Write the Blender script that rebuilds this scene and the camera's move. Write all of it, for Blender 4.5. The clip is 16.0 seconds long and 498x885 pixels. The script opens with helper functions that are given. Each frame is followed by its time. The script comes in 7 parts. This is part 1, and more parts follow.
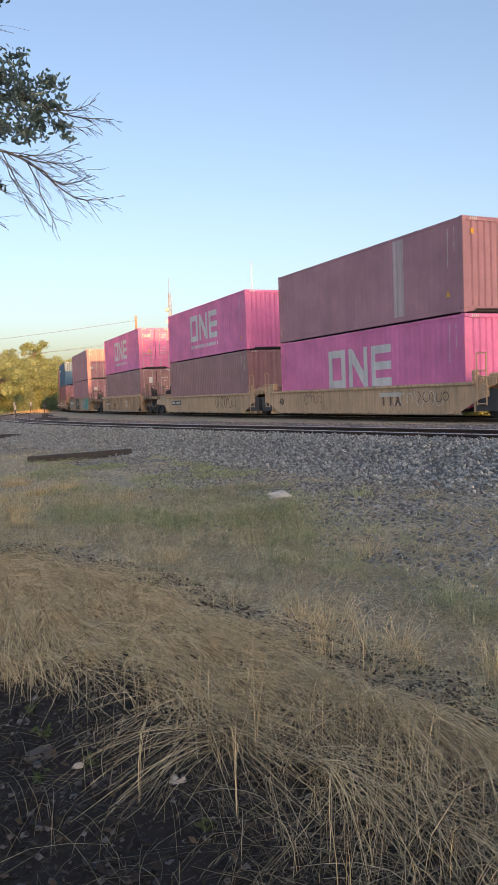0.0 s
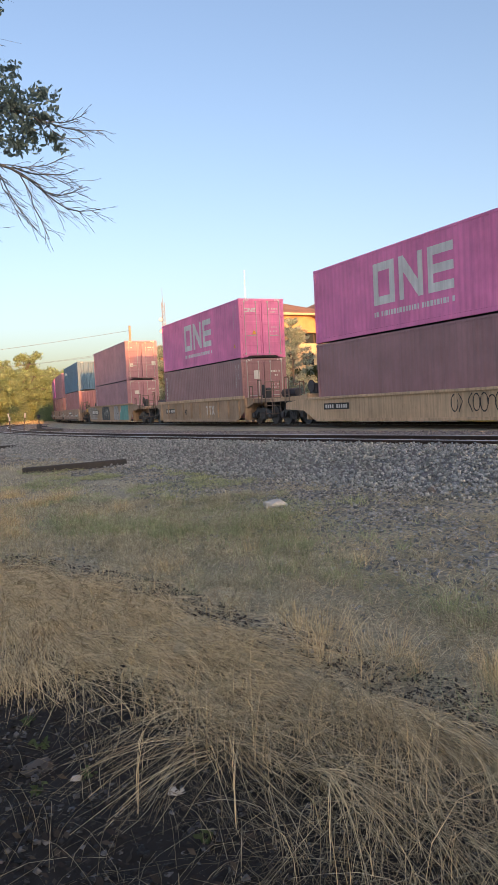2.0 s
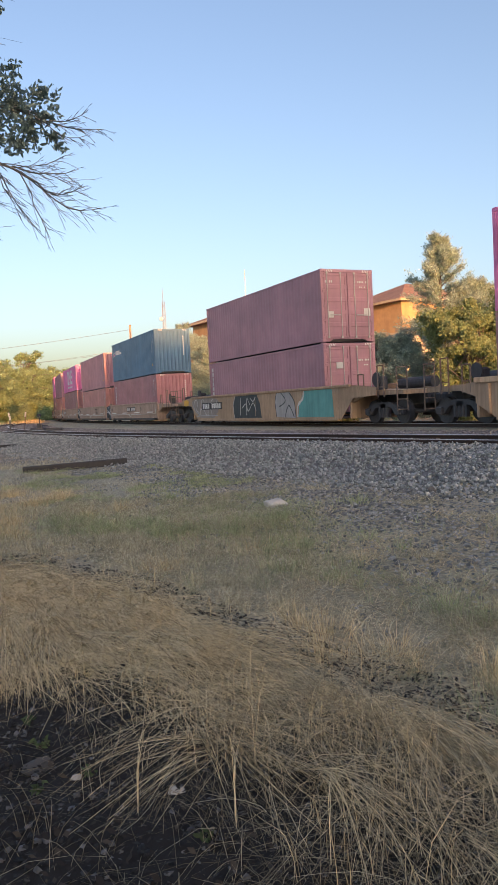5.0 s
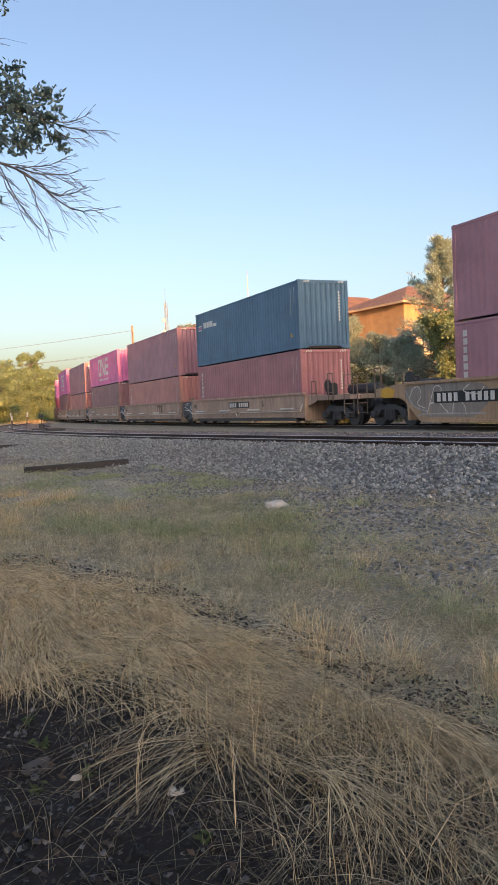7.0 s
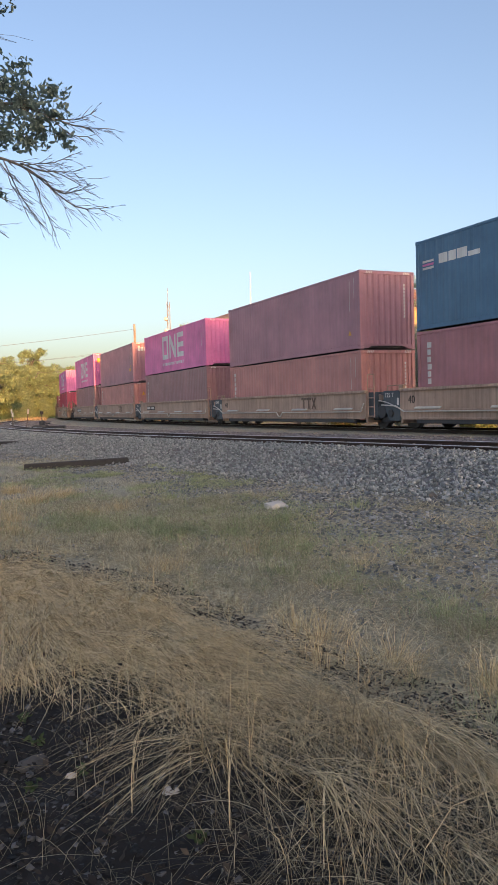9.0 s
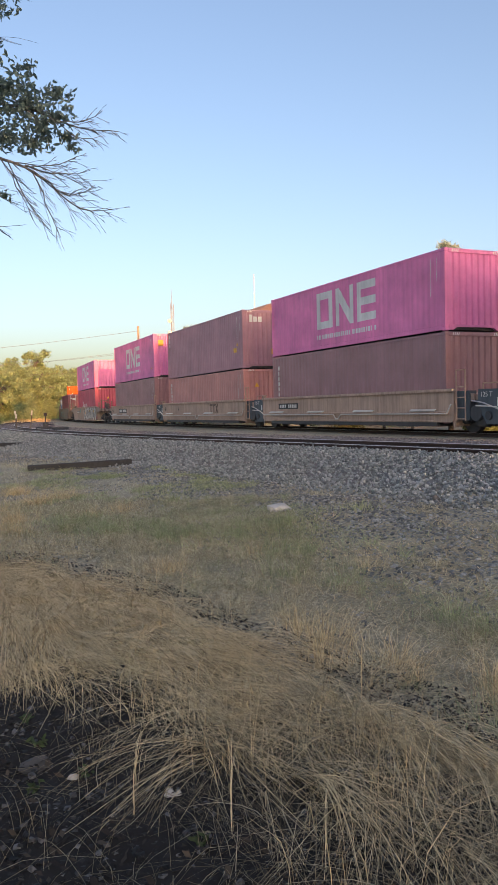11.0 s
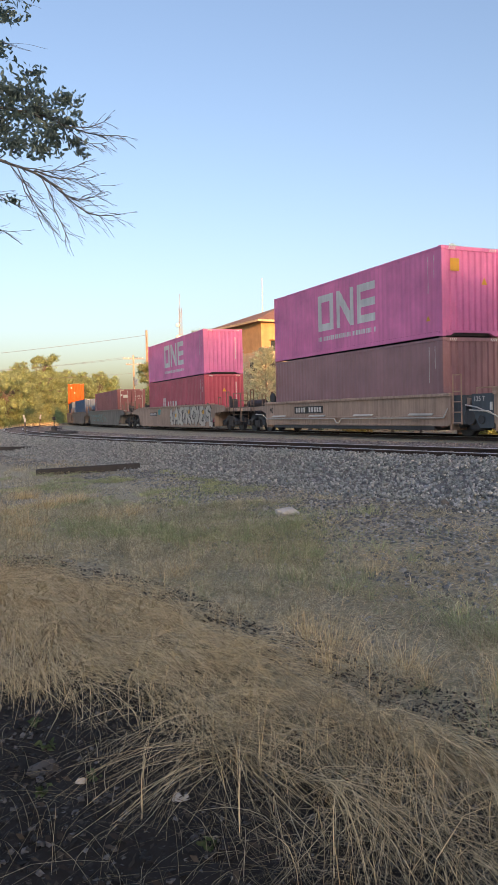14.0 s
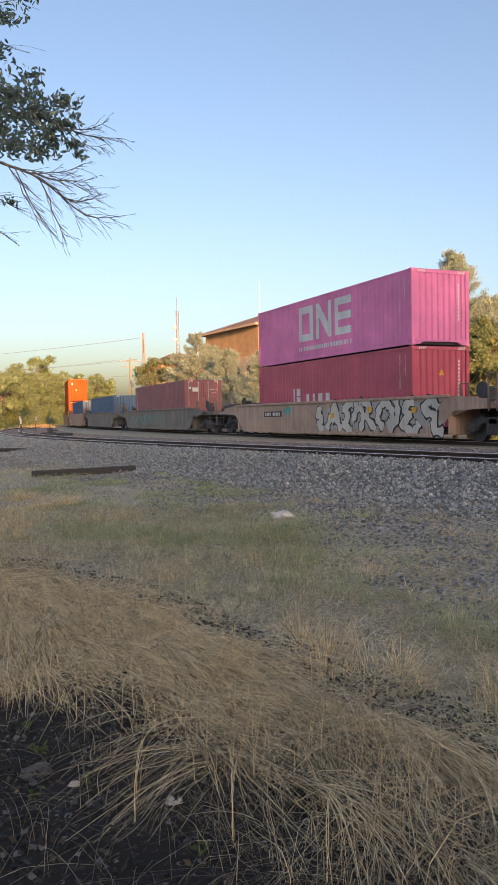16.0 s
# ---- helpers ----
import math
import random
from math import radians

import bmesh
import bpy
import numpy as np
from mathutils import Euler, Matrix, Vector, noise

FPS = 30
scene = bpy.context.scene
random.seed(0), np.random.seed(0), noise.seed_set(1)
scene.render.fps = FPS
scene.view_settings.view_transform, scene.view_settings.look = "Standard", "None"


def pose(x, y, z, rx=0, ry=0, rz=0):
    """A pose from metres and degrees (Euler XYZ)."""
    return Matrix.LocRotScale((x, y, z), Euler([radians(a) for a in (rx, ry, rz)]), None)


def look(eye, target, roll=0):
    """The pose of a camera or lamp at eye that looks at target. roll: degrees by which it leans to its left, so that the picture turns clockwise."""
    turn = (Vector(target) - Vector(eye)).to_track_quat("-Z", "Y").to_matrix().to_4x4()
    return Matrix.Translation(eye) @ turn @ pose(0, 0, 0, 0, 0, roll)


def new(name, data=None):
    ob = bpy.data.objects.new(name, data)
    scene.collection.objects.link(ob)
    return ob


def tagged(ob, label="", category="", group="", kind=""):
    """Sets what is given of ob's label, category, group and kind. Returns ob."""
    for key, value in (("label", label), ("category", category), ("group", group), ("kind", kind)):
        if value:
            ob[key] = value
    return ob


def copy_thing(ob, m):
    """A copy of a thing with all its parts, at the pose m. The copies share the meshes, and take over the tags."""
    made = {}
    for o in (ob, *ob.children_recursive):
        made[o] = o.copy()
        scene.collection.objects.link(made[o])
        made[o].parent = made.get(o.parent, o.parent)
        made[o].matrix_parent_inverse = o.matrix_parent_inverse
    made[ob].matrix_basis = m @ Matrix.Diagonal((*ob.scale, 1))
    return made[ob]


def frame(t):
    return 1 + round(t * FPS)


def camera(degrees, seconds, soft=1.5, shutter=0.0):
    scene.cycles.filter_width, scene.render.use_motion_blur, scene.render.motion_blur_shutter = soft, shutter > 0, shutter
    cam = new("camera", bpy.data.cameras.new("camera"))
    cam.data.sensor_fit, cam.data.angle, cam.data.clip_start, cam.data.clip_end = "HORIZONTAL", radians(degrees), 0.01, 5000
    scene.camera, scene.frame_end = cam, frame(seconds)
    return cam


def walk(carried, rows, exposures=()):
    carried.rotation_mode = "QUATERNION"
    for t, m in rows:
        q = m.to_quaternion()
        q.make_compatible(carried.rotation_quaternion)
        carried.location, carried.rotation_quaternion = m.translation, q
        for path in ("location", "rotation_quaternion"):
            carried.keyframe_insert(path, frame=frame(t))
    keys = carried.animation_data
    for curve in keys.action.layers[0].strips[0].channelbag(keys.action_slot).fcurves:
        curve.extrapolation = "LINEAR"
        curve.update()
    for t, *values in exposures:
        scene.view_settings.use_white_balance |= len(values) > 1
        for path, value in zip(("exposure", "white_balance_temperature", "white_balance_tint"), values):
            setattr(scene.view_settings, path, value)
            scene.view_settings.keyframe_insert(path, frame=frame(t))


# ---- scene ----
# ---- camera and its path: a hand-held phone that turns slightly on the spot ----
EYE = 1.55
EXPOSURE = 1.46
cam = camera(35.44, 16.0, soft=1.05)
PATH = [
    (0.0, pose(0, 0, EYE, 86.633, 2.213, 0.158)),
    (0.5, pose(0, 0, EYE, 86.791, 2.465, 0.060)),
    (1.0, pose(0, 0, EYE, 86.966, 2.687, -0.064)),
    (1.5, pose(0, 0, EYE, 87.155, 2.777, -0.177)),
    (2.0, pose(0, 0, EYE, 87.255, 2.837, -0.243)),
    (2.5, pose(0, 0, EYE, 87.273, 2.814, -0.289)),
    (3.0, pose(0, 0, EYE, 87.241, 2.848, -0.270)),
    (3.5, pose(0, 0, EYE, 87.224, 2.810, -0.256)),
    (4.0, pose(0, 0, EYE, 87.211, 2.822, -0.233)),
    (6.5, pose(0, 0, EYE, 87.201, 2.688, -0.083)),
    (7.0, pose(0, 0, EYE, 87.314, 2.492, -0.084)),
    (7.5, pose(0, 0, EYE, 87.399, 2.206, -0.101)),
    (8.0, pose(0, 0, EYE, 87.451, 1.958, -0.091)),
    (8.5, pose(0, 0, EYE, 87.415, 1.722, -0.074)),
    (9.0, pose(0, 0, EYE, 87.345, 1.596, -0.020)),
    (11.5, pose(0, 0, EYE, 87.534, 1.394, 0.282)),
    (12.0, pose(0, 0, EYE, 87.541, 1.495, 0.461)),
    (12.5, pose(0, 0, EYE, 87.550, 1.516, 0.654)),
    (13.0, pose(0, 0, EYE, 87.611, 1.516, 0.790)),
    (13.5, pose(0, 0, EYE, 87.723, 1.482, 0.831)),
    (14.0, pose(0, 0, EYE, 87.816, 1.415, 0.818)),
    (14.5, pose(0, 0, EYE, 87.875, 1.342, 0.765)),
    (15.0, pose(0, 0, EYE, 87.914, 1.225, 0.730)),
    (15.5, pose(0, 0, EYE, 87.955, 1.134, 0.677)),
    (16.0, pose(0, 0, EYE, 88.044, 1.002, 0.540)),
]
walk(cam, PATH, [(0.0, EXPOSURE), (16.0, EXPOSURE)])

# ---- light: a low sun behind the camera, clear evening sky ----
SUN_ELEV, SUN_HEAD = 6.6, -19.0   # the light travels this many degrees left of +y
world = bpy.data.worlds.new("sky")
scene.world = world
world.use_nodes = True
wn = world.node_tree.nodes
sky = wn.new("ShaderNodeTexSky")
sky.sky_type = "NISHITA"
sky.sun_disc = False
sky.sun_elevation = radians(SUN_ELEV)
sky.sun_rotation = radians(180 + SUN_HEAD)
sky.air_density, sky.dust_density, sky.ozone_density = 0.85, 3.1, 0.9
wn["Background"].inputs["Strength"].default_value = 0.127
tone = wn.new("ShaderNodeMix")     # a slightly warm evening sky
tone.data_type, tone.blend_type = "RGBA", "MULTIPLY"
tone.inputs[0].default_value, tone.inputs[7].default_value = 1.0, (1.00, 0.97, 1.09, 1)
world.node_tree.links.new(sky.outputs[0], tone.inputs[6])
world.node_tree.links.new(tone.outputs[2], wn["Background"].inputs["Color"])
sun = new("sun", bpy.data.lights.new("sun", "SUN"))
sun.data.energy, sun.data.angle, sun.data.color = 2.9, radians(0.8), (1.0, 0.41, 0.13)
to_light = Vector((-math.sin(radians(SUN_HEAD)), -math.cos(radians(SUN_HEAD)), math.tan(radians(SUN_ELEV))))
sun.matrix_world = look(to_light * 50, (0, 0, 0))


# ---- materials ----
def mat(name, rough=0.7, metal=0.0):
    m = bpy.data.materials.new(name)
    m.use_nodes = True
    b = m.node_tree.nodes["Principled BSDF"]
    b.inputs["Roughness"].default_value, b.inputs["Metallic"].default_value = rough, metal
    return m, m.node_tree.nodes, m.node_tree.links, b


def ramp(ns, stops):
    r = ns.new("ShaderNodeValToRGB")
    e = r.color_ramp.elements
    while len(e) < len(stops):
        e.new(0.5)
    for k, (pos, c) in zip(e, stops):
        k.position, k.color = pos, (*c, 1)
    return r


def mul(c, k):
    return tuple(min(1.0, v * k) for v in c)


def noisy(ns, ls, scale, detail=6.0, stretch=None, rough=0.6):
    n = ns.new("ShaderNodeTexNoise")
    n.inputs["Scale"].default_value, n.inputs["Detail"].default_value, n.inputs["Roughness"].default_value = scale, detail, rough
    co = ns.new("ShaderNodeTexCoord")
    mp = ns.new("ShaderNodeMapping")
    mp.inputs["Scale"].default_value = stretch or (1, 1, 1)
    ls.new(co.outputs["Object"], mp.inputs[0])
    ls.new(mp.outputs[0], n.inputs["Vector"])
    return n


def mixed(ns, ls, fac, a, b, mode="MIX"):
    x = ns.new("ShaderNodeMix")
    x.data_type, x.blend_type = "RGBA", mode
    for i, v in ((0, fac), (6, a), (7, b)):
        if hasattr(v, "links"):
            ls.new(v, x.inputs[i])
        else:
            x.inputs[i].default_value = v if i == 0 else (*v, 1)
    return x.outputs[2]


def bumped(ns, ls, b, height, strength=0.3, dist=0.01):
    u = ns.new("ShaderNodeBump")
    u.inputs["Strength"].default_value, u.inputs["Distance"].default_value = strength, dist
    ls.new(height, u.inputs["Height"])
    ls.new(u.outputs[0], b.inputs["Normal"])


def paint(name, c, rust=0.35, rough=0.5, streak=0.5):
    """Weathered coat on steel: faded patches, streaks that run down, specks of rust."""
    m, ns, ls, b = mat(name, rough)
    patch = noisy(ns, ls, 0.7, 8)
    r1 = ramp(ns, ((0.3, mul(c, 0.78)), (0.7, mul(c, 1.18))))
    ls.new(patch.outputs[0], r1.inputs[0])
    run = noisy(ns, ls, 1.0, 7, (9.0, 9.0, 0.35))
    r2 = ramp(ns, ((0.42, (1, 1, 1)), (0.75, (1 - streak * 0.55,) * 3)))
    ls.new(run.outputs[0], r2.inputs[0])
    col = mixed(ns, ls, 1.0, r1.outputs[0], r2.outputs[0], "MULTIPLY")
    spot = noisy(ns, ls, 7.0, 9, (1.4, 1.4, 0.6), 0.7)
    r3 = ramp(ns, ((0.62 - 0.1 * rust, (0, 0, 0)), (0.78, (rust, rust, rust))))
    ls.new(spot.outputs[0], r3.inputs[0])
    ls.new(mixed(ns, ls, r3.outputs[0], col, (0.09, 0.045, 0.028)), b.inputs["Base Color"])
    rr = ramp(ns, ((0.3, (rough - 0.1,) * 3), (0.8, (rough + 0.2,) * 3)))
    ls.new(spot.outputs[0], rr.inputs[0])
    ls.new(rr.outputs[0], b.inputs["Roughness"])
    bumped(ns, ls, b, spot.outputs[0], 0.15, 0.004)
    return m


def scattered(name, stops, rough=0.9, scale=30.0, spread=0.35, through_light=0.0):
    """For many small pieces in one mesh: each island takes its own tone, with a little grain."""
    m, ns, ls, b = mat(name, rough)
    g = ns.new("ShaderNodeNewGeometry")
    r = ramp(ns, stops)
    ls.new(g.outputs["Random Per Island"], r.inputs[0])
    n = noisy(ns, ls, scale, 4)
    r2 = ramp(ns, ((0.3, (1 - spread,) * 3), (0.7, (1 + spread * 0.5,) * 3)))
    ls.new(n.outputs[0], r2.inputs[0])
    ls.new(mixed(ns, ls, 1.0, r.outputs[0], r2.outputs[0], "MULTIPLY"), b.inputs["Base Color"])
    if through_light:
        thin = ns.new("ShaderNodeBsdfTranslucent")
        both = ns.new("ShaderNodeMixShader")
        both.inputs[0].default_value = through_light
        ls.new(b.inputs["Base Color"].links[0].from_socket, thin.inputs["Color"])
        ls.new(b.outputs[0], both.inputs[1])
        ls.new(thin.outputs[0], both.inputs[2])
        ls.new(both.outputs[0], ns["Material Output"].inputs["Surface"])
    return m


MAGENTA = (0.80, 0.24, 0.51)
M_PINK = paint("magenta_paint", MAGENTA, 0.05, 0.6, 0.25)
M_RED = paint("crimson_paint", (0.52, 0.095, 0.155), 0.12, 0.5, 0.3)
M_MAROON = paint("maroon_paint", (0.44, 0.235, 0.29), 0.12, 0.5, 0.2)
M_DARK = paint("dark_brown_paint", (0.36, 0.20, 0.225), 0.15, 0.45, 0.35)
M_RUST = paint("red_oxide_paint", (0.58, 0.28, 0.265), 0.15, 0.5, 0.35)
M_PLUM = paint("plum_red_paint", (0.45, 0.21, 0.24), 0.12, 0.5, 0.3)
M_BLUE = paint("slate_blue_paint", (0.09, 0.20, 0.335), 0.12, 0.5, 0.35)
M_NAVY = paint("navy_paint", (0.08, 0.15, 0.27), 0.12, 0.6, 0.35)
M_OXBLOOD = paint("oxblood_paint", (0.30, 0.105, 0.12), 0.15, 0.5, 0.3)
M_TOWER = paint("grey_tower_steel", (0.27, 0.28, 0.30), 0.1, 0.6, 0.2)
M_SILVER = paint("silver_spray", (0.42, 0.41, 0.41), 0.15, 0.6, 0.4)
M_DULL = paint("worn_silver_spray", (0.31, 0.275, 0.25), 0.5, 0.7, 0.6)
M_INK = paint("dark_spray", (0.05, 0.06, 0.065), 0.1, 0.6, 0.3)
M_RUSTY = paint("ochre_brown_car_paint", (0.47, 0.33, 0.215), 0.6, 0.68, 0.6)
M_ORANGE = paint("orange_paint", (0.50, 0.105, 0.012), 0.1, 0.75, 0.3)
M_YELLOW = paint("ochre_car_paint", (0.62, 0.455, 0.30), 0.5, 0.65, 0.7)
M_TAN = paint("tan_car_paint", (0.44, 0.32, 0.22), 0.4, 0.65, 0.7)
M_BROWN = paint("brown_car_paint", (0.49, 0.36, 0.285), 0.4, 0.68, 0.7)
M_GREY = paint("grey_car_paint", (0.25, 0.225, 0.20), 0.6, 0.7, 0.8)
M_WHITE = paint("white_marking", (0.72, 0.72, 0.70), 0.05, 0.5, 0.25)
M_LOGO = paint("pale_marking", (0.74, 0.76, 0.76), 0.04, 0.5, 0.3)
M_BLACK = paint("black_marking", (0.018, 0.018, 0.02), 0.1, 0.5, 0.2)
M_CAUTION = paint("yellow_sticker", (0.75, 0.42, 0.04), 0.05, 0.5, 0.2)
M_TEAL = paint("teal_spray", (0.14, 0.40, 0.38), 0.25, 0.6, 0.5)
M_SLATE = paint("slate_end_paint", (0.085, 0.105, 0.125), 0.25, 0.6, 0.4)
M_RAILING = paint("brown_grey_railing", (0.20, 0.16, 0.135), 0.4, 0.7, 0.4)
M_STEEL = paint("dark_running_gear", (0.058, 0.06, 0.068), 0.4, 0.6, 0.5)
M_GALV = paint("galvanised_rod", (0.52, 0.51, 0.50), 0.1, 0.4, 0.2)
M_LEDGE = paint("worn_bright_ledge", (0.62, 0.60, 0.56), 0.1, 0.4, 0.3)
M_RAIL = paint("rusty_rail", (0.06, 0.04, 0.032), 0.4, 0.6, 0.4)
M_POLISH = mat("polished_railhead", 0.4, 0.55)[0]
M_POLISH.node_tree.nodes["Principled BSDF"].inputs["Base Color"].default_value = (0.78, 0.77, 0.76, 1)
M_TIE = paint("creosote_wood", (0.05, 0.05, 0.052), 0.3, 0.85, 0.3)
M_STONE = scattered("ballast_stone", ((0.0, (0.17, 0.19, 0.197)), (0.4, (0.315, 0.343, 0.345)), (0.85, (0.46, 0.488, 0.485)), (1.0, (0.60, 0.615, 0.60))), 0.85, 60)
M_GRIT = scattered("dark_grit", ((0.0, (0.12, 0.128, 0.13)), (0.6, (0.27, 0.283, 0.28)), (1.0, (0.56, 0.56, 0.54))), 0.9, 60)
M_BROWNSTONE = scattered("rust_stained_ballast", ((0.0, (0.13, 0.115, 0.11)), (0.6, (0.27, 0.24, 0.23)), (1.0, (0.46, 0.42, 0.40))), 0.9, 60)
M_SHADESTONE = scattered("shade_dark_rubble", ((0.0, (0.014, 0.014, 0.014)), (0.65, (0.04, 0.04, 0.042)), (1.0, (0.21, 0.21, 0.215))), 0.9, 60)
M_DRY = scattered("dry_grass", ((0.0, (0.30, 0.22, 0.125)), (0.25, (0.57, 0.445, 0.25)), (0.5, (0.82, 0.665, 0.385)), (1.0, (0.90, 0.77, 0.49))), 0.7, 16, 0.3, through_light=0.12)
M_PALESTRAW = scattered("weathered_straw", ((0.0, (0.16, 0.13, 0.08)), (0.4, (0.285, 0.24, 0.155)), (0.8, (0.48, 0.415, 0.28)), (1.0, (0.70, 0.63, 0.46))), 0.75, 16, 0.3, through_light=0.35)
M_THATCH = scattered("straw_thatch", ((0.0, (0.36, 0.30, 0.17)), (0.5, (0.72, 0.60, 0.35)), (1.0, (0.92, 0.81, 0.52))), 0.75, 16, 0.25, through_light=0.12)
M_PALEGRASS = scattered("faded_grass", ((0.0, (0.26, 0.232, 0.15)), (0.5, (0.61, 0.555, 0.37)), (1.0, (0.86, 0.80, 0.58))), 0.75, 8, through_light=0.25)
M_GREENGRASS = scattered("green_grass", ((0.0, (0.26, 0.30, 0.15)), (0.55, (0.47, 0.53, 0.28)), (1.0, (0.72, 0.72, 0.45))), 0.75, 8, through_light=0.3)
M_OLIVE = scattered("olive_grass", ((0.0, (0.22, 0.24, 0.13)), (0.5, (0.43, 0.455, 0.26)), (1.0, (0.72, 0.67, 0.44))), 0.75, 8, through_light=0.3)
M_WEED = scattered("dark_weed_leaf", ((0.0, (0.05, 0.08, 0.035)), (1.0, (0.13, 0.18, 0.07))), 0.6, 8, through_light=0.3)
M_LEAF = scattered("dark_tree_leaf", ((0.0, (0.05, 0.075, 0.04)), (0.6, (0.09, 0.125, 0.06)), (1.0, (0.13, 0.165, 0.075))), 0.6, 6, through_light=0.35)
M_NEARLEAF = scattered("near_tree_leaf", ((0.0, (0.16, 0.215, 0.19)), (0.6, (0.24, 0.31, 0.27)), (1.0, (0.32, 0.39, 0.33))), 0.5, 6, through_light=0.5)
M_LEAF2 = scattered("sunlit_tree_leaf", ((0.0, (0.17, 0.25, 0.12)), (0.6, (0.28, 0.37, 0.18)), (1.0, (0.39, 0.46, 0.23))), 0.65, 3, through_light=0.4)
M_BANK = scattered("bank_tree_leaf", ((0.0, (0.27, 0.38, 0.20)), (0.6, (0.34, 0.46, 0.24)), (1.0, (0.42, 0.53, 0.28))), 0.65, 3, through_light=0.45)
M_NEEDLE = scattered("conifer_needles", ((0.0, (0.30, 0.42, 0.36)), (0.6, (0.46, 0.58, 0.50)), (1.0, (0.60, 0.70, 0.58))), 0.7, 3, through_light=0.4)
M_BARK = paint("bark", (0.19, 0.175, 0.165), 0.3, 0.95, 0.5)
M_POLE = paint("weathered_pole_wood", (0.46, 0.37, 0.27), 0.2, 0.9, 0.5)
M_WIRE = paint("wire", (0.17, 0.165, 0.16), 0.1, 0.6, 0.1)
M_WALL = paint("ochre_render_wall", (0.56, 0.37, 0.19), 0.05, 0.9, 0.2)
M_CREAM = paint("cream_trim", (0.62, 0.50, 0.33), 0.05, 0.8, 0.2)
M_PALEWALL = paint("cream_render_wall", (0.56, 0.49, 0.36), 0.06, 0.9, 0.2)
M_ROOF = paint("brown_roof_shingle", (0.33, 0.20, 0.15), 0.2, 0.9, 0.3)
M_GLASS = mat("window_glass", 0.08)[0]
M_GLASS.node_tree.nodes["Principled BSDF"].inputs["Base Color"].default_value = (0.03, 0.04, 0.05, 1)


def soil():
    m, ns, ls, b = mat("dry_soil_with_grit", 0.95)
    big = noisy(ns, ls, 0.35, 8)
    r1 = ramp(ns, ((0.32, (0.28, 0.262, 0.20)), (0.5, (0.445, 0.41, 0.30)), (0.68, (0.355, 0.34, 0.255))))
    ls.new(big.outputs[0], r1.inputs[0])
    fine = noisy(ns, ls, 22.0, 8, None, 0.75)
    r2 = ramp(ns, ((0.34, (0.28, 0.28, 0.29)), (0.66, (1.5, 1.47, 1.42))))
    ls.new(fine.outputs[0], r2.inputs[0])
    col = mixed(ns, ls, 1.0, r1.outputs[0], r2.outputs[0], "MULTIPLY")
    v = ns.new("ShaderNodeTexVoronoi")
    v.inputs["Scale"].default_value = 16.0
    co = ns.new("ShaderNodeTexCoord")
    ls.new(co.outputs["Object"], v.inputs["Vector"])
    r3 = ramp(ns, ((0.0, (0.75, 0.75, 0.75)), (0.22, (0.75, 0.75, 0.75)), (0.34, (0, 0, 0))))
    ls.new(v.outputs["Distance"], r3.inputs[0])
    patch = noisy(ns, ls, 0.9, 5)
    r4 = ramp(ns, ((0.48, (0, 0, 0)), (0.62, (1, 1, 1))))
    ls.new(patch.outputs[0], r4.inputs[0])
    fac = mixed(ns, ls, 1.0, r3.outputs[0], r4.outputs[0], "MULTIPLY")
    ls.new(mixed(ns, ls, fac, col, (0.30, 0.30, 0.305)), b.inputs["Base Color"])
    bumped(ns, ls, b, fine.outputs[0], 0.6, 0.03)
    return m


M_SOIL = soil()
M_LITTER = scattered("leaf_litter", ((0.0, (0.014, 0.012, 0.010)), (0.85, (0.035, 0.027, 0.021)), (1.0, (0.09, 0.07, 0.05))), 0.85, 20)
# soil tone taken near black: the shade between grass stems is in it
M_HUMUS_SHADE = paint("shade_dark_humus", (0.022, 0.019, 0.016), 0.3, 0.95, 0.2)
M_FADED = paint("faded_dark_marking", (0.16, 0.11, 0.085), 0.3, 0.7, 0.3)
M_BED = paint("dark_ballast_bed", (0.19, 0.188, 0.19), 0.3, 0.95, 0.2)


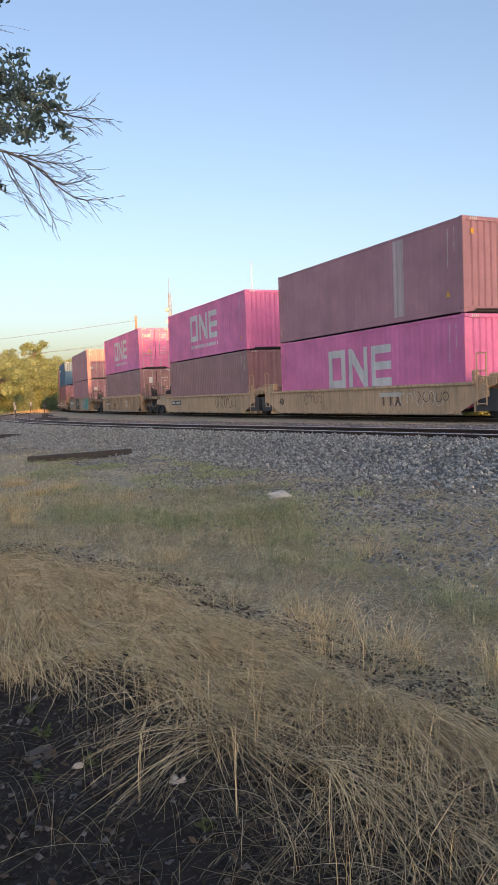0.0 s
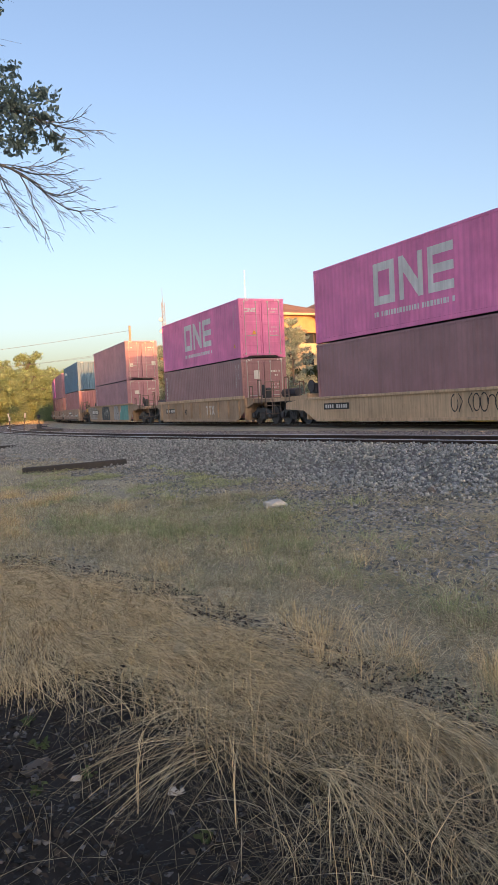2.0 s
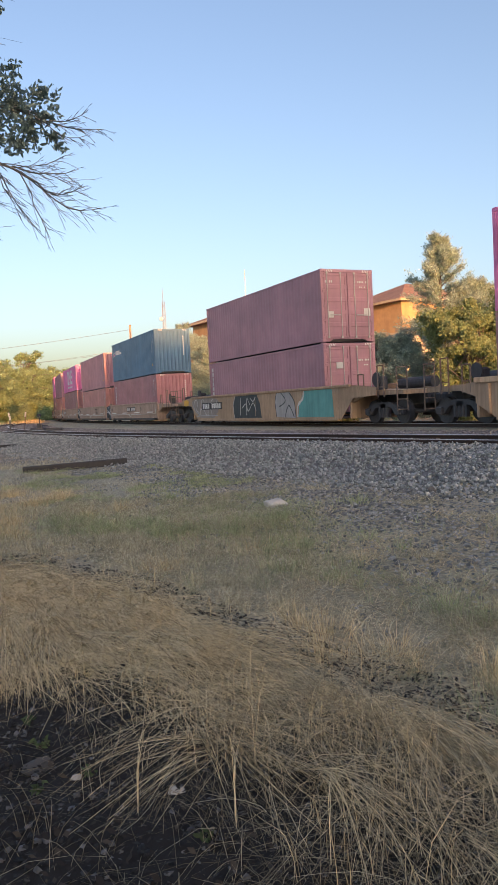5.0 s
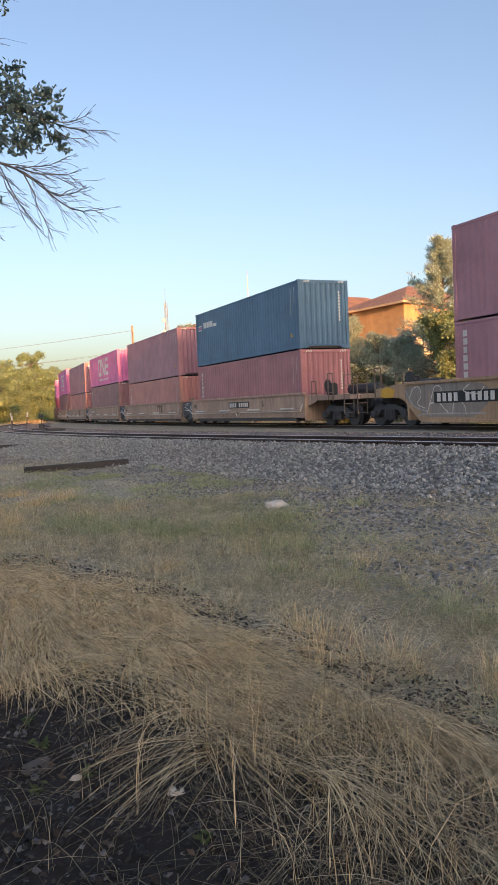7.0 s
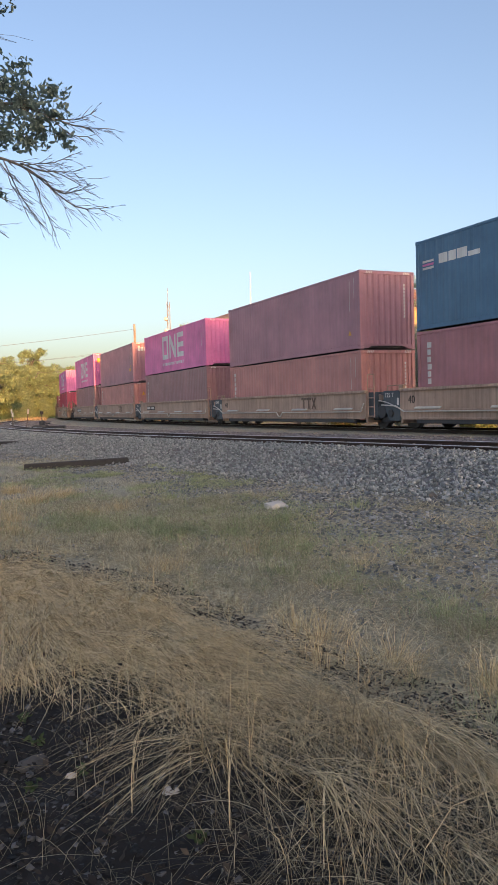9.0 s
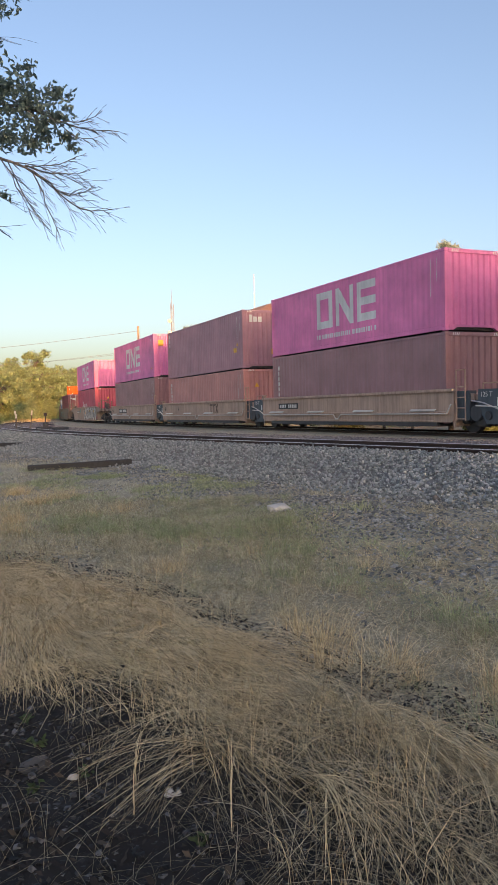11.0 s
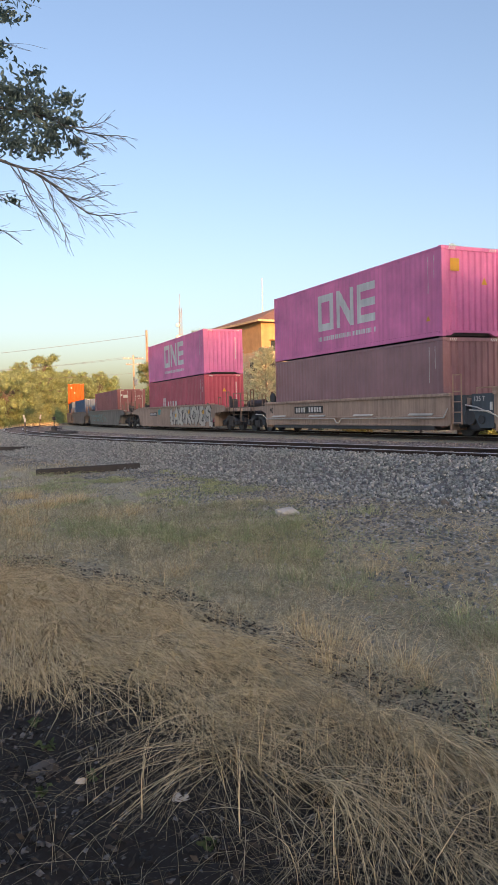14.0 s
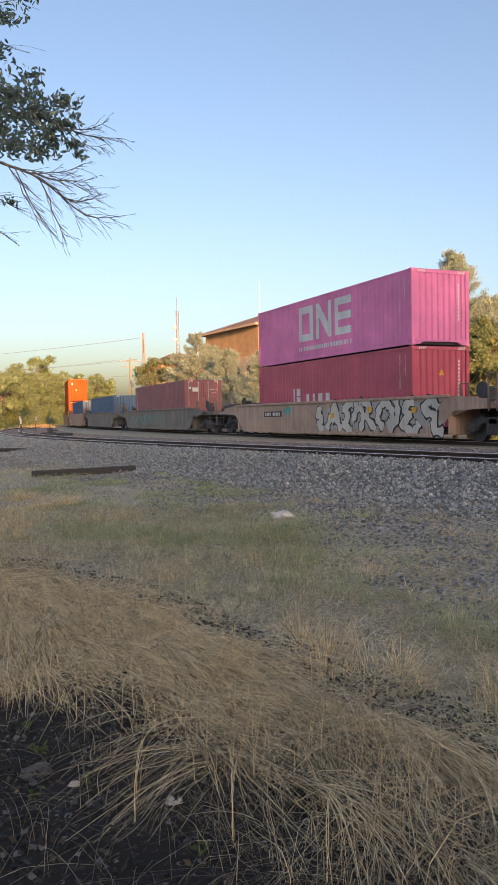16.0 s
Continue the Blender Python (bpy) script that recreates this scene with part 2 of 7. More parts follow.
# ---- mesh building ----
class Shape:
    """Collects vertices and faces of one mesh."""

    def __init__(self):
        self.v, self.f = [], []

    def add(self, vs, fs):
        n = len(self.v)
        self.v += [tuple(p) for p in vs]
        self.f += [tuple(i + n for i in q) for q in fs]
        return self

    def box(self, c, s, ch=0.0, turn=None):
        """A box round c with sides s; ch cuts its edges."""
        hx, hy, hz = (k / 2 for k in s)
        if ch <= 0:
            vs = [(x, y, z) for z in (-hz, hz) for x, y in ((-hx, -hy), (hx, -hy), (hx, hy), (-hx, hy))]
            fs = [(3, 2, 1, 0), (4, 5, 6, 7), (0, 1, 5, 4), (1, 2, 6, 5), (2, 3, 7, 6), (3, 0, 4, 7)]
        else:
            ch = min(ch, hx * 0.45, hy * 0.45, hz * 0.45)
            ring = [(-hx + ch, -hy), (hx - ch, -hy), (hx, -hy + ch), (hx, hy - ch), (hx - ch, hy), (-hx + ch, hy), (-hx, hy - ch), (-hx, -hy + ch)]
            inner = [(x * (1 - ch / hx), y * (1 - ch / hy)) for x, y in ring]
            vs = [(x, y, -hz) for x, y in inner] + [(x, y, -hz + ch) for x, y in ring] + [(x, y, hz - ch) for x, y in ring] + [(x, y, hz) for x, y in inner]
            fs = [tuple(range(7, -1, -1)), tuple(range(24, 32))]
            for k in range(3):
                fs += [(8 * k + i, 8 * k + (i + 1) % 8, 8 * k + 8 + (i + 1) % 8, 8 * k + 8 + i) for i in range(8)]
        if turn is not None:
            vs = [turn @ Vector(p) for p in vs]
        return self.add([(p[0] + c[0], p[1] + c[1], p[2] + c[2]) for p in vs], fs)

    def tube(self, p, q, r0, r1=None, n=8, cap=True):
        p, q, r1 = Vector(p), Vector(q), r0 if r1 is None else r1
        w = (q - p).normalized()
        a = w.orthogonal().normalized()
        b = w.cross(a)
        vs = [p + (a * math.cos(t) + b * math.sin(t)) * r0 for t in (2 * math.pi * i / n for i in range(n))]
        vs += [q + (a * math.cos(t) + b * math.sin(t)) * r1 for t in (2 * math.pi * i / n for i in range(n))]
        fs = [(i, (i + 1) % n, n + (i + 1) % n, n + i) for i in range(n)]
        if cap:
            fs += [tuple(range(n - 1, -1, -1)), tuple(range(n, 2 * n))]
        return self.add(vs, fs)

    def plate(self, outline, y0, y1):
        """An outline in x and z, from y0 to y1."""
        n = len(outline)
        vs = [(x, y0, z) for x, z in outline] + [(x, y1, z) for x, z in outline]
        fs = [tuple(range(n)), tuple(range(2 * n - 1, n - 1, -1))] + [(i, n + i, n + (i + 1) % n, (i + 1) % n) for i in range(n)]
        return self.add(vs, fs)

    def mesh(self, name, material, smooth=False):
        me = bpy.data.meshes.new(name)
        me.from_pydata(self.v, [], self.f)
        me.materials.append(material)
        if smooth:
            me.polygons.foreach_set("use_smooth", [True] * len(me.polygons))
        me.update()
        return me


def part(name, shape, material, parent=None, label="", at=None, smooth=False):
    """Links a shape (or a ready mesh) as one mesh object under a thing or a part."""
    me = shape if isinstance(shape, bpy.types.Mesh) else shape.mesh(name, material, smooth)
    ob = new(name, me)
    if parent is not None:
        ob.parent = parent
    if at is not None:
        ob.matrix_basis = at
    if label:
        tagged(ob, label)
    return ob


def quick(name, verts, faces_n, material):
    """A large mesh from arrays: verts (n, 3), and faces as an (m, k) array of indices."""
    me = bpy.data.meshes.new(name)
    m, k = faces_n.shape
    me.vertices.add(len(verts))
    me.vertices.foreach_set("co", np.asarray(verts, np.float32).ravel())
    me.loops.add(m * k)
    me.loops.foreach_set("vertex_index", faces_n.astype(np.int32).ravel())
    me.polygons.add(m)
    me.polygons.foreach_set("loop_start", np.arange(0, m * k, k, dtype=np.int32))
    me.polygons.foreach_set("loop_total", np.full(m, k, np.int32))
    me.update(calc_edges=True)
    me.validate()
    me.materials.append(material)
    return me


# ---- plan of the two tracks ----
RAIL = 0.63      # height of the railheads
TIE_TOP = RAIL - 0.185


def lay(x0, y0, heading, back, fore, step=0.25):
    """Walks a curve from (x0, y0): heading(s) in radians left of +y, s metres away from the start."""
    s = np.arange(-back, fore + step, step)
    a = heading(s)
    x, y = np.cumsum(-np.sin(a)) * step, np.cumsum(np.cos(a)) * step
    i = np.argmin(abs(s))
    return s, x - x[i] + x0, y - y[i] + y0, a


MAIN = lay(7.118, 25.349, lambda s: 0.44209 - 0.0011244 * s - np.where(s > 0, 7.909e-6 * s * s, 0), 230, 250)
SIDE_DEG = ((-80, 26), (-25, 29), (-8, 33.2), (0, 34.3), (6, 34.3), (14, 32.4), (28, 26.6), (46, 20), (60, 15), (80, 10), (100, 7.5), (140, 4))
SIDE = lay(2.22, 18.9, lambda s: np.radians(np.interp(s, [p[0] for p in SIDE_DEG], [p[1] for p in SIDE_DEG])), 70, 110)


def along(track, s, off=0.0):
    """Place on a track; off: metres towards the side away from the camera. Gives x, y and heading."""
    ss, x, y, a = track
    h = np.interp(s, ss, a)
    return np.interp(s, ss, x) + off * np.cos(h), np.interp(s, ss, y) + off * np.sin(h), h


def beside(track, px, py, every=4):
    """For arrays of points: metres from the track towards the camera's side (negative beyond it), and s."""
    ss, x, y, a = (k[::every] for k in track)
    d, at = np.empty(len(px)), np.empty(len(px))
    for i in range(0, len(px), 4000):
        qx, qy = px[i:i + 4000, None], py[i:i + 4000, None]
        j = np.argmin((qx - x) ** 2 + (qy - y) ** 2, axis=1)
        d[i:i + 4000] = -((px[i:i + 4000] - x[j]) * np.cos(a[j]) + (py[i:i + 4000] - y[j]) * np.sin(a[j]))
        at[i:i + 4000] = ss[j]
    return d, at


def smooth01(t):
    t = np.clip(t, 0, 1)
    return t * t * (3 - 2 * t)


def waves(x, y):
    return (np.sin(1.7 * x + 0.6 * y) + np.sin(0.9 * x - 1.3 * y + 2) + np.sin(2.9 * y + 1.1 * x + 4) * 0.6) / 2.6


def ground_z(px, py):
    """Height of the ground: flat by the camera, up the ballast to the tracks, gently down beyond."""
    px, py = np.asarray(px, float), np.asarray(py, float)
    d, _ = beside(SIDE, px, py)
    e, _ = beside(MAIN, px, py)
    bed = RAIL - 0.125
    rise = bed * (0.3 * smooth01((9.0 - d) / 5.5) + 0.7 * smooth01((3.9 - d) / 3.0))
    z = np.where(d > 0.9, rise, bed)
    z = np.where(e < -1.9, bed - (bed + 0.5) * smooth01((-e - 1.9) / 4.5), z)
    lump = waves(px, py) * 0.03 + waves(px * 3.1, py * 3.1) * 0.012
    return z + lump * smooth01((d - 1.0) / 2.5) + np.where(e < -3, waves(px * 0.2, py * 0.2) * 0.15, 0)


# ---- ground: one sheet to the horizon ----
def axis(lo, hi, fine_lo, fine_hi, step, grow=1.13):
    """Grid lines: even steps in the middle, ever wider ones outwards."""
    mid = list(np.arange(fine_lo, fine_hi + step / 2, step))
    k, out = step, []
    while mid[0] > lo:
        k *= grow
        mid.insert(0, max(lo, mid[0] - k))
    k = step
    while mid[-1] < hi:
        k *= grow
        mid.append(min(hi, mid[-1] + k))
    return np.array(mid)


gx, gy = axis(-1500, 1500, -16, 11, 0.3), axis(-800, 2500, 1.5, 46, 0.3, 1.1)
GX, GY = np.meshgrid(gx, gy)
verts = np.stack([GX.ravel(), GY.ravel(), ground_z(GX.ravel(), GY.ravel())], 1)
nx, ny = len(gx), len(gy)
idx = np.arange(nx * ny).reshape(ny, nx)
quads = np.stack([idx[:-1, :-1], idx[:-1, 1:], idx[1:, 1:], idx[1:, :-1]], -1).reshape(-1, 4)
ground = new("ground", quick("ground", verts, quads, M_SOIL))
ground.data.polygons.foreach_set("use_smooth", [True] * len(ground.data.polygons))
tagged(ground, "dry gritty soil with patches of worn turf", "ground", kind="structure")


# ---- the tracks ----
def sweep(track, off, profile, s0, s1, step, z, name, material, parent):
    """A rail: profile points (sideways, up) carried along the track."""
    s = np.arange(s0, s1 + step, step)
    n, k = len(s), len(profile)
    vs = np.empty((n, k, 3))
    for i, (w, h) in enumerate(profile):
        x, y, _ = along(track, s, off + w)
        vs[:, i] = np.stack([x, y, np.full(n, z + h)], 1)
    a = np.arange(n * k).reshape(n, k)
    b = np.roll(a, -1, 1)
    f = np.stack([a[:-1], b[:-1], b[1:], a[1:]], -1).reshape(-1, 4)
    return part(name, quick(name, vs.reshape(-1, 3), f, material), material, parent)


WEB = ((-0.07, -0.18), (0.07, -0.18), (0.07, -0.165), (0.012, -0.145), (0.012, -0.05), (0.034, -0.04), (0.034, -0.008),
       (-0.034, -0.008), (-0.034, -0.04), (-0.012, -0.05), (-0.012, -0.145), (-0.07, -0.165))
HEAD = ((-0.034, -0.008), (0.034, -0.008), (0.03, 0.0), (-0.03, 0.0))


def railway(name, track, centre, s0, s1, label):
    t = tagged(new(name), label, "railway track", kind="structure")
    for off in (centre - 0.7525, centre + 0.7525):
        rail = sweep(track, off, WEB, s0, s1, 0.5, RAIL, "rail", M_RAIL, t)
        sweep(track, off, HEAD, s0, s1, 0.5, RAIL, "railhead", M_POLISH, rail)
    tie = Shape().box((0, 0, -0.09), (2.6, 0.23, 0.18), 0.015).mesh("tie", M_TIE)
    for i, s in enumerate(np.arange(max(s0, -12), min(s1, 95), 0.53)):
        x, y, h = along(track, s, centre)
        part("tie", tie, None, t, at=pose(x, y, TIE_TOP + 0.004 * math.sin(i * 2.3), 0, 0, math.degrees(h) + 0.8 * math.sin(i * 1.7)))
    return t


side_track = railway("side_track", SIDE, 0.7525, -60, 105, "empty curving siding with polished rusty rails on dark ties")
main_track = railway("main_track", MAIN, 0.0, -110, 240, "curving main line with rusty rails on dark ties")

# ---- loose stones ----
rng = np.random.default_rng(7)


def pebbles(kinds=14, flat=0.8):
    """Base stones: broken six-sided blocks, each with its corners pulled out of shape."""
    v = np.array([(x, y, z) for z in (-1, 1) for x, y in ((-1, -1), (1, -1), (1, 1), (-1, 1))], float) * 0.62
    f = np.array([(3, 2, 1), (3, 1, 0), (4, 5, 6), (4, 6, 7), (0, 1, 5), (0, 5, 4), (1, 2, 6), (1, 6, 5), (2, 3, 7), (2, 7, 6), (3, 0, 4), (3, 4, 7)])
    return [(v * rng.uniform(0.5, 1.2, (8, 3))) * rng.uniform(0.75, 1.25, 3) * (1, 1, flat) for _ in range(kinds)], f


def stones(name, xs, ys, size, material, label, sink=0.25, z=None, category="gravel", flat=0.8):
    shapes, f = pebbles(flat=flat)
    n = len(xs)
    which = rng.integers(0, len(shapes), n)
    base = np.array(shapes)[which] * size[:, None, None] / 2
    a, b = rng.uniform(0, 6.28, n), rng.uniform(-0.9, 0.9, n)
    ca, sa, cb, sb = np.cos(a), np.sin(a), np.cos(b), np.sin(b)
    x, y, w = base[..., 0], base[..., 1], base[..., 2]
    x, w = x * cb[:, None] + w * sb[:, None], -x * sb[:, None] + w * cb[:, None]
    x, y = x * ca[:, None] - y * sa[:, None], x * sa[:, None] + y * ca[:, None]
    gz = ground_z(xs, ys) if z is None else z
    v = np.stack([x + xs[:, None], y + ys[:, None], w + (gz + size * (0.5 - sink) * 0.7)[:, None]], -1).reshape(-1, 3)
    fs = (f[None] + 8 * np.arange(n)[:, None, None]).reshape(-1, 3)
    return tagged(new(name, quick(name, v, fs, material)), label, category, kind="stuff")


def strip(track, s0, s1, d0, d1, n, power=1.0):
    """Points beside a track, denser where s is small."""
    s = s0 + (s1 - s0) * rng.uniform(0, 1, n) ** power
    d = rng.uniform(d0, d1, n)
    x, y, _ = along(track, s, -d)
    return x, y, d


def in_view(x, y, slack=1.5):
    """Keeps points within the cone that the camera ever looks at."""
    return (y > 1.0) & (x > -0.36 * y - slack) & (x < 0.36 * y + slack)


bs, bd = np.meshgrid(np.arange(-20, 80, 0.5), np.linspace(-4.6, 3.4, 40))
bx, by, _ = along(SIDE, bs.ravel(), -(bd.ravel() + np.where(bd.ravel() > 3, 0.35 * waves(bs.ravel() * 0.9, bd.ravel()), 0)))
be, _ = beside(MAIN, bx, by)
bz = np.where(be > -1.7, ground_z(bx, by) + 0.012, -0.6)
bi = np.arange(bs.size).reshape(bs.shape)
bed = new("ballast_bed", quick("ballast_bed", np.stack([bx, by, bz], 1), np.stack([bi[:-1, :-1], bi[:-1, 1:], bi[1:, 1:], bi[1:, :-1]], -1).reshape(-1, 4), M_BED))
tagged(bed, "dark fine grit under the track ballast", "ballast bed", kind="structure")
x, y, d = strip(SIDE, -14, 62, 0.1, 4.3, 74000, 1.4)
edge = 3.75 + 0.4 * waves(x * 0.8, y * 0.8)
ok = in_view(x, y) & ((d < edge) | (rng.uniform(0, 1, len(x)) < 0.25))
x, y = x[ok], y[ok]
stones("ballast_shoulder", x, y, 0.038 + 0.056 * rng.uniform(0, 1, len(x)) ** 1.5, M_STONE, "sloping shoulder of pale grey crushed ballast stones", 0.2, ground_z(x, y) + 0.06 * rng.uniform(0, 1, len(x)) ** 2)
x, y, d = strip(SIDE, -14, 75, -5.0, 0.05, 40000, 1.2)
e, _ = beside(MAIN, x, y)
ok = in_view(x, y) & (e > -1.6)
x, y = x[ok], y[ok]
stones("track_ballast", x, y, rng.uniform(0.04, 0.085, len(x)), M_BROWNSTONE, "rust-brown ballast between and under the rails", 0.3)

def swath_hi(x):
    return np.interp(x, (-3.2, -2.5, -0.9, 0, 0.8, 1.2, 2.0), (8.2, 7.7, 6.3, 4.75, 3.75, 3.2, 2.6))


def swath_lo(x):
    return np.interp(x, (-2, -1.3, -0.85, -0.5, -0.25, 0, 0.3, 0.6), (4.3, 4.15, 4.05, 3.7, 3.3, 2.95, 2.5, 2.1))


x, y, d = strip(SIDE, -12, 30, 3.4, 8.0, 90000)
ok = in_view(x, y, 0.3) & ((x > -2.0) | (d < 5.6)) & (rng.uniform(0, 1, len(x)) < np.interp(d, (3.4, 6.0, 8.0), (0.9, 0.9, 0.45)) * (0.35 + 0.65 * (waves(x * 0.9, y * 0.9 + 1) > -0.15)))
x, y = x[ok], y[ok]
stones("worn_gravel", x, y, 0.018 + 0.060 * rng.uniform(0, 1, len(x)) ** 2.2, M_GRIT, "dark grey gravel spread beside the ballast", 0.35, flat=0.5)
# gravel scattered over the worn ground and dark rubble by the camera's feet
x, y = rng.uniform(-6, 7, 60000), 1.5 + 17 * rng.uniform(0, 1, 60000) ** 0.8
d, _ = beside(SIDE, x, y)
path = waves(x * 0.55 + 1.0, y * 0.55) + 0.5 * waves(x * 2, y * 2)
ok = in_view(x, y, 0.3) & (d > 2.8) & ((path > -0.2) | (d < 5.0)) & (y > swath_hi(x) - 0.3) & (rng.uniform(0, 1, len(x)) < np.where(d < 6.5, 0.8, 0.6))
x, y = x[ok], y[ok]
stones("scattered_gravel", x, y, 0.010 + 0.04 * rng.uniform(0, 1, len(x)) ** 2, M_GRIT, "loose grey gravel over worn ground", 0.35, flat=0.5)
# dark stones, taken near black to hold the shade below the grass
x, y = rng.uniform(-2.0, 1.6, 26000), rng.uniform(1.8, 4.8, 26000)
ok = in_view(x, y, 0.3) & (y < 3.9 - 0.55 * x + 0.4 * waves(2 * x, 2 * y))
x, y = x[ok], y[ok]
stones("shade_dark_rubble", x, y, 0.008 + 0.04 * rng.uniform(0, 1, len(x)) ** 5, M_SHADESTONE, "dark broken stones, shade under the grass put in their colour", 0.1, category="rubble")


# dark sheet below the swath; its colour stands in for the shaded gaps
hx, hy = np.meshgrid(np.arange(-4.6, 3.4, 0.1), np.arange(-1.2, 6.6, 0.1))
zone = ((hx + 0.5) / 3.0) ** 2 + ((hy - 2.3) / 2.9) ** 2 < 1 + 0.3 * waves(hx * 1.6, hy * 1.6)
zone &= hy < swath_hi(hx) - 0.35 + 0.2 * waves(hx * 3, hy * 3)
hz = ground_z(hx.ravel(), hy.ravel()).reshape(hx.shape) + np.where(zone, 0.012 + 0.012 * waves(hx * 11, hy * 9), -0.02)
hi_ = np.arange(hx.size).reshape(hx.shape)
tagged(new("humus_shade", quick("humus_shade", np.stack([hx.ravel(), hy.ravel(), hz.ravel()], 1), np.stack([hi_[:-1, :-1], hi_[:-1, 1:], hi_[1:, 1:], hi_[1:, :-1]], -1).reshape(-1, 4), M_HUMUS_SHADE)), "near-black soil sheet, shaded gaps under the tall grass put in its colour", "soil", kind="structure")
# leaf and debris flakes; their near-black tone also paints shade into the gaps
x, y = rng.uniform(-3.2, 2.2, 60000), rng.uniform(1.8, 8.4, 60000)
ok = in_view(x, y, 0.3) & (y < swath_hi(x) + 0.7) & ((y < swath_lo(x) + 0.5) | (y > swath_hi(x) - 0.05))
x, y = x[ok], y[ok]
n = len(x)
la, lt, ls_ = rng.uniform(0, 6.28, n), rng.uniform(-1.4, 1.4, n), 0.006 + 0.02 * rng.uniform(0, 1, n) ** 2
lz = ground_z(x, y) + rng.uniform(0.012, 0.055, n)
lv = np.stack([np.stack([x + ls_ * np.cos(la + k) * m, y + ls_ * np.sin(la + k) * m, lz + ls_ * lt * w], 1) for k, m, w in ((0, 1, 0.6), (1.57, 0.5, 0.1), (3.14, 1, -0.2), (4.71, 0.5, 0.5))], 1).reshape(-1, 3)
tagged(new("leaf_litter", quick("leaf_litter", lv, np.arange(4 * n).reshape(-1, 4), M_LITTER)), "fallen leaves and debris, near-black for the shaded gaps among stones", "leaf litter", kind="stuff")


def rock(name, x, y, size, material, label, seed):
    r = np.random.default_rng(seed)
    bm = bmesh.new()
    bmesh.ops.create_icosphere(bm, subdivisions=2, radius=0.5)
    for v in bm.verts:
        v.co *= 0.8 + 0.35 * noise.noise(v.co * 2.3 + Vector((seed, 0, 0))) + r.uniform(-0.04, 0.04)
        v.co = Vector((v.co.x * size[0], v.co.y * size[1], max(v.co.z, -0.3) * size[2]))
    me = bpy.data.meshes.new(name)
    bm.to_mesh(me)
    bm.free()
    me.materials.append(material)
    ob = tagged(new(name, me), label, "rock")
    ob.matrix_basis = pose(x, y, float(ground_z([x], [y])[0]) + size[2] * 0.2, 0, 0, 20)
    return ob


M_DARKROCK = paint("dark_grey_rock", (0.09, 0.09, 0.09), 0.2, 0.9, 0.3)
M_PALEROCK = paint("pale_limestone", (0.60, 0.58, 0.55), 0.06, 0.9, 0.3)
rock("pale_rock", 0.35, 10.9, (0.42, 0.30, 0.20), M_PALEROCK, "pale flat limestone lump on the worn ground", 3)
rock("pale_rock", -0.79, 3.2, (0.07, 0.05, 0.06), M_PALEROCK, "small whitish stone among dry grass", 5)
rock("pale_rock", -0.36, 3.05, (0.09, 0.06, 0.07), M_PALEROCK, "small whitish stone among dry grass", 9)
rock("grey_rock", -0.98, 3.32, (0.16, 0.12, 0.10), M_DARKROCK, "grey broken stone under the grass", 11)
rock("brown_rock", 2.62, 11.2, (0.16, 0.12, 0.14), M_BARK, "dark brown lump beside the ballast", 13)

# a discarded wooden tie lies on the ballast's foot, a second one farther left
old_tie = tagged(new("discarded_tie", Shape().box((0, 0, 0.09), (2.62, 0.23, 0.18), 0.018).mesh("discarded_tie", M_TIE)), "weathered black wooden railway tie lying on gravel", "railway tie", group="discarded ties")
old_tie.matrix_basis = pose(-4.45, 20.0, float(ground_z([-4.45], [20.0])[0]) - 0.02, 0, -1.5, 13)
copy_thing(old_tie, pose(-10.55, 32.0, float(ground_z([-10.55], [32.0])[0]) + 0.03, 0, 1, 10))


# ---- grass ----
def blades(name, x, y, height, width, lean_dir, lean, material, label, bend=0.5, droop=0.35):
    """Thin tapering strips that arch over; lean_dir in radians, lean as sideways reach over height."""
    n = len(x)
    z0 = ground_z(x, y) - 0.01
    face = lean_dir + np.pi / 2 + rng.uniform(-0.9, 0.9, n)
    vx, vy = np.cos(face), np.sin(face)
    dx, dy = np.cos(lean_dir), np.sin(lean_dir)
    out = np.empty((n, 7, 3))
    for i, t in enumerate((0.0, 0.4, 0.75, 1.0)):
        reach = height * lean * (t * (1 - bend) + t * t * bend)
        up = height * t * (1 - droop * np.minimum(lean, 1.2) * t)
        w = width * (1 - 0.75 * t) / 2
        px, py, pz = x + dx * reach, y + dy * reach, z0 + up
        if i < 3:
            out[:, 2 * i] = np.stack([px - vx * w, py - vy * w, pz], 1)
            out[:, 2 * i + 1] = np.stack([px + vx * w, py + vy * w, pz], 1)
        else:
            out[:, 6] = np.stack([px, py, pz], 1)
    base = 7 * np.arange(n)[:, None]
    tris = np.array([(0, 1, 3), (0, 3, 2), (2, 3, 5), (2, 5, 4), (4, 5, 6)])
    fs = (base[:, :, None] + tris[None]).reshape(-1, 3)
    return tagged(new(name, quick(name, out.reshape(-1, 3), fs, material)), label, "grass", kind="stuff")


def clumped(n, x0, x1, y0, y1, per=9, spread=0.07):
    """Points in tufts, not evenly strewn."""
    m = n // per
    cx, cy = rng.uniform(x0, x1, m), rng.uniform(y0, y1, m)
    return np.repeat(cx, per) + rng.normal(0, spread, m * per), np.repeat(cy, per) + rng.normal(0, spread, m * per)


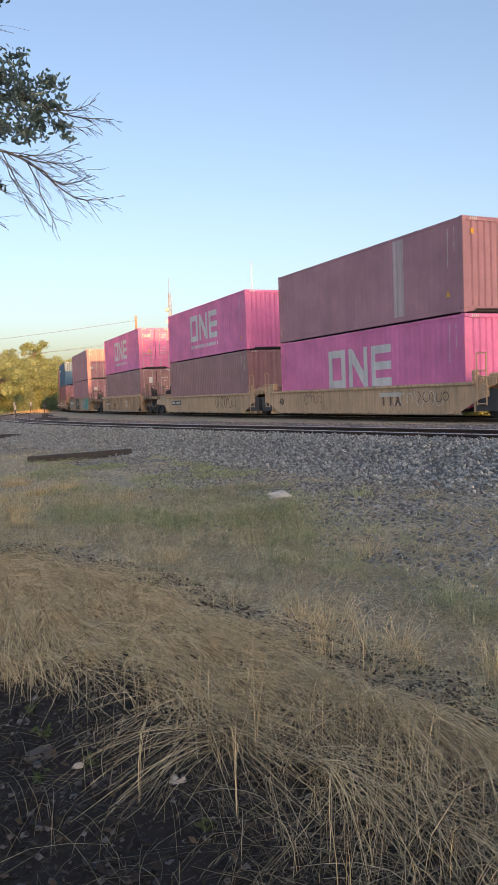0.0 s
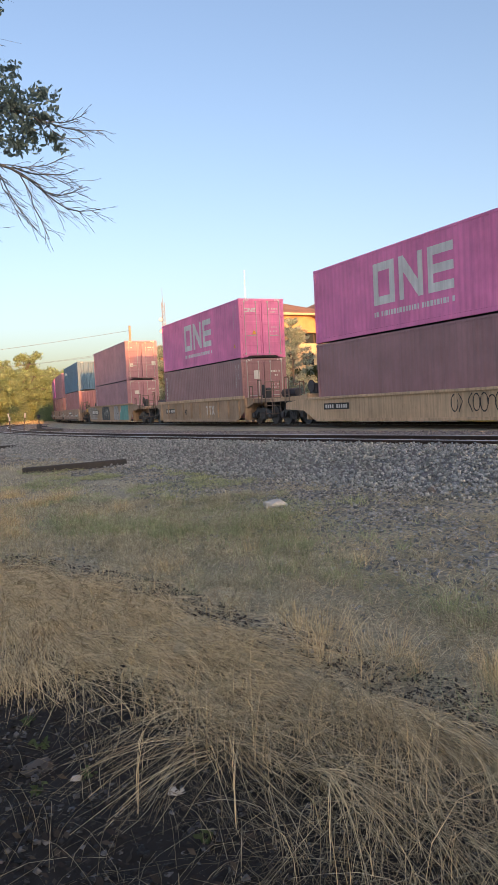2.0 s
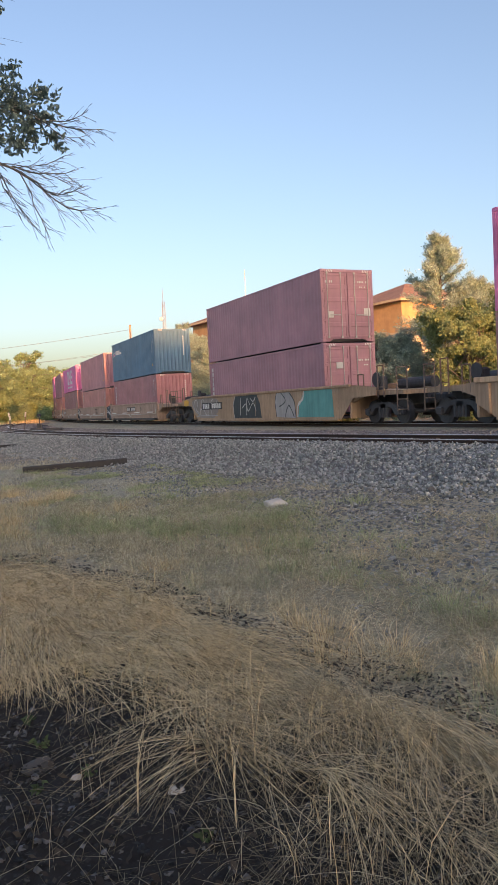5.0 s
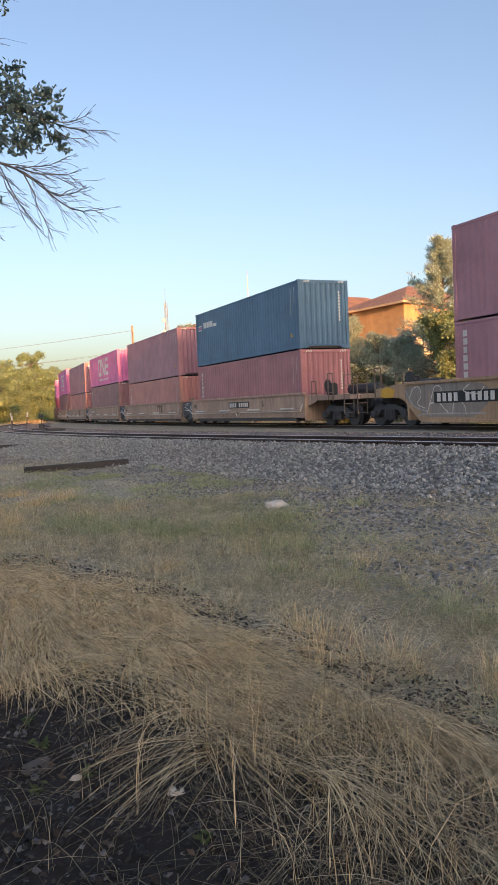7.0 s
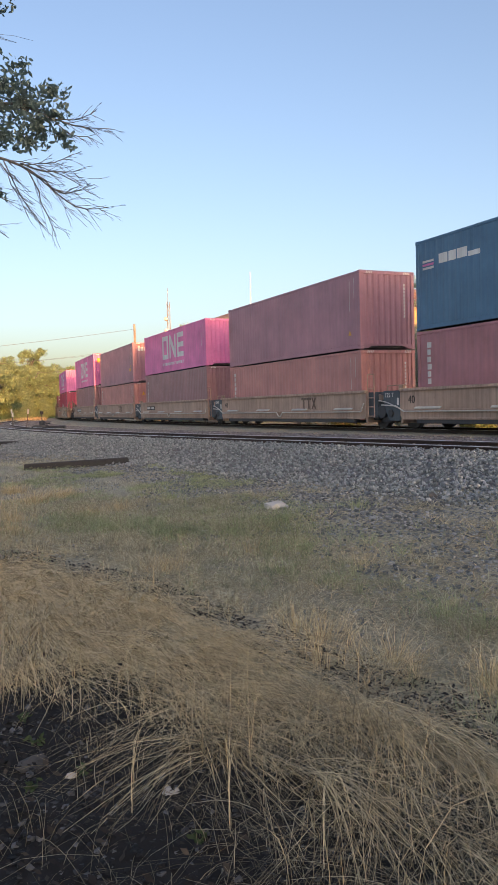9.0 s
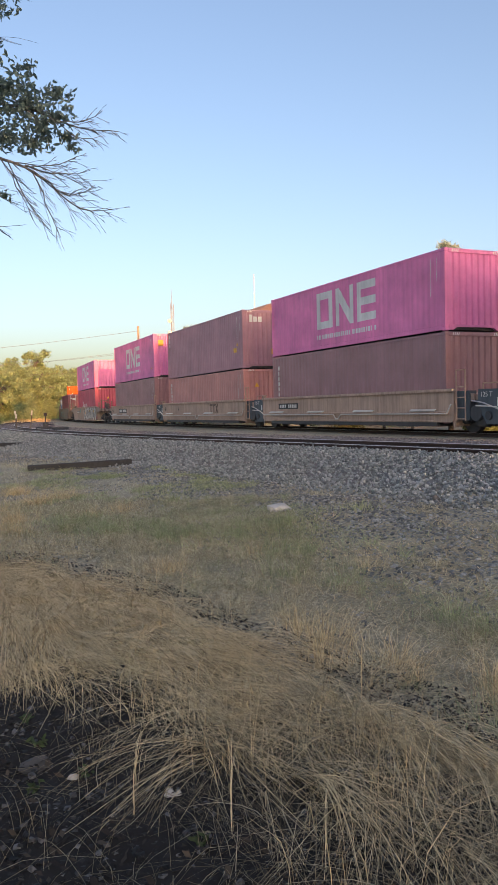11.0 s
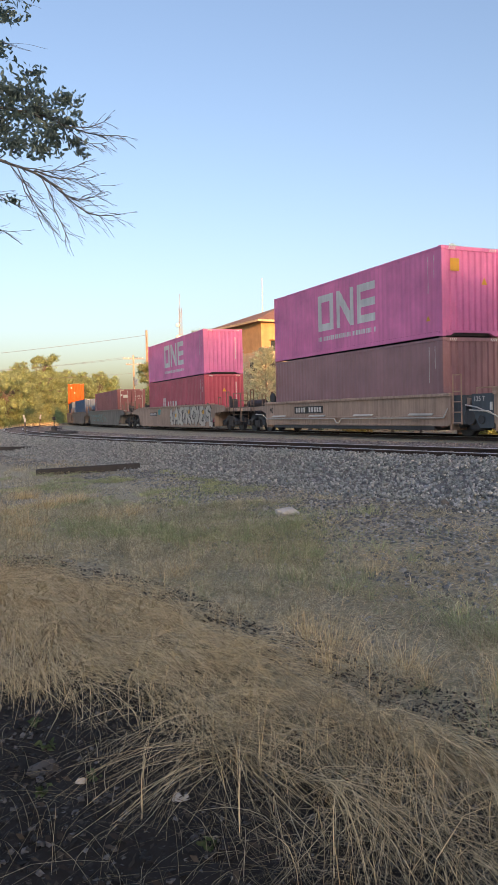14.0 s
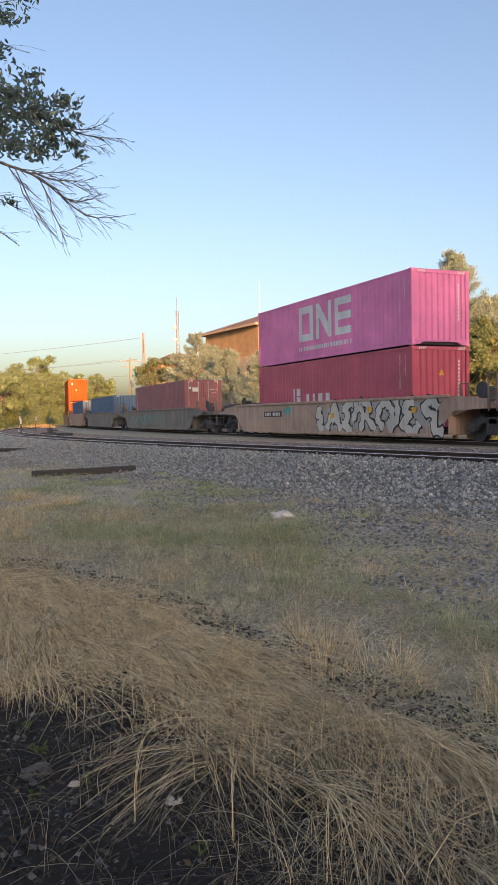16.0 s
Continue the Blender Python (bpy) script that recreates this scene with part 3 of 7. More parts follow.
def lodged(name, x, y, length, height, heading, curl, tip, width, material, label):
    """Long straws that rise from the root, bend over and run out along heading; tip: how high the end stays, as a share of height."""
    n = len(x)
    z0 = ground_z(x, y) - 0.01
    ts = np.array((0.0, 0.16, 0.34, 0.55, 0.78, 1.0))
    out = np.empty((n, 12, 3))
    px, py = x.copy(), y.copy()
    side = rng.uniform(-0.6, 0.6, n)
    for i, t in enumerate(ts):
        a = heading + curl * t
        if i:
            step = (t - ts[i - 1]) * length * (0.55 if i == 1 else 1.0)
            px, py = px + np.cos(a) * step, py + np.sin(a) * step
        up = height * np.where(t < 0.5, 1 - (1 - t / 0.5) ** 2, 1 - (1 - tip) * ((t - 0.5) / 0.5) ** 1.6)
        w = width * (1 - 0.6 * t) / 2
        f = a + np.pi / 2
        wx, wy, wz = np.cos(f) * np.cos(side) * w, np.sin(f) * np.cos(side) * w, np.sin(side) * w
        out[:, 2 * i] = np.stack([px - wx, py - wy, z0 + up - wz], 1)
        out[:, 2 * i + 1] = np.stack([px + wx, py + wy, z0 + up + wz], 1)
    q = np.array([(2 * i, 2 * i + 1, 2 * i + 3, 2 * i + 2) for i in range(5)])
    fs = (12 * np.arange(n)[:, None, None] + q[None]).reshape(-1, 4)
    return tagged(new(name, quick(name, out.reshape(-1, 3), fs, material)), label, "grass", kind="stuff")


def locks(m, x0, x1, y0, y1, keep, per, spread):
    """Bundles of straws: for each straw its root, and for each bundle random numbers shared by its straws."""
    cx, cy = rng.uniform(x0, x1, m), rng.uniform(y0, y1, m)
    ok = keep(cx, cy)
    cx, cy = cx[ok], cy[ok]
    k = np.repeat(np.arange(len(cx)), rng.integers(per // 2, per * 3 // 2, len(cx)))
    return cx[k] + rng.normal(0, spread, len(k)), cy[k] + rng.normal(0, spread, len(k)), rng.uniform(0, 1, (len(cx), 4))[k]


def flow(x, y):
    """The way the swath lies: towards the viewpoint, swinging to the right farther off."""
    return np.interp(y, (2.6, 4.2, 5.5, 7.0, 8.5), (-1.2, -1.1, -0.9, -0.65, -0.4)) + 0.3 * waves(x * 1.1, y * 1.1)


# tall dry swath, laid over in locks
x, y, q = locks(2100, -3.3, 1.5, 2.2, 8.6, lambda a, b: in_view(a, b, 0.4) & (b < swath_hi(a) + 0.15 * waves(3 * a, 3 * b)) & (b > swath_lo(a) + 0.2 + 0.25 * waves(2.5 * a + 1, 2.5 * b)) & (rng.uniform(0, 1, len(a)) < np.where((a > -0.15) & (b < swath_hi(a) - 0.45), 0.35, 1.0)), 20, 0.05)
n = len(x)
away = np.where(q[:, 3] < 0.16, -1.5, 0.0)
lodged("tall_dry_grass", x, y, rng.uniform(0.35, 0.9, n), (0.04 + 0.13 * q[:, 0]) * rng.uniform(0.6, 1.25, n), flow(x, y) + away + (q[:, 1] - 0.5) * 0.7 + rng.normal(0, 0.22, n), (q[:, 2] - 0.5) * 0.8, rng.uniform(0.05, 0.75, n), rng.uniform(0.0025, 0.0046, n) * (0.5 + 0.14 * y), M_DRY, "tall tan dry grass laid over in a sweep")
# a mat of shorter straw beneath it
x, y = clumped(15000, -3.6, 1.4, 2.4, 9.0, 6, 0.06)
ok = in_view(x, y, 0.4) & (y < swath_hi(x) + 0.15 * waves(3 * x, 3 * y)) & (y > np.maximum(swath_lo(x) + 0.55, np.interp(x, (-0.3, 0.1), (0, 1)) * (swath_hi(x) - 0.5)) + 0.3 * waves(2.5 * x + 1, 2.5 * y))
x, y = x[ok], y[ok]
n = len(x)
lodged("straw_thatch", x, y, rng.uniform(0.12, 0.4, n), rng.uniform(0.01, 0.06, n), flow(x, y) + rng.normal(0, 0.8, n), rng.normal(0, 0.4, n), rng.uniform(0.1, 0.8, n), rng.uniform(0.003, 0.005, n) * (0.5 + 0.12 * y), M_THATCH, "pale straw thatch beneath the tall grass")
# single long straws that cross the locks
x, y = clumped(4200, -3.0, 2.0, 2.2, 8.0, 4, 0.12)
ok = in_view(x, y, 0.4) & (y < swath_hi(x) + 0.3) & (y > swath_lo(x) - 0.1)
x, y = x[ok], y[ok]
n = len(x)
lodged("fallen_straw", x, y, rng.uniform(0.35, 0.8, n), rng.uniform(0.08, 0.3, n), rng.normal(-0.6, 1.3, n), rng.normal(0, 0.5, n), rng.uniform(0.2, 1.1, n), rng.uniform(0.002, 0.0034, n) * (0.6 + 0.1 * y), M_DRY, "long pale straws lying crosswise")
# thin tangled stalks in front, many at one side and few over the dark rubble
x, y, q = locks(1500, -1.6, 1.7, 2.0, 4.2, lambda a, b: in_view(a, b, 0.3) & (b < np.maximum(swath_lo(a) + 0.5, np.interp(a, (-0.2, 0.2), (0, 1)) * swath_hi(a))) & (rng.uniform(0, 1, len(a)) < np.interp(a + 0.3 * (b - 2.8), (-0.8, -0.4, 0.0, 0.4), (0.14, 0.3, 0.6, 0.9))), 6, 0.06)
n = len(x)
lodged("tangled_dry_stalks", x, y, rng.uniform(0.15, 0.6, n), (0.03 + 0.20 * q[:, 0] ** 1.5) * rng.uniform(0.5, 1.2, n), q[:, 1] * 6.28 + rng.normal(0, 0.5, n), rng.normal(0, 0.6, n), rng.uniform(0.2, 1.2, n), rng.uniform(0.0016, 0.0032, n), M_PALESTRAW, "thin tangled straw stalks over dark stones")
x, y, q = locks(130, -1.4, 1.6, 2.1, 3.9, lambda a, b: in_view(a, b, 0.3) & (rng.uniform(0, 1, len(a)) < np.interp(a + 0.3 * (b - 2.8), (-0.8, -0.2, 0.3), (0.05, 0.2, 0.9))), 4, 0.03)
n = len(x)
lodged("standing_stalks", x, y, rng.uniform(0.08, 0.35, n), (0.18 + 0.22 * q[:, 0]) * rng.uniform(0.6, 1.2, n), q[:, 1] * 6.28 + rng.normal(0, 0.4, n), rng.normal(0, 0.5, n), rng.uniform(0.6, 1.4, n), rng.uniform(0.0018, 0.0034, n), M_DRY, "golden straw stalks standing over dark stones")
# matted dead grass on the ground beyond the swath
x, y = clumped(110000, -4.5, 4.8, 3.0, 13.0, 11, 0.13)
thick = waves(x * 0.7 + 3, y * 0.7) + 0.6 * waves(x * 1.9, y * 1.9 + 2)
d, _ = beside(SIDE, x, y)
ok = in_view(x, y, 0.4) & (y > swath_hi(x) + 0.95) & (thick > -0.1) & (d > 4.4 + 2.0 * (x > 0.6) * (waves(x, y) > -0.2)) & (rng.uniform(0, 1, len(x)) < 0.8)
x, y = x[ok], y[ok]
n = len(x)
blades("matted_grass", x, y, rng.uniform(0.03, 0.13, n), rng.uniform(0.004, 0.008, n) * (0.5 + 0.1 * y), rng.uniform(0, 6.28, n), rng.uniform(0.6, 3.0, n), M_PALEGRASS, "matted grey-tan dead grass on gritty soil", 0.2)
# standing tufts, straw yellow
def tufts(spots, per, spread):
    """Roots of a few separate tufts and the way each blade leans out: rows of x, y and size."""
    q = np.array(spots)
    q = np.repeat(q, (per * q[:, 2]).astype(int), 0)
    a, r = rng.uniform(0, 6.28, len(q)), np.abs(rng.normal(0, spread, len(q))) * np.sqrt(q[:, 2])
    return q[:, 0] + r * np.cos(a), q[:, 1] + r * np.sin(a), a


x, y, a = tufts(((-0.86, 7.42, 1), (0.43, 5.05, 1.3), (0.3, 5.3, 0.8), (0.84, 4.64, 1.1), (-0.02, 8.19, 0.7), (-4.6, 14.9, 4), (-3.63, 13.0, 4), (-4.0, 12.2, 3), (-2.01, 11.87, 1.6), (-3.33, 13.7, 3), (-3.42, 11.04, 3), (-3.8, 10.4, 3), (-3.1, 10.0, 2), (-2.4, 11.3, 1.2), (1.01, 7.22, 0.6), (1.3, 3.9, 0.9), (1.6, 3.6, 0.9)), 150, 0.15)
n = len(x)
blades("straw_tufts", x, y, rng.uniform(0.08, 0.3, n), rng.uniform(0.003, 0.006, n), a + rng.normal(0, 0.6, n), rng.uniform(0.2, 1.2, n), M_DRY, "straw-yellow grass tufts standing on worn soil", 0.5)
# loose straws strewn over the worn ground
x, y = clumped(26000, -4.0, 4.2, 2.6, 10.5, 5, 0.12)
d, _ = beside(SIDE, x, y)
ok = in_view(x, y, 0.4) & (y > swath_hi(x) + 0.8) & (d > 5.0) & (waves(x * 1.1, y * 1.1 + 3) > -0.3)
x, y = x[ok], y[ok]
n = len(x)
blades("strewn_straw", x, y, rng.uniform(0.05, 0.16, n), rng.uniform(0.004, 0.008, n) * (0.55 + 0.08 * y), rng.uniform(0, 6.28, n), rng.uniform(0.8, 3.2, n), M_DRY, "loose straws strewn over worn ground", 0.2, 0.6)
# low green growth in a band
x, y = clumped(62000, -5.5, 4.8, 4.0, 15.5, 14, 0.12)
green = 0.9 * np.exp(-((y - (9.2 - 0.45 * x + 0.5 * waves(x, y))) / 1.1) ** 2) * np.interp(x, (-3.4, -2.5, 0.2, 1.4), (0.15, 1, 1, 0.12)) + np.interp(x, (0.5, 1.5), (0.5, 0.22)) * (waves(x * 0.9 + 5, y * 0.9) > 0.35)
d, _ = beside(SIDE, x, y)
ok = in_view(x, y, 0.4) & (rng.uniform(0, 1, len(x)) < green) & (y > swath_hi(x) + 0.2) & (d > 4.2)
x, y = x[ok], y[ok]
n = len(x)
blades("green_grass", x, y, rng.uniform(0.04, 0.17, n), rng.uniform(0.004, 0.008, n) * (0.5 + 0.07 * y), rng.uniform(0, 6.28, n), rng.uniform(0.2, 1.4, n), M_GREENGRASS, "low green grass in a worn verge")
x, y, a = tufts(((-1.89, 9.75, 2), (-1.21, 9.78, 2), (-0.57, 10.92, 1.2), (-0.14, 9.82, 1.4), (-1.31, 12.72, 1.2), (0.74, 6.72, 1), (1.37, 5.47, 1.2), (1.54, 5.18, 1.2), (1.44, 10.6, 1), (1.23, 8.29, 0.5), (1.44, 7.55, 0.5), (1.12, 3.65, 0.7), (-2.43, 10.56, 1.6), (-1.6, 10.13, 1.8), (-0.81, 9.52, 1.6), (0.3, 7.2, 0.9), (0.5, 8.0, 0.8)), 150, 0.17)
n = len(x)
blades("green_tufts", x, y, rng.uniform(0.06, 0.22, n), rng.uniform(0.004, 0.007, n) * (0.5 + 0.07 * y), a + rng.normal(0, 0.6, n), rng.uniform(0.2, 1.2, n), M_GREENGRASS, "green grass tufts on worn gritty ground")
# low tussocks of dead and half-green grass all over the worn ground
def tussocks(name, m, x0, x1, y0, y1, keep, per, reach, high, material, label):
    cx, cy = rng.uniform(x0, x1, m), rng.uniform(y0, y1, m)
    ok = keep(cx, cy)
    cx, cy = cx[ok], cy[ok]
    size = rng.uniform(0.5, 1.4, len(cx))
    k = np.repeat(np.arange(len(cx)), (per * size).astype(int))
    a, r = rng.uniform(0, 6.28, len(k)), np.abs(rng.normal(0, 0.5 * reach, len(k))) * size[k]
    tx, ty = cx[k] + r * np.cos(a), cy[k] + r * np.sin(a)
    lodged(name, tx, ty, rng.uniform(0.3, 1.3, len(k)) * reach * 1.6, high * rng.uniform(0.3, 1.2, len(k)) * size[k], a + rng.normal(0, 0.7, len(k)), rng.normal(0, 0.7, len(k)), rng.uniform(0.1, 1.2, len(k)), rng.uniform(0.0022, 0.0042, len(k)) * (0.5 + 0.11 * ty), material, label)


def worn(a, b, margin):
    return in_view(a, b, 0.4) & (b > swath_hi(a) + margin) & (beside(SIDE, a, b)[0] > 4.6 + 2.4 * (a > 0.6) + 0.8 * waves(a * 1.3, b * 1.3))


tussocks("dead_tussocks", 1700, -4.5, 4.2, 3.0, 12.5, lambda a, b: worn(a, b, 0.15) & (waves(a * 0.9 + 2, b * 0.9) + 0.7 * waves(a * 2.3, b * 2.3 + 1) > np.where(a < -0.4, -0.9, 0.15)), 34, 0.13, 0.085, M_PALEGRASS, "low grey-tan tussocks of dead grass")
tussocks("green_tussocks", 800, -4.0, 4.2, 3.6, 12.5, lambda a, b: worn(a, b, 0.5) & (waves(a * 1.0 + 5, b * 0.9 + 2) + 0.6 * waves(a * 2.1 + 1, b * 2.1) > 0.22), 30, 0.12, 0.10, M_OLIVE, "half-green grass tussocks on worn ground")
tussocks("green_band_tussocks", 380, -3.0, 1.2, 6.5, 12.0, lambda a, b: worn(a, b, 0.4) & (abs(b - (9.1 - 0.5 * a + 0.4 * waves(a * 1.5, b))) < 0.75) & (waves(a * 2 + 1, b * 2) > -0.35), 26, 0.12, 0.10, M_GREENGRASS, "fresh green grass in a band along the verge")
tussocks("verge_tussocks", 1900, -7.5, 2.6, 10.5, 20.5, lambda a, b: in_view(a, b, 0.4) & (beside(SIDE, a, b)[0] > 4.2 + 0.7 * waves(a * 1.6, b * 1.6)) & (a < 0.4 + 0.6 * waves(a, b)) & (waves(a * 1.2 + 3, b * 1.1) + 0.5 * waves(a * 2.7, b * 2.7) > 0.12), 30, 0.12, 0.06, M_GREENGRASS, "thin half-green grass at the edge of the ballast")
tussocks("golden_tussocks", 18, -0.2, 1.5, 3.9, 5.9, lambda a, b: worn(a, b, 0.25) & (waves(a * 2.2, b * 2.2 + 2) > -0.1), 80, 0.13, 0.14, M_DRY, "golden grass tussocks standing on worn soil")
# grass that goes on round the viewpoint
x, y = clumped(64000, -15, 13, -14, 16, 12, 0.12)
d, _ = beside(SIDE, x, y)
ok = ~in_view(x, y, 0.2) & (d > 4.6) & (waves(x * 0.7, y * 0.7) + 0.5 * waves(x * 1.9, y * 1.9) > -0.35)
x, y = x[ok], y[ok]
n = len(x)
blades("surrounding_grass", x, y, rng.uniform(0.05, 0.25, n), rng.uniform(0.008, 0.02, n), rng.uniform(0, 6.28, n), rng.uniform(0.4, 2.0, n), M_PALEGRASS, "rough grey-tan dry grass on gritty soil", 0.3)
# far verge up to the discarded tie
x, y = clumped(46000, -14, 5, 10, 26, 16, 0.16)
d, _ = beside(SIDE, x, y)
ok = in_view(x, y, 0.4) & (d > 4.1 + 0.8 * waves(x, y)) & (waves(x * 0.6, y * 0.6) > -0.35 + 0.5 * (d < 6.5)) & ((x < -0.5) | (d > 6))
x, y = x[ok], y[ok]
n = len(x)
blades("verge_grass", x, y, rng.uniform(0.04, 0.16, n), rng.uniform(0.006, 0.012, n), rng.uniform(0, 6.28, n), rng.uniform(0.3, 1.6, n), M_PALEGRASS, "short pale grass along the foot of the ballast")


# ---- containers ----
CL, CW = 12.192, 2.438
WAVE = 0.278
DEEP = 0.012


def ripple(x):
    """Depth of the pressed wall at x: flat out, slope, flat in, slope."""
    p = (x / WAVE) % 1.0
    if p < 0.27:
        return 0.0
    if p < 0.5:
        return DEEP * (p - 0.27) / 0.23
    if p < 0.77:
        return DEEP
    return DEEP * (1 - (p - 0.77) / 0.23)


def breaks(x0, x1):
    xs = {x0, x1}
    k = math.floor(x0 / WAVE) - 1
    while k * WAVE < x1 + WAVE:
        for p in (0.0, 0.27, 0.5, 0.77):
            v = (k + p) * WAVE
            if x0 + 1e-4 < v < x1 - 1e-4:
                xs.add(v)
        k += 1
    return sorted(xs)


def pressed(x0, x1, lo, hi, proud=0.0):
    """A pressed strip in x and z on the side y = -1.2; lo and hi are heights or functions of x."""
    s = Shape()
    lo = lo if callable(lo) else (lambda x, v=lo: v)
    hi = hi if callable(hi) else (lambda x, v=hi: v)
    vs = []
    for x in breaks(x0, x1):
        y = -CW / 2 + 0.014 + ripple(x) - proud
        vs += [(x, y, lo(x)), (x, y, hi(x))]
    s.add(vs, [(2 * i, 2 * i + 2, 2 * i + 3, 2 * i + 1) for i in range(len(vs) // 2 - 1)])
    return s


FLIP = pose(0, 0, 0, 0, 0, 180)
shared = {}


def cached(key, make):
    if key not in shared:
        shared[key] = make()
    return shared[key]


def container(label, material, h, length=CL, doors_front=False, group="stacked shipping containers"):
    """A steel box: origin under its middle, +x leads, -y shows its side to the camera."""
    c = tagged(new("shipping_container"), label, "shipping container", group)
    hl, hw = length / 2, CW / 2
    key = (material.name, h, length)

    def piece(name, tag, make, parent=None, label="", at=None, m=None):
        mm = m or material
        return part(name, cached((tag, mm.name, h, length), lambda: make().mesh(name, mm)), None, parent or c, label, at)

    piece("side_panel", "side", lambda: pressed(-hl + 0.1, hl - 0.1, 0.16, h - 0.09))
    piece("side_panel", "side", None, at=FLIP)
    piece("roof", "roof", lambda: Shape().box((0, 0, h - 0.03), (length - 0.2, CW - 0.12, 0.02)).add(*ribs(hl, h)))
    piece("underframe", "under", lambda: Shape().box((0, 0, 0.09), (length - 0.3, CW - 0.2, 0.1)), m=M_STEEL)
    for sgn in (-1, 1):
        piece("top_rail", ("top_rail", sgn), lambda: Shape().box((0, sgn * (hw - 0.03), h - 0.06), (length - 0.34, 0.06, 0.09), 0.008))
        piece("bottom_rail", ("bottom_rail", sgn), lambda: Shape().box((0, sgn * (hw - 0.03), 0.1), (length - 0.34, 0.06, 0.15), 0.008))
        for end in (-1, 1):
            piece("corner_post", ("post", sgn, end), lambda: Shape().box((end * (hl - 0.075), sgn * (hw - 0.075), h / 2), (0.145, 0.145, h - 0.24), 0.012))
            for top in (0, 1):
                z = 0.059 if not top else h - 0.059
                piece("corner_casting", ("cast", sgn, end, top), lambda: casting(end * (hl - 0.089), sgn * (hw - 0.081), z))
    for end in (-1, 1):
        piece("header", ("header", end), lambda: Shape().box((end * (hl - 0.05), 0, h - 0.07), (0.1, CW - 0.32, 0.13), 0.01))
        piece("sill", ("sill", end), lambda: Shape().plate([(-0.89, 0.03), (-0.72, 0.125), (0.72, 0.125), (0.89, 0.03), (1.06, 0.03), (1.06, 0.2), (-1.06, 0.2), (-1.06, 0.03)], -0.05, 0.05), at=pose(end * (hl - 0.055), 0, 0, 0, 0, 90))
        for sgn in (-1, 1):
            piece("hazard_stripes", ("hazard", end, sgn), lambda: stripes(end * hl, sgn, h), m=M_WHITE, label="white slanting hazard stripes")
    front = pose(0, 0, 0) if doors_front else FLIP
    blank = FLIP if doors_front else pose(0, 0, 0)
    piece("end_panel", "end", lambda: end_wall(hl, h), at=blank)
    for sgn in (-1, 1):
        leaf = piece("door", ("door", sgn), lambda: door_leaf(hl, h, sgn), at=front)
        for k in range(5):
            piece("hinge", ("hinge", sgn, k), lambda: Shape().box((hl + 0.006, sgn * (CW / 2 - 0.13), 0.3 + (h - 0.6) * k / 4), (0.03, 0.12, 0.11), 0.01), leaf)
        for k in (0.28, 0.82):
            rod = piece("lock_rod", ("rod", sgn, k), lambda: Shape().tube((hl + 0.035, sgn * k * 1.15, 0.16), (hl + 0.035, sgn * k * 1.15, h - 0.12), 0.02, n=6).box((hl + 0.03, sgn * k * 1.15, 0.2), (0.05, 0.08, 0.07)).box((hl + 0.03, sgn * k * 1.15, h - 0.16), (0.05, 0.08, 0.07)), leaf, m=M_GALV)
        piece("handle", ("handle", sgn), lambda: Shape().box((hl + 0.05, sgn * 0.62, 1.08), (0.02, 0.46, 0.045), 0.006), leaf, m=M_GALV)
    return c


def ribs(hl, h):
    vs, fs = [], []
    for i in range(int(2 * (hl - 0.2) / 0.42)):
        x = -hl + 0.25 + 0.42 * i
        n = len(vs)
        vs += [(x, -1.1, h - 0.02), (x + 0.1, -1.1, h - 0.006), (x + 0.2, -1.1, h - 0.02), (x, 1.1, h - 0.02), (x + 0.1, 1.1, h - 0.006), (x + 0.2, 1.1, h - 0.02)]
        fs += [(n, n + 1, n + 4, n + 3), (n + 1, n + 2, n + 5, n + 4)]
    return vs, fs


def stripes(x, sgn, h):
    s = Shape()
    for k in range(4):
        y = sgn * (0.72 + 0.075 * k)
        s.add([(x * 1.0008, y, h - 0.115), (x * 1.0008, y + 0.035, h - 0.115), (x * 1.0008, y + 0.075, h - 0.025), (x * 1.0008, y + 0.04, h - 0.025)], [(0, 1, 2, 3)])
    return s


def casting(x, y, z):
    s = Shape().box((x, y, z), (0.182, 0.166, 0.122), 0.012)
    return s


def end_wall(hl, h):
    s = Shape()
    vs = []
    ys, y = [], -CW / 2 + 0.14
    while y < CW / 2 - 0.2:
        ys += [(y, 0), (y + 0.11, 0), (y + 0.15, 0.045), (y + 0.21, 0.045), (y + 0.25, 0)]
        y += 0.25
    for y, d in ys:
        vs += [(hl - 0.02 - d, y, 0.15), (hl - 0.02 - d, y, h - 0.12)]
    s.add(vs, [(2 * i, 2 * i + 2, 2 * i + 3, 2 * i + 1) for i in range(len(vs) // 2 - 1)])
    return s.box((hl - 0.08, 0, h / 2), (0.02, CW - 0.2, h - 0.3))


def door_leaf(hl, h, sgn):
    """A door with a frame and five pressed fields."""
    s = Shape()
    y0, y1 = 0.012, CW / 2 - 0.15
    yc, w = sgn * (y0 + y1) / 2, y1 - y0
    s.box((hl - 0.05, yc, h / 2), (0.04, w, h - 0.3))
    for k in range(6):
        s.box((hl - 0.02, yc, 0.2 + (h - 0.4) * k / 5), (0.03, w, 0.11 if k in (0, 5) else 0.17), 0.012)
    for y in (y0 + 0.05, y1 - 0.05):
        s.box((hl - 0.018, sgn * y, h / 2), (0.034, 0.09, h - 0.3), 0.01)
    return s


def mark(c, name, shape, material, label=""):
    return part(name, shape, material, c, label)


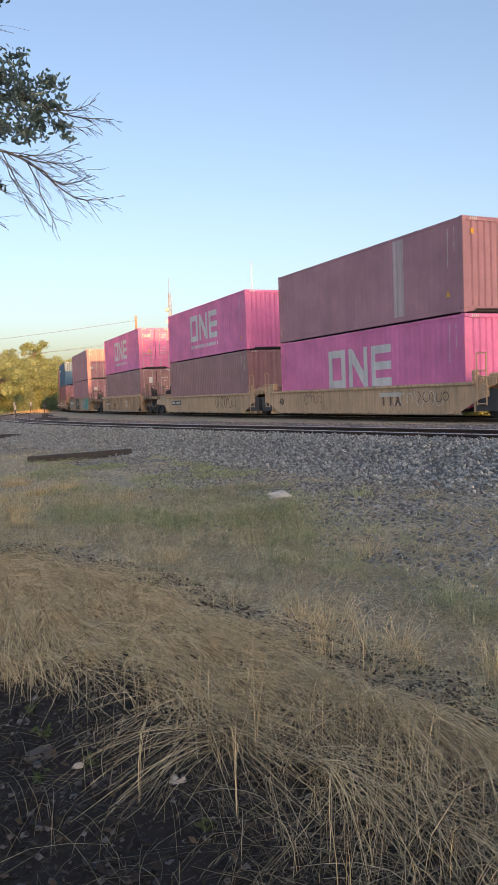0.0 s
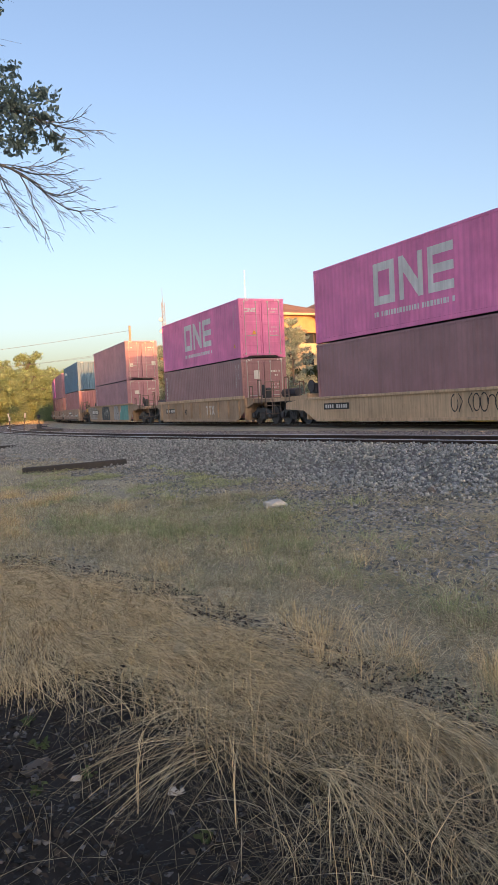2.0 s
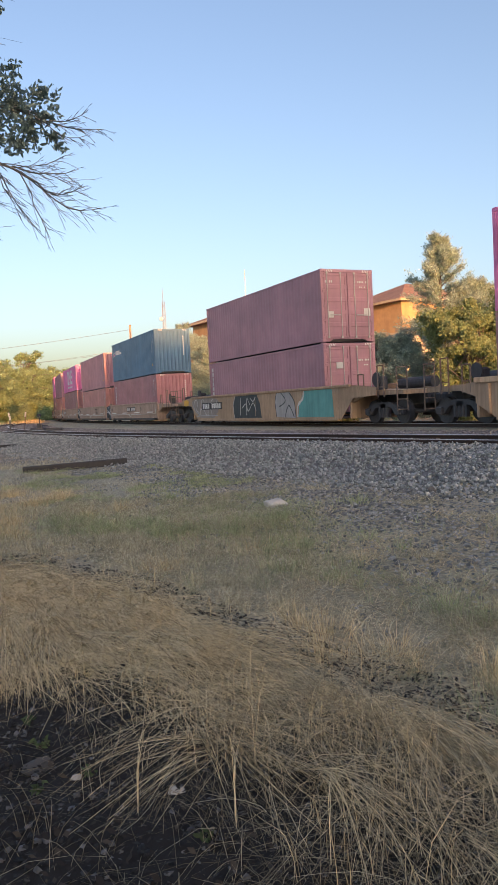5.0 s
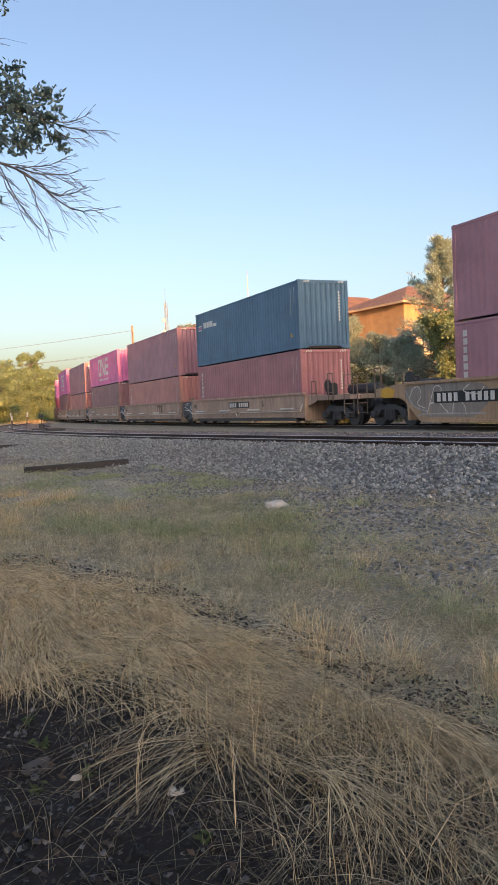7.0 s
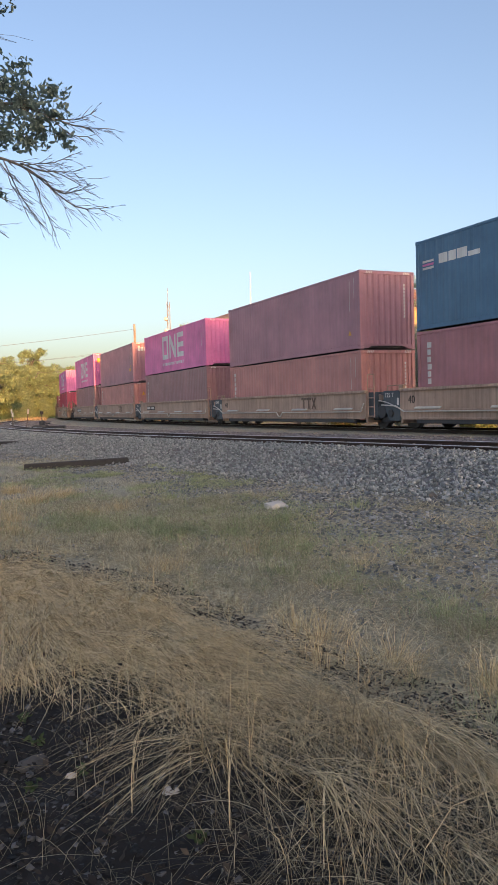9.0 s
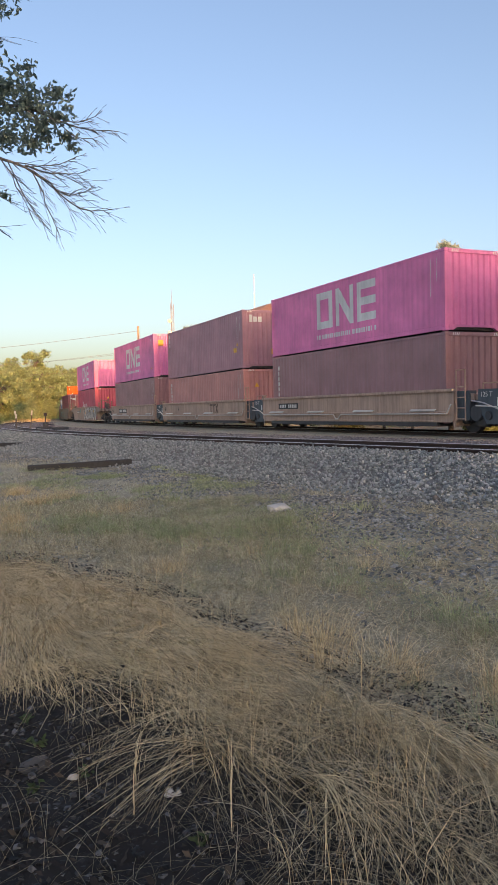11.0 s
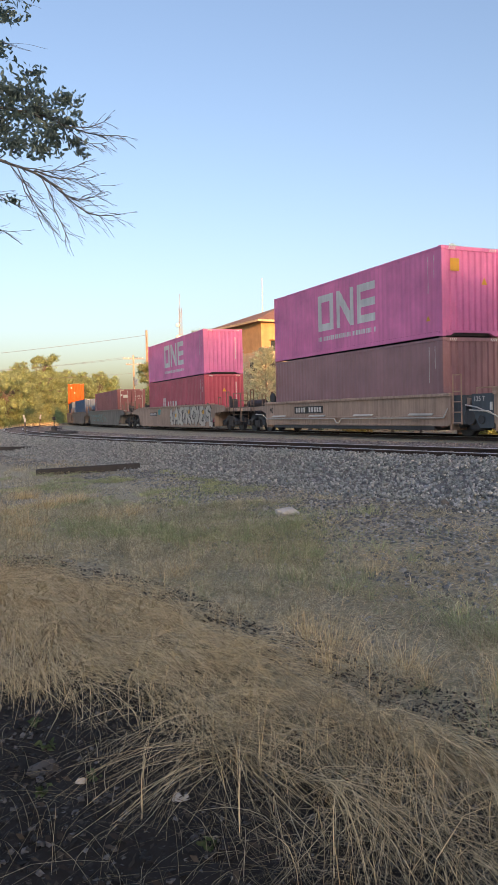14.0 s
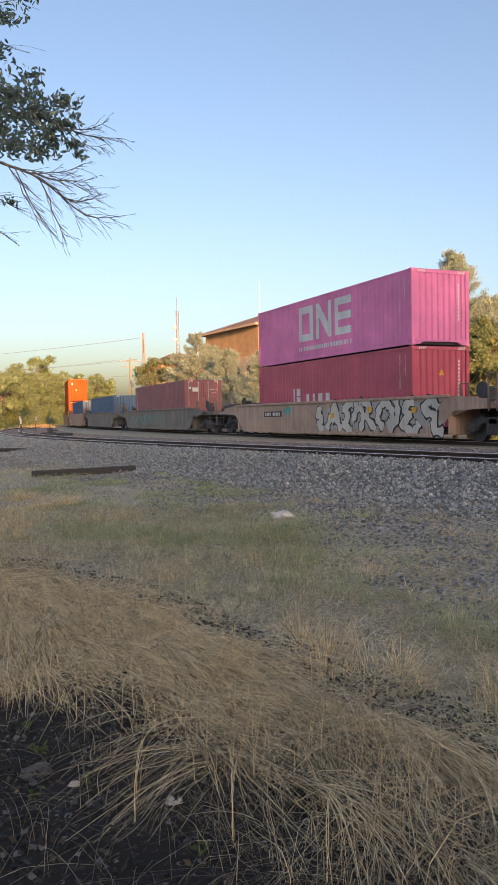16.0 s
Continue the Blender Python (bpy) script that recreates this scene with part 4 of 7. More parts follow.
def big_logo(c, x, z, w, h):
    """Pale sign on the side: an open frame, two posts with a slanting bar, and a stack of three bars."""
    t, g = h * 0.2, w * 0.06
    b = (w - 2 * g) / 3
    P = 0.005
    for x0, x1, z0, z1 in ((0, t, 0, h), (b - t, b, 0, h), (t, b - t, 0, t), (t, b - t, h - t, h)):
        mark(c, "logo_bar", pressed(x + x0, x + x1, z + z0, z + z1, P), M_LOGO, "pale painted sign bar")
    x1 = x + b + g
    mark(c, "logo_bar", pressed(x1, x1 + t * 0.85, z, z + h, P), M_LOGO, "pale painted sign bar")
    mark(c, "logo_bar", pressed(x1 + b - t * 0.85, x1 + b, z, z + h, P), M_LOGO, "pale painted sign bar")
    a, e = x1 + t * 0.85, x1 + b - t * 0.85
    slope = lambda v: (v - a) / (e - a)
    mark(c, "logo_bar", pressed(a, e, lambda v: z + h * (0.62 * (1 - slope(v))), lambda v: z + h - h * 0.62 * slope(v), P), M_LOGO, "pale painted slanting sign bar")
    x2 = x1 + b + g
    for k in (0, 0.4, 0.8):
        mark(c, "logo_bar", pressed(x2, x2 + b, z + h * k, z + h * (k + 0.2), P), M_LOGO, "pale painted sign bar")
    mark(c, "logo_bar", pressed(x2, x2 + t * 0.9, z + h * 0.2, z + h * 0.4, P), M_LOGO, "pale painted sign bar")
    mark(c, "logo_bar", pressed(x2, x2 + t * 0.9, z + h * 0.6, z + h * 0.8, P), M_LOGO, "pale painted sign bar")
    # a line of small unreadable lettering below
    k, r = x, random.Random(4)
    while k < x + w - 0.1:
        q = r.uniform(0.06, 0.16)
        mark(c, "lettering_bar", pressed(k, k + q, z - h * 0.28, z - h * 0.16, P), M_LOGO, "small pale lettering bar")
        k += q + r.choice((0.05, 0.05, 0.05, 0.16))


def upright_marks(c, x, z, h, n, w=0.12, m=None):
    """Unreadable lettering stacked upright, as bars."""
    r = random.Random(int(x * 10) + n)
    for i in range(n):
        s = h / n
        mark(c, "lettering_bar", pressed(x + r.uniform(0, 0.02), x + w * r.uniform(0.75, 1), z + s * i + s * 0.12, z + s * (i + 1) - s * 0.12, 0.005), m or M_WHITE, "small white lettering bar")


def end_marks(c, hl, rows, m=None, label="small white lettering bar"):
    for y, z, w, h in rows:
        if m is None and w >= 0.25 and h <= 0.13:
            # a line of small characters: short dashes with gaps
            n = int(w / 0.075)
            for k in range(n):
                if (k * 7 + int(z * 10)) % 5:
                    mark(c, "lettering_bar", Shape().box((hl + 0.004, y - w / 2 + w * (k + 0.5) / n, z), (0.01, w / n * 0.62, h * 0.75)), M_WHITE, label)
            continue
        mark(c, "lettering_bar", Shape().box((hl + 0.004, y, z), (0.01, w, h)), m or M_WHITE, label)


def end_logo(c, hl, y, z, w, h):
    """The pale sign again, small, on a door: an open frame, two posts with a slant, a stack of three bars."""
    b, t = w / 3.3, h * 0.22
    for k, bars in enumerate((((0, t * 0.8, 0, h), (b - t * 0.8, b, 0, h), (t * 0.8, b - t * 0.8, 0, t), (t * 0.8, b - t * 0.8, h - t, h)),
                              ((0, t * 0.8, 0, h), (b - t * 0.8, b, 0, h), (t * 0.8, b / 2, h * 0.45, h * 0.9), (b / 2, b - t * 0.8, h * 0.1, h * 0.55)),
                              ((0, b, 0, t), (0, b, h * 0.39, h * 0.61), (0, b, h - t, h), (0, t * 0.8, t, h * 0.39), (0, t * 0.8, h * 0.61, h - t)))):
        for y0, y1, z0, z1 in bars:
            o = y + k * b * 1.15
            mark(c, "logo_bar", Shape().box((hl + 0.004, o + (y0 + y1) / 2, z + (z0 + z1) / 2), (0.01, y1 - y0, z1 - z0)), M_LOGO, "pale painted sign bar")


def triangle(c, x, z, s=0.2):
    mark(c, "caution_sticker", pressed(x - s / 2, x + s / 2, z, lambda v: z + s * (1 - abs(v - x) / (s / 2)) + 0.002, 0.006), M_CAUTION, "yellow triangular caution sticker")


def end_triangle(c, hl, y, z, s=0.22):
    mark(c, "caution_sticker", Shape().add([(hl + 0.012, y - s / 2, z), (hl + 0.012, y + s / 2, z), (hl + 0.012, y, z + s), (hl - 0.01, y - s / 2, z), (hl - 0.01, y + s / 2, z), (hl - 0.01, y, z + s)], [(0, 1, 2), (5, 4, 3), (0, 3, 4, 1), (1, 4, 5, 2), (2, 5, 3, 0)]), M_CAUTION, "yellow triangular caution sticker")


# ---- well cars ----
def wheelset():
    s = Shape().tube((0, -0.85, 0), (0, 0.85, 0), 0.085, n=10)
    for y in (-0.7525, 0.7525):
        k = 1 if y > 0 else -1
        s.tube((0, y - 0.065 * k * -1, 0), (0, y - 0.065 * k, 0), 0.42, 0.42, 20)
        s.tube((0, y - 0.065 * k, 0), (0, y - 0.095 * k, 0), 0.455, 0.455, 20)
        s.tube((0, y + 0.065 * k, 0), (0, y + 0.11 * k, 0), 0.14, 0.11, 10)
    return s


def side_frame(y):
    """Cast side frame of a truck: an arched beam over two boxes with a spring nest."""
    k = 1 if y > 0 else -1
    s = Shape().plate([(-1.15, 0.34), (-1.15, 0.52), (-0.85, 0.6), (-0.42, 0.76), (0.42, 0.76), (0.85, 0.6), (1.15, 0.52), (1.15, 0.34), (0.7, 0.34), (0.5, 0.56), (0.3, 0.6), (0.3, 0.22), (-0.3, 0.22), (-0.3, 0.6), (-0.5, 0.56), (-0.7, 0.34)], y - 0.07, y + 0.07)
    for x in (-0.9, 0.9):
        s.box((x, y + 0.04 * k, 0.42), (0.3, 0.22, 0.26), 0.04)
    for x in (-0.17, 0, 0.17):
        s.tube((x, y + 0.05 * k, 0.24), (x, y + 0.05 * k, 0.56), 0.065, n=8)
    return s


moving_wheels = []


def truck(parent, x):
    t = part("truck", cached("bolster", lambda: Shape().box((0, 0, 0.6), (0.38, 2.1, 0.26), 0.03).box((0, 0, 0.76), (0.7, 0.7, 0.1), 0.03).mesh("truck", M_STEEL)), None, parent, "dark cast steel wheel truck", pose(x, 0, 0))
    for y in (-0.98, 0.98):
        part("side_frame", cached(("frame", y), lambda: side_frame(y).mesh("side_frame", M_STEEL)), None, t)
    for k in (-0.89, 0.89):
        w = part("wheelset", cached("wheelset", lambda: wheelset().mesh("wheelset", M_STEEL)), None, t, at=pose(k, 0, 0.42))
        moving_wheels.append((w, k))
    return t


SILL_Y = 1.44


def well_car(label, material, kind, front, rear, sill_f, sill_r, truck_f=None, truck_r=None, accent=None, hc=1.16):
    """A well car: origin on the railhead under the middle of its box, +x leads. front and rear: its reach; sill_f and sill_r: of its side walls."""
    c = tagged(new("well_car"), label, "freight car", "well cars of the train")
    accent = accent or material
    lo = 0.19
    top = {"plate": 1.43, "low": 1.06, "rib": 1.30, "pack": 1.33}[kind]
    out = [(-sill_r, lo + 0.45), (-sill_r + 0.85, lo), (sill_f - 0.85, lo), (sill_f, lo + 0.45), (sill_f, top), (-sill_r, top)]
    if kind in ("plate", "low"):
        # the side walls run on over the trucks as a shallower beam
        a, b = min(rear - 0.5, sill_r + 1.7), min(front - 0.5, sill_f + 1.7)
        out = [(-a, top - 0.4), (-sill_r - 0.2, top - 0.47), (-sill_r + 0.7, lo), (sill_f - 0.7, lo), (sill_f + 0.2, top - 0.47), (b, top - 0.4), (b, top - 0.12), (sill_f + 0.3, top), (-sill_r - 0.3, top), (-a, top - 0.12)]
    if kind == "pack":
        out = [(-sill_r, 0.46), (-sill_r + 0.12, 0.34), (sill_f - 0.12, 0.34), (sill_f, 0.46), (sill_f, top), (-sill_r, top)]
    for y in (-SILL_Y, SILL_Y):
        k = 1 if y > 0 else -1
        wall = part("side_wall", Shape().plate(out, y - 0.012, y + 0.012), material, c)
        L, mid = sill_f + sill_r, (sill_f - sill_r) / 2
        part("top_chord", Shape().box((mid, y + 0.015 * k, top - 0.0), (L, 0.13, 0.16 if kind == "rib" else 0.1), 0.015), accent, wall)
        part("bottom_chord", Shape().box((mid, y - 0.05 * k if kind == "pack" else y + 0.01 * k, lo + (0.1 if kind == "pack" else 0)), (L - 1.7, 0.12, 0.16 if kind == "pack" else 0.1), 0.012), M_STEEL if kind == "pack" else material, wall)
        if kind == "rib":
            n = 10
            for i in range(n):
                x = -sill_r + 0.6 + (L - 1.2) * i / (n - 1)
                part("rib", Shape().box((x, y + 0.05 * k, 0.76), (0.075, 0.085, 0.86), 0.012), material, wall)
        if kind == "pack":
            part("belt", Shape().box((mid, y + 0.03 * k, 0.66), (L - 0.5, 0.1, 0.045), 0.008).box((mid, y + 0.015 * k, 0.38), (L - 1.9, 0.06, 0.05), 0.008), material, wall)
            pipe = Shape()
            run = [(-sill_r - 0.95, 0.84), (-sill_r - 0.15, 0.80), (-sill_r + 0.3, 0.61), (mid - 0.3, 0.61), (mid - 0.12, 0.44), (mid + 0.05, 0.44), (mid + 0.25, 0.61), (sill_f - 0.25, 0.61), (sill_f - 0.05, 0.9)]
            for p0, p1 in zip(run, run[1:]):
                pipe.tube((p0[0], y + 0.10 * k, p0[1]), (p1[0], y + 0.10 * k, p1[1]), 0.022, n=6)
            part("brake_pipe", pipe, M_LEDGE, wall, "worn metal brake pipe along the wall")
            for i in range(4):
                x = -sill_r + 1.5 + (L - 3.0) * i / 3
                part("ledge", Shape().box((x, y + 0.07 * k, 0.725), (1.3, 0.03, 0.1), 0.008, Euler((radians(52 * k), 0, 0)).to_matrix()), M_LEDGE, wall, "bright worn metal ledge")
        if kind == "plate":
            for x in (-sill_r + 1.2, mid, sill_f - 1.2):
                part("seam", Shape().box((x, y + 0.014 * k, 0.76), (0.05, 0.012, 0.8), 0.003), material, wall)
    # well floor of cross-members, and the end structure over the trucks
    for i in range(7):
        x = -sill_r + 1.0 + (sill_f + sill_r - 2.0) * i / 6
        part("cross_member", Shape().box((x, 0, 0.24), (0.35, 2.8, 0.08), 0.01), M_STEEL, c)
    for sgn, reach, sill, tr in ((1, front, sill_f, truck_f), (-1, rear, sill_r, truck_r)):
        part("bulkhead", Shape().box((sgn * (sill - 0.05), 0, 0.74), (0.1, 2.84, 1.06), 0.015), material, c)
        deck = part("end_deck", Shape().plate([(sgn * sill, 1.02), (sgn * reach, 1.02), (sgn * reach, 1.16), (sgn * sill, 1.24)][::sgn], -1.25, 1.25), material, c)
        part("centre_sill", Shape().box((sgn * (sill + reach) / 2, 0, 0.86), (reach - sill, 0.5, 0.4), 0.03), M_STEEL, c, "dark box-section centre sill")
        for y in (-1.3, 1.3):
            part("gusset", Shape().plate([(sgn * (sill - 0.05), 0.78), (sgn * (sill + 0.75), 1.0), (sgn * (sill + 0.75), 1.2), (sgn * (sill - 0.05), 1.3)][::sgn], y - 0.02, y + 0.02), material, deck)
        if tr is not None:
            truck(c, sgn * tr)
        if kind == "low" and reach < 8.4:
            for y in (-1.3, 1.3):
                part("corner_bracket", Shape().box((sgn * (sill - 0.12), y, top + 0.22), (0.16, 0.2, 0.36), 0.03).box((sgn * (sill + 0.1), y, top + 0.1), (0.34, 0.18, 0.14), 0.03), material, c)
                # dark block added to stand in for the shaded gap below the castings
                part("gap_block", Shape().plate([(sgn * (sill + 0.02), 0.24), (sgn * (sill + 1.0), 0.24), (sgn * (sill + 1.0), 0.86), (sgn * (sill + 0.02), 0.92)][::sgn], y - 0.12, y + 0.12), M_STEEL, c, "dark block added in the shaded gap over the shared truck")
            part("end_casting", Shape().box((sgn * (sill + 0.6), 0, top + 0.16), (0.75, 2.3, 0.26), 0.05).box((sgn * (sill + 0.75), -0.9, top + 0.3), (0.4, 0.3, 0.2), 0.04), material, c)
        if reach > 8.4:
            # separate car's end: coupler, ladder, grab rails, brake stand
            part("coupler", Shape().box((sgn * (reach + 0.2), 0, 0.86), (0.75, 0.2, 0.24), 0.03).box((sgn * (reach + 0.5), 0, 0.86), (0.3, 0.34, 0.3), 0.06), M_STEEL, c, "rusty steel knuckle coupler")
            ladder = Shape()
            for y in (-1.42, -1.0):
                ladder.tube((sgn * (reach - 0.1), y, 0.45), (sgn * (reach - 0.1), y, 1.95), 0.022, n=6)
            for z in (0.5, 0.85, 1.2, 1.55, 1.93):
                ladder.tube((sgn * (reach - 0.1), -1.42, z), (sgn * (reach - 0.1), -1.0, z), 0.018, n=6)
            part("ladder", ladder, M_RAILING, c)
            for x0, z1 in ((sill + 0.35, 1.8), ((sill + reach) / 2 + 0.1, 2.05)):
                # upright hoops that a brakeman holds
                rail = Shape()
                for x in (x0, x0 + 0.36):
                    rail.tube((sgn * x, -1.3, 0.95), (sgn * x, -1.3, z1), 0.026, n=6)
                rail.tube((sgn * x0, -1.3, z1), (sgn * (x0 + 0.36), -1.3, z1), 0.022, n=6)
                rail.tube((sgn * x0, -1.3, 1.3), (sgn * (x0 + 0.36), -1.3, 1.3), 0.018, n=6)
                part("grab_rail", rail, M_RAILING, c)
            part("air_tank", Shape().tube((sgn * (sill + 0.5), 0.5, 1.42), (sgn * (reach - 0.5), 0.5, 1.42), 0.2, n=14), M_STEEL, c, "dark cylindrical air reservoir")
            part("brake_stand", Shape().box((sgn * (sill + 0.7), -0.55, 1.45), (0.5, 0.3, 0.5), 0.05).tube((sgn * (sill + 0.7), -0.72, 1.6), (sgn * (sill + 0.7), -0.76, 1.6), 0.26, n=14), M_STEEL, c, "brake gear with a round hand wheel")
        elif kind == "pack" and sgn < 0:
            # dark gear box with a capacity sign over the shared truck
            part("end_box", Shape().plate([(-sill - 0.95, 0.78), (-sill - 0.6, 0.3), (-sill - 0.02, 0.3), (-sill - 0.02, 1.32), (-sill - 0.95, 1.32)], -1.45, -1.15), M_SLATE, c, "dark slate-grey gear box over the shared truck")
            part("bearing_frame", Shape().box((-sill - 1.0, 0, 0.78), (0.9, 2.3, 0.5), 0.05).box((-sill - 0.95, -1.2, 0.55), (0.5, 0.3, 0.7), 0.08), M_STEEL, c, "dark articulated bearing frame")
            part("brake_cylinder", Shape().tube((-sill - 1.05, -1.46, 0.62), (-sill - 1.05, -1.2, 0.62), 0.24, 0.24, 14).tube((-sill - 0.5, -1.5, 0.55), (-sill - 0.5, -1.44, 0.55), 0.13, 0.13, 12), M_STEEL, c, "round dark brake cylinder")
            part("hose", Shape().tube((-sill - 1.3, -1.4, 1.0), (-sill - 0.7, -1.48, 0.92), 0.022, n=6).tube((-sill - 0.7, -1.48, 0.92), (-sill, -1.48, 0.7), 0.022, n=6), M_GALV, c, "pale air hose")
            part("sign_plate", Shape().box((-sill - 0.12, -1.456, 0.95), (0.1, 0.012, 0.24)), M_WHITE, c, "small white plate")
            words(c, "125 T", -sill - 0.86, 1.1, 0.21, M_WHITE, -1.458)
            part("foot_rail", Shape().tube((-sill - 0.9, -1.3, 1.5), (-sill + 0.1, -1.3, 1.5), 0.02, n=6).tube((-sill - 0.9, -1.3, 1.32), (-sill - 0.9, -1.3, 1.5), 0.02, n=6).tube((-sill - 0.05, -1.3, 1.32), (-sill - 0.05, -1.3, 1.5), 0.02, n=6).box((-sill - 0.02, -1.36, 1.42), (0.22, 0.14, 0.18), 0.03), accent, c)
        else:
            ladder = Shape()
            for x in (0.12, 0.52):
                ladder.tube((sgn * (sill + x), -1.46, 0.4), (sgn * (sill + x), -1.46, 1.95), 0.022, n=6)
            for z in (0.45, 0.78, 1.1, 1.42, 1.93):
                ladder.tube((sgn * (sill + 0.12), -1.46, z), (sgn * (sill + 0.52), -1.46, z), 0.018, n=6)
            part("ladder", ladder, accent, c)
            if kind == "pack":
                part("ladder_backing", Shape().plate([(sill + 0.02, 0.4), (sill + 0.6, 0.4), (sill + 0.6, 1.3), (sill + 0.02, 1.3)], -1.36, -1.1), M_SLATE, c, "dark slate-grey end plate")
    return c


def car_bars(c, x, z, w, h=0.16, n=9, plate_m=None, m=None, y=-SILL_Y - 0.02):
    """A dark plate with unreadable pale characters as bars."""
    if plate_m is not None:
        part("number_plate", Shape().box((x + w / 2, y, z), (w + 0.2, 0.012, h + 0.1)), plate_m, c, "dark painted panel")
    for i in range(n):
        if i == 4 and n > 6:
            continue
        part("lettering_bar", Shape().box((x + w * (i + 0.5) / n, y - 0.008, z), (w / n * 0.62, 0.012, h)), m or M_WHITE, c, "pale lettering bar")


def words(c, body, x, z, size, material, y=-SILL_Y - 0.022):
    """Readable characters painted on a car's side."""
    cu = bpy.data.curves.new("lettering", "FONT")
    cu.body, cu.size, cu.extrude = body, size, 0.003
    tmp = bpy.data.objects.new("lettering", cu)
    me = bpy.data.meshes.new_from_object(tmp)
    bpy.data.objects.remove(tmp)
    me.materials.append(material)
    ob = part("lettering", me, None, c, "painted characters", pose(x, y, z, 90, 0, 0))
    return ob


def curved(pts, steps=5):
    """Points along a smooth line through the given ones."""
    q = [pts[0], *pts, pts[-1]]
    out = []
    for a, b, c, d in zip(q, q[1:], q[2:], q[3:]):
        for k in range(steps):
            t = k / steps
            out.append(tuple(0.5 * (2 * b[i] + (c[i] - a[i]) * t + (2 * a[i] - 5 * b[i] + 4 * c[i] - d[i]) * t * t + (3 * b[i] - a[i] - 3 * c[i] + d[i]) * t ** 3) for i in (0, 1)))
    return out + [pts[-1]]


def spray(c, strokes, material, width=0.07, y=-SILL_Y - 0.022, name="spray_stroke"):
    """Spray-painted strokes: flat ribbons with round joints in x and z."""
    for i, pts in enumerate(strokes):
        s = Shape()
        yy = y - 0.0012 * (i % 7)
        if 2 < len(pts) < 9:
            pts = curved(pts)
        left, right = [], []
        for j, (x, z) in enumerate(pts):
            a, b = pts[max(0, j - 1)], pts[min(len(pts) - 1, j + 1)]
            tx, tz = b[0] - a[0], b[1] - a[1]
            L = math.hypot(tx, tz) or 1
            w = width * (0.75 + 0.25 * math.sin(j * 2.1 + i)) / 2
            left.append((x - tz / L * w, yy, z + tx / L * w))
            right.append((x + tz / L * w, yy, z - tx / L * w))
        n = len(pts)
        s.add(left + right, [(j, n + j, n + j + 1, j + 1) for j in range(n - 1)])
        part(name, s, material, c, "spray-painted stroke")


def scribble(seed, x, z, w, h, n):
    """Loops and slashes that fill a field."""
    r = random.Random(seed)
    out = []
    for i in range(n):
        cx = x + w * (i + 0.5) / n
        a0, turns = r.uniform(0, 6.28), r.uniform(0.5, 1.1)
        rx, rz = w / n * r.uniform(0.4, 0.62), h * r.uniform(0.32, 0.5)
        if r.random() < 0.35:
            out.append([(cx + rx * (t - 0.5) * 1.4 * r.choice((-1, 1)), z + h * (0.04 + 0.92 * t)) for t in (0, 0.3, 0.6, 1)])
        else:
            out.append([(cx + rx * math.cos(a0 + 6.28 * turns * k / 12), z + h / 2 + rz * math.sin(a0 + 6.28 * turns * k / 12)) for k in range(13)])
    return out


# ---- the train: where each box's leading end is along the main line at the start, what it carries ----
HC, STD = 2.896, 2.591
BASE = 0.30
train = []   # (thing, metres along the line of its middle, height over the railhead)


def load(u, low, low_h, up=None, low_len=CL, shift=0.0):
    mid = u + CL / 2 + shift
    train.append((low, u + low_len / 2, BASE))
    if up is not None:
        train.append((up, mid, BASE + low_h + 0.025))


def std_marks(c, h, front_code=True, vertical=True, tri=True):
    if front_code:
        upright_marks(c, 5.35, h - 1.45, 1.2, 13, 0.045)
        upright_marks(c, 5.66, h - 1.0, 0.75, 8, 0.035)
    if tri:
        triangle(c, 5.35, 0.55, 0.2)


def blank_front_marks(c, h):
    end_marks(c, 6.096, [(0.75, h - 0.5 - 0.13 * i, 0.06, 0.09) for i in range(10)])


# leading pair of an articulated car
A_up = container("maroon container with a grey weathered streak", M_MAROON, HC)
mark(A_up, "worn_streak", pressed(2.5, 3.1, 0.2, HC - 0.12, 0.004), paint("grey_scuff", (0.56, 0.48, 0.51), 0.1, 0.6, 0.8), "worn grey streak down the side")
std_marks(A_up, HC)
end_marks(A_up, 6.096, [(-0.85, HC - 0.45, 0.12, 0.16), (0.7, 0.7, 0.14, 0.2)], M_CAUTION, "yellow sticker")
A_lo = container("magenta container with a pale sign, in the car's well", M_PINK, HC)
big_logo(A_lo, -2.0, 0.82, 4.25, 1.45)
std_marks(A_lo, HC, tri=False)
load(-1.2, A_lo, HC, A_up)
B_up = container("magenta container with a pale sign", M_PINK, HC)
big_logo(B_up, -2.0, 0.96, 4.25, 1.45)
std_marks(B_up, HC)
B_lo = container("dark brown container in the car's well", M_DARK, HC)
std_marks(B_lo, HC, tri=False)
load(14.6, B_lo, HC, B_up)
C_up = container("magenta container with a pale sign and closed doors leading", M_PINK, HC, doors_front=True)
big_logo(C_up, -2.0, 0.96, 4.25, 1.45)
std_marks(C_up, HC)
end_logo(C_up, 6.1, -0.95, HC - 0.66, 0.66, 0.2)
end_marks(C_up, 6.1, [(0.6, HC - 0.5, 0.5, 0.1), (0.62, HC - 0.66, 0.3, 0.08), (0.6, 1.5, 0.42, 0.06), (0.6, 1.3, 0.42, 0.06), (0.6, 1.1, 0.42, 0.06)])
end_triangle(C_up, 6.1, -0.45, 1.15)
C_lo = container("dark brown container with a white sign on its doors", M_DARK, HC, doors_front=True)
upright_marks(C_lo, -5.75, 1.2, 1.4, 6, 0.2)
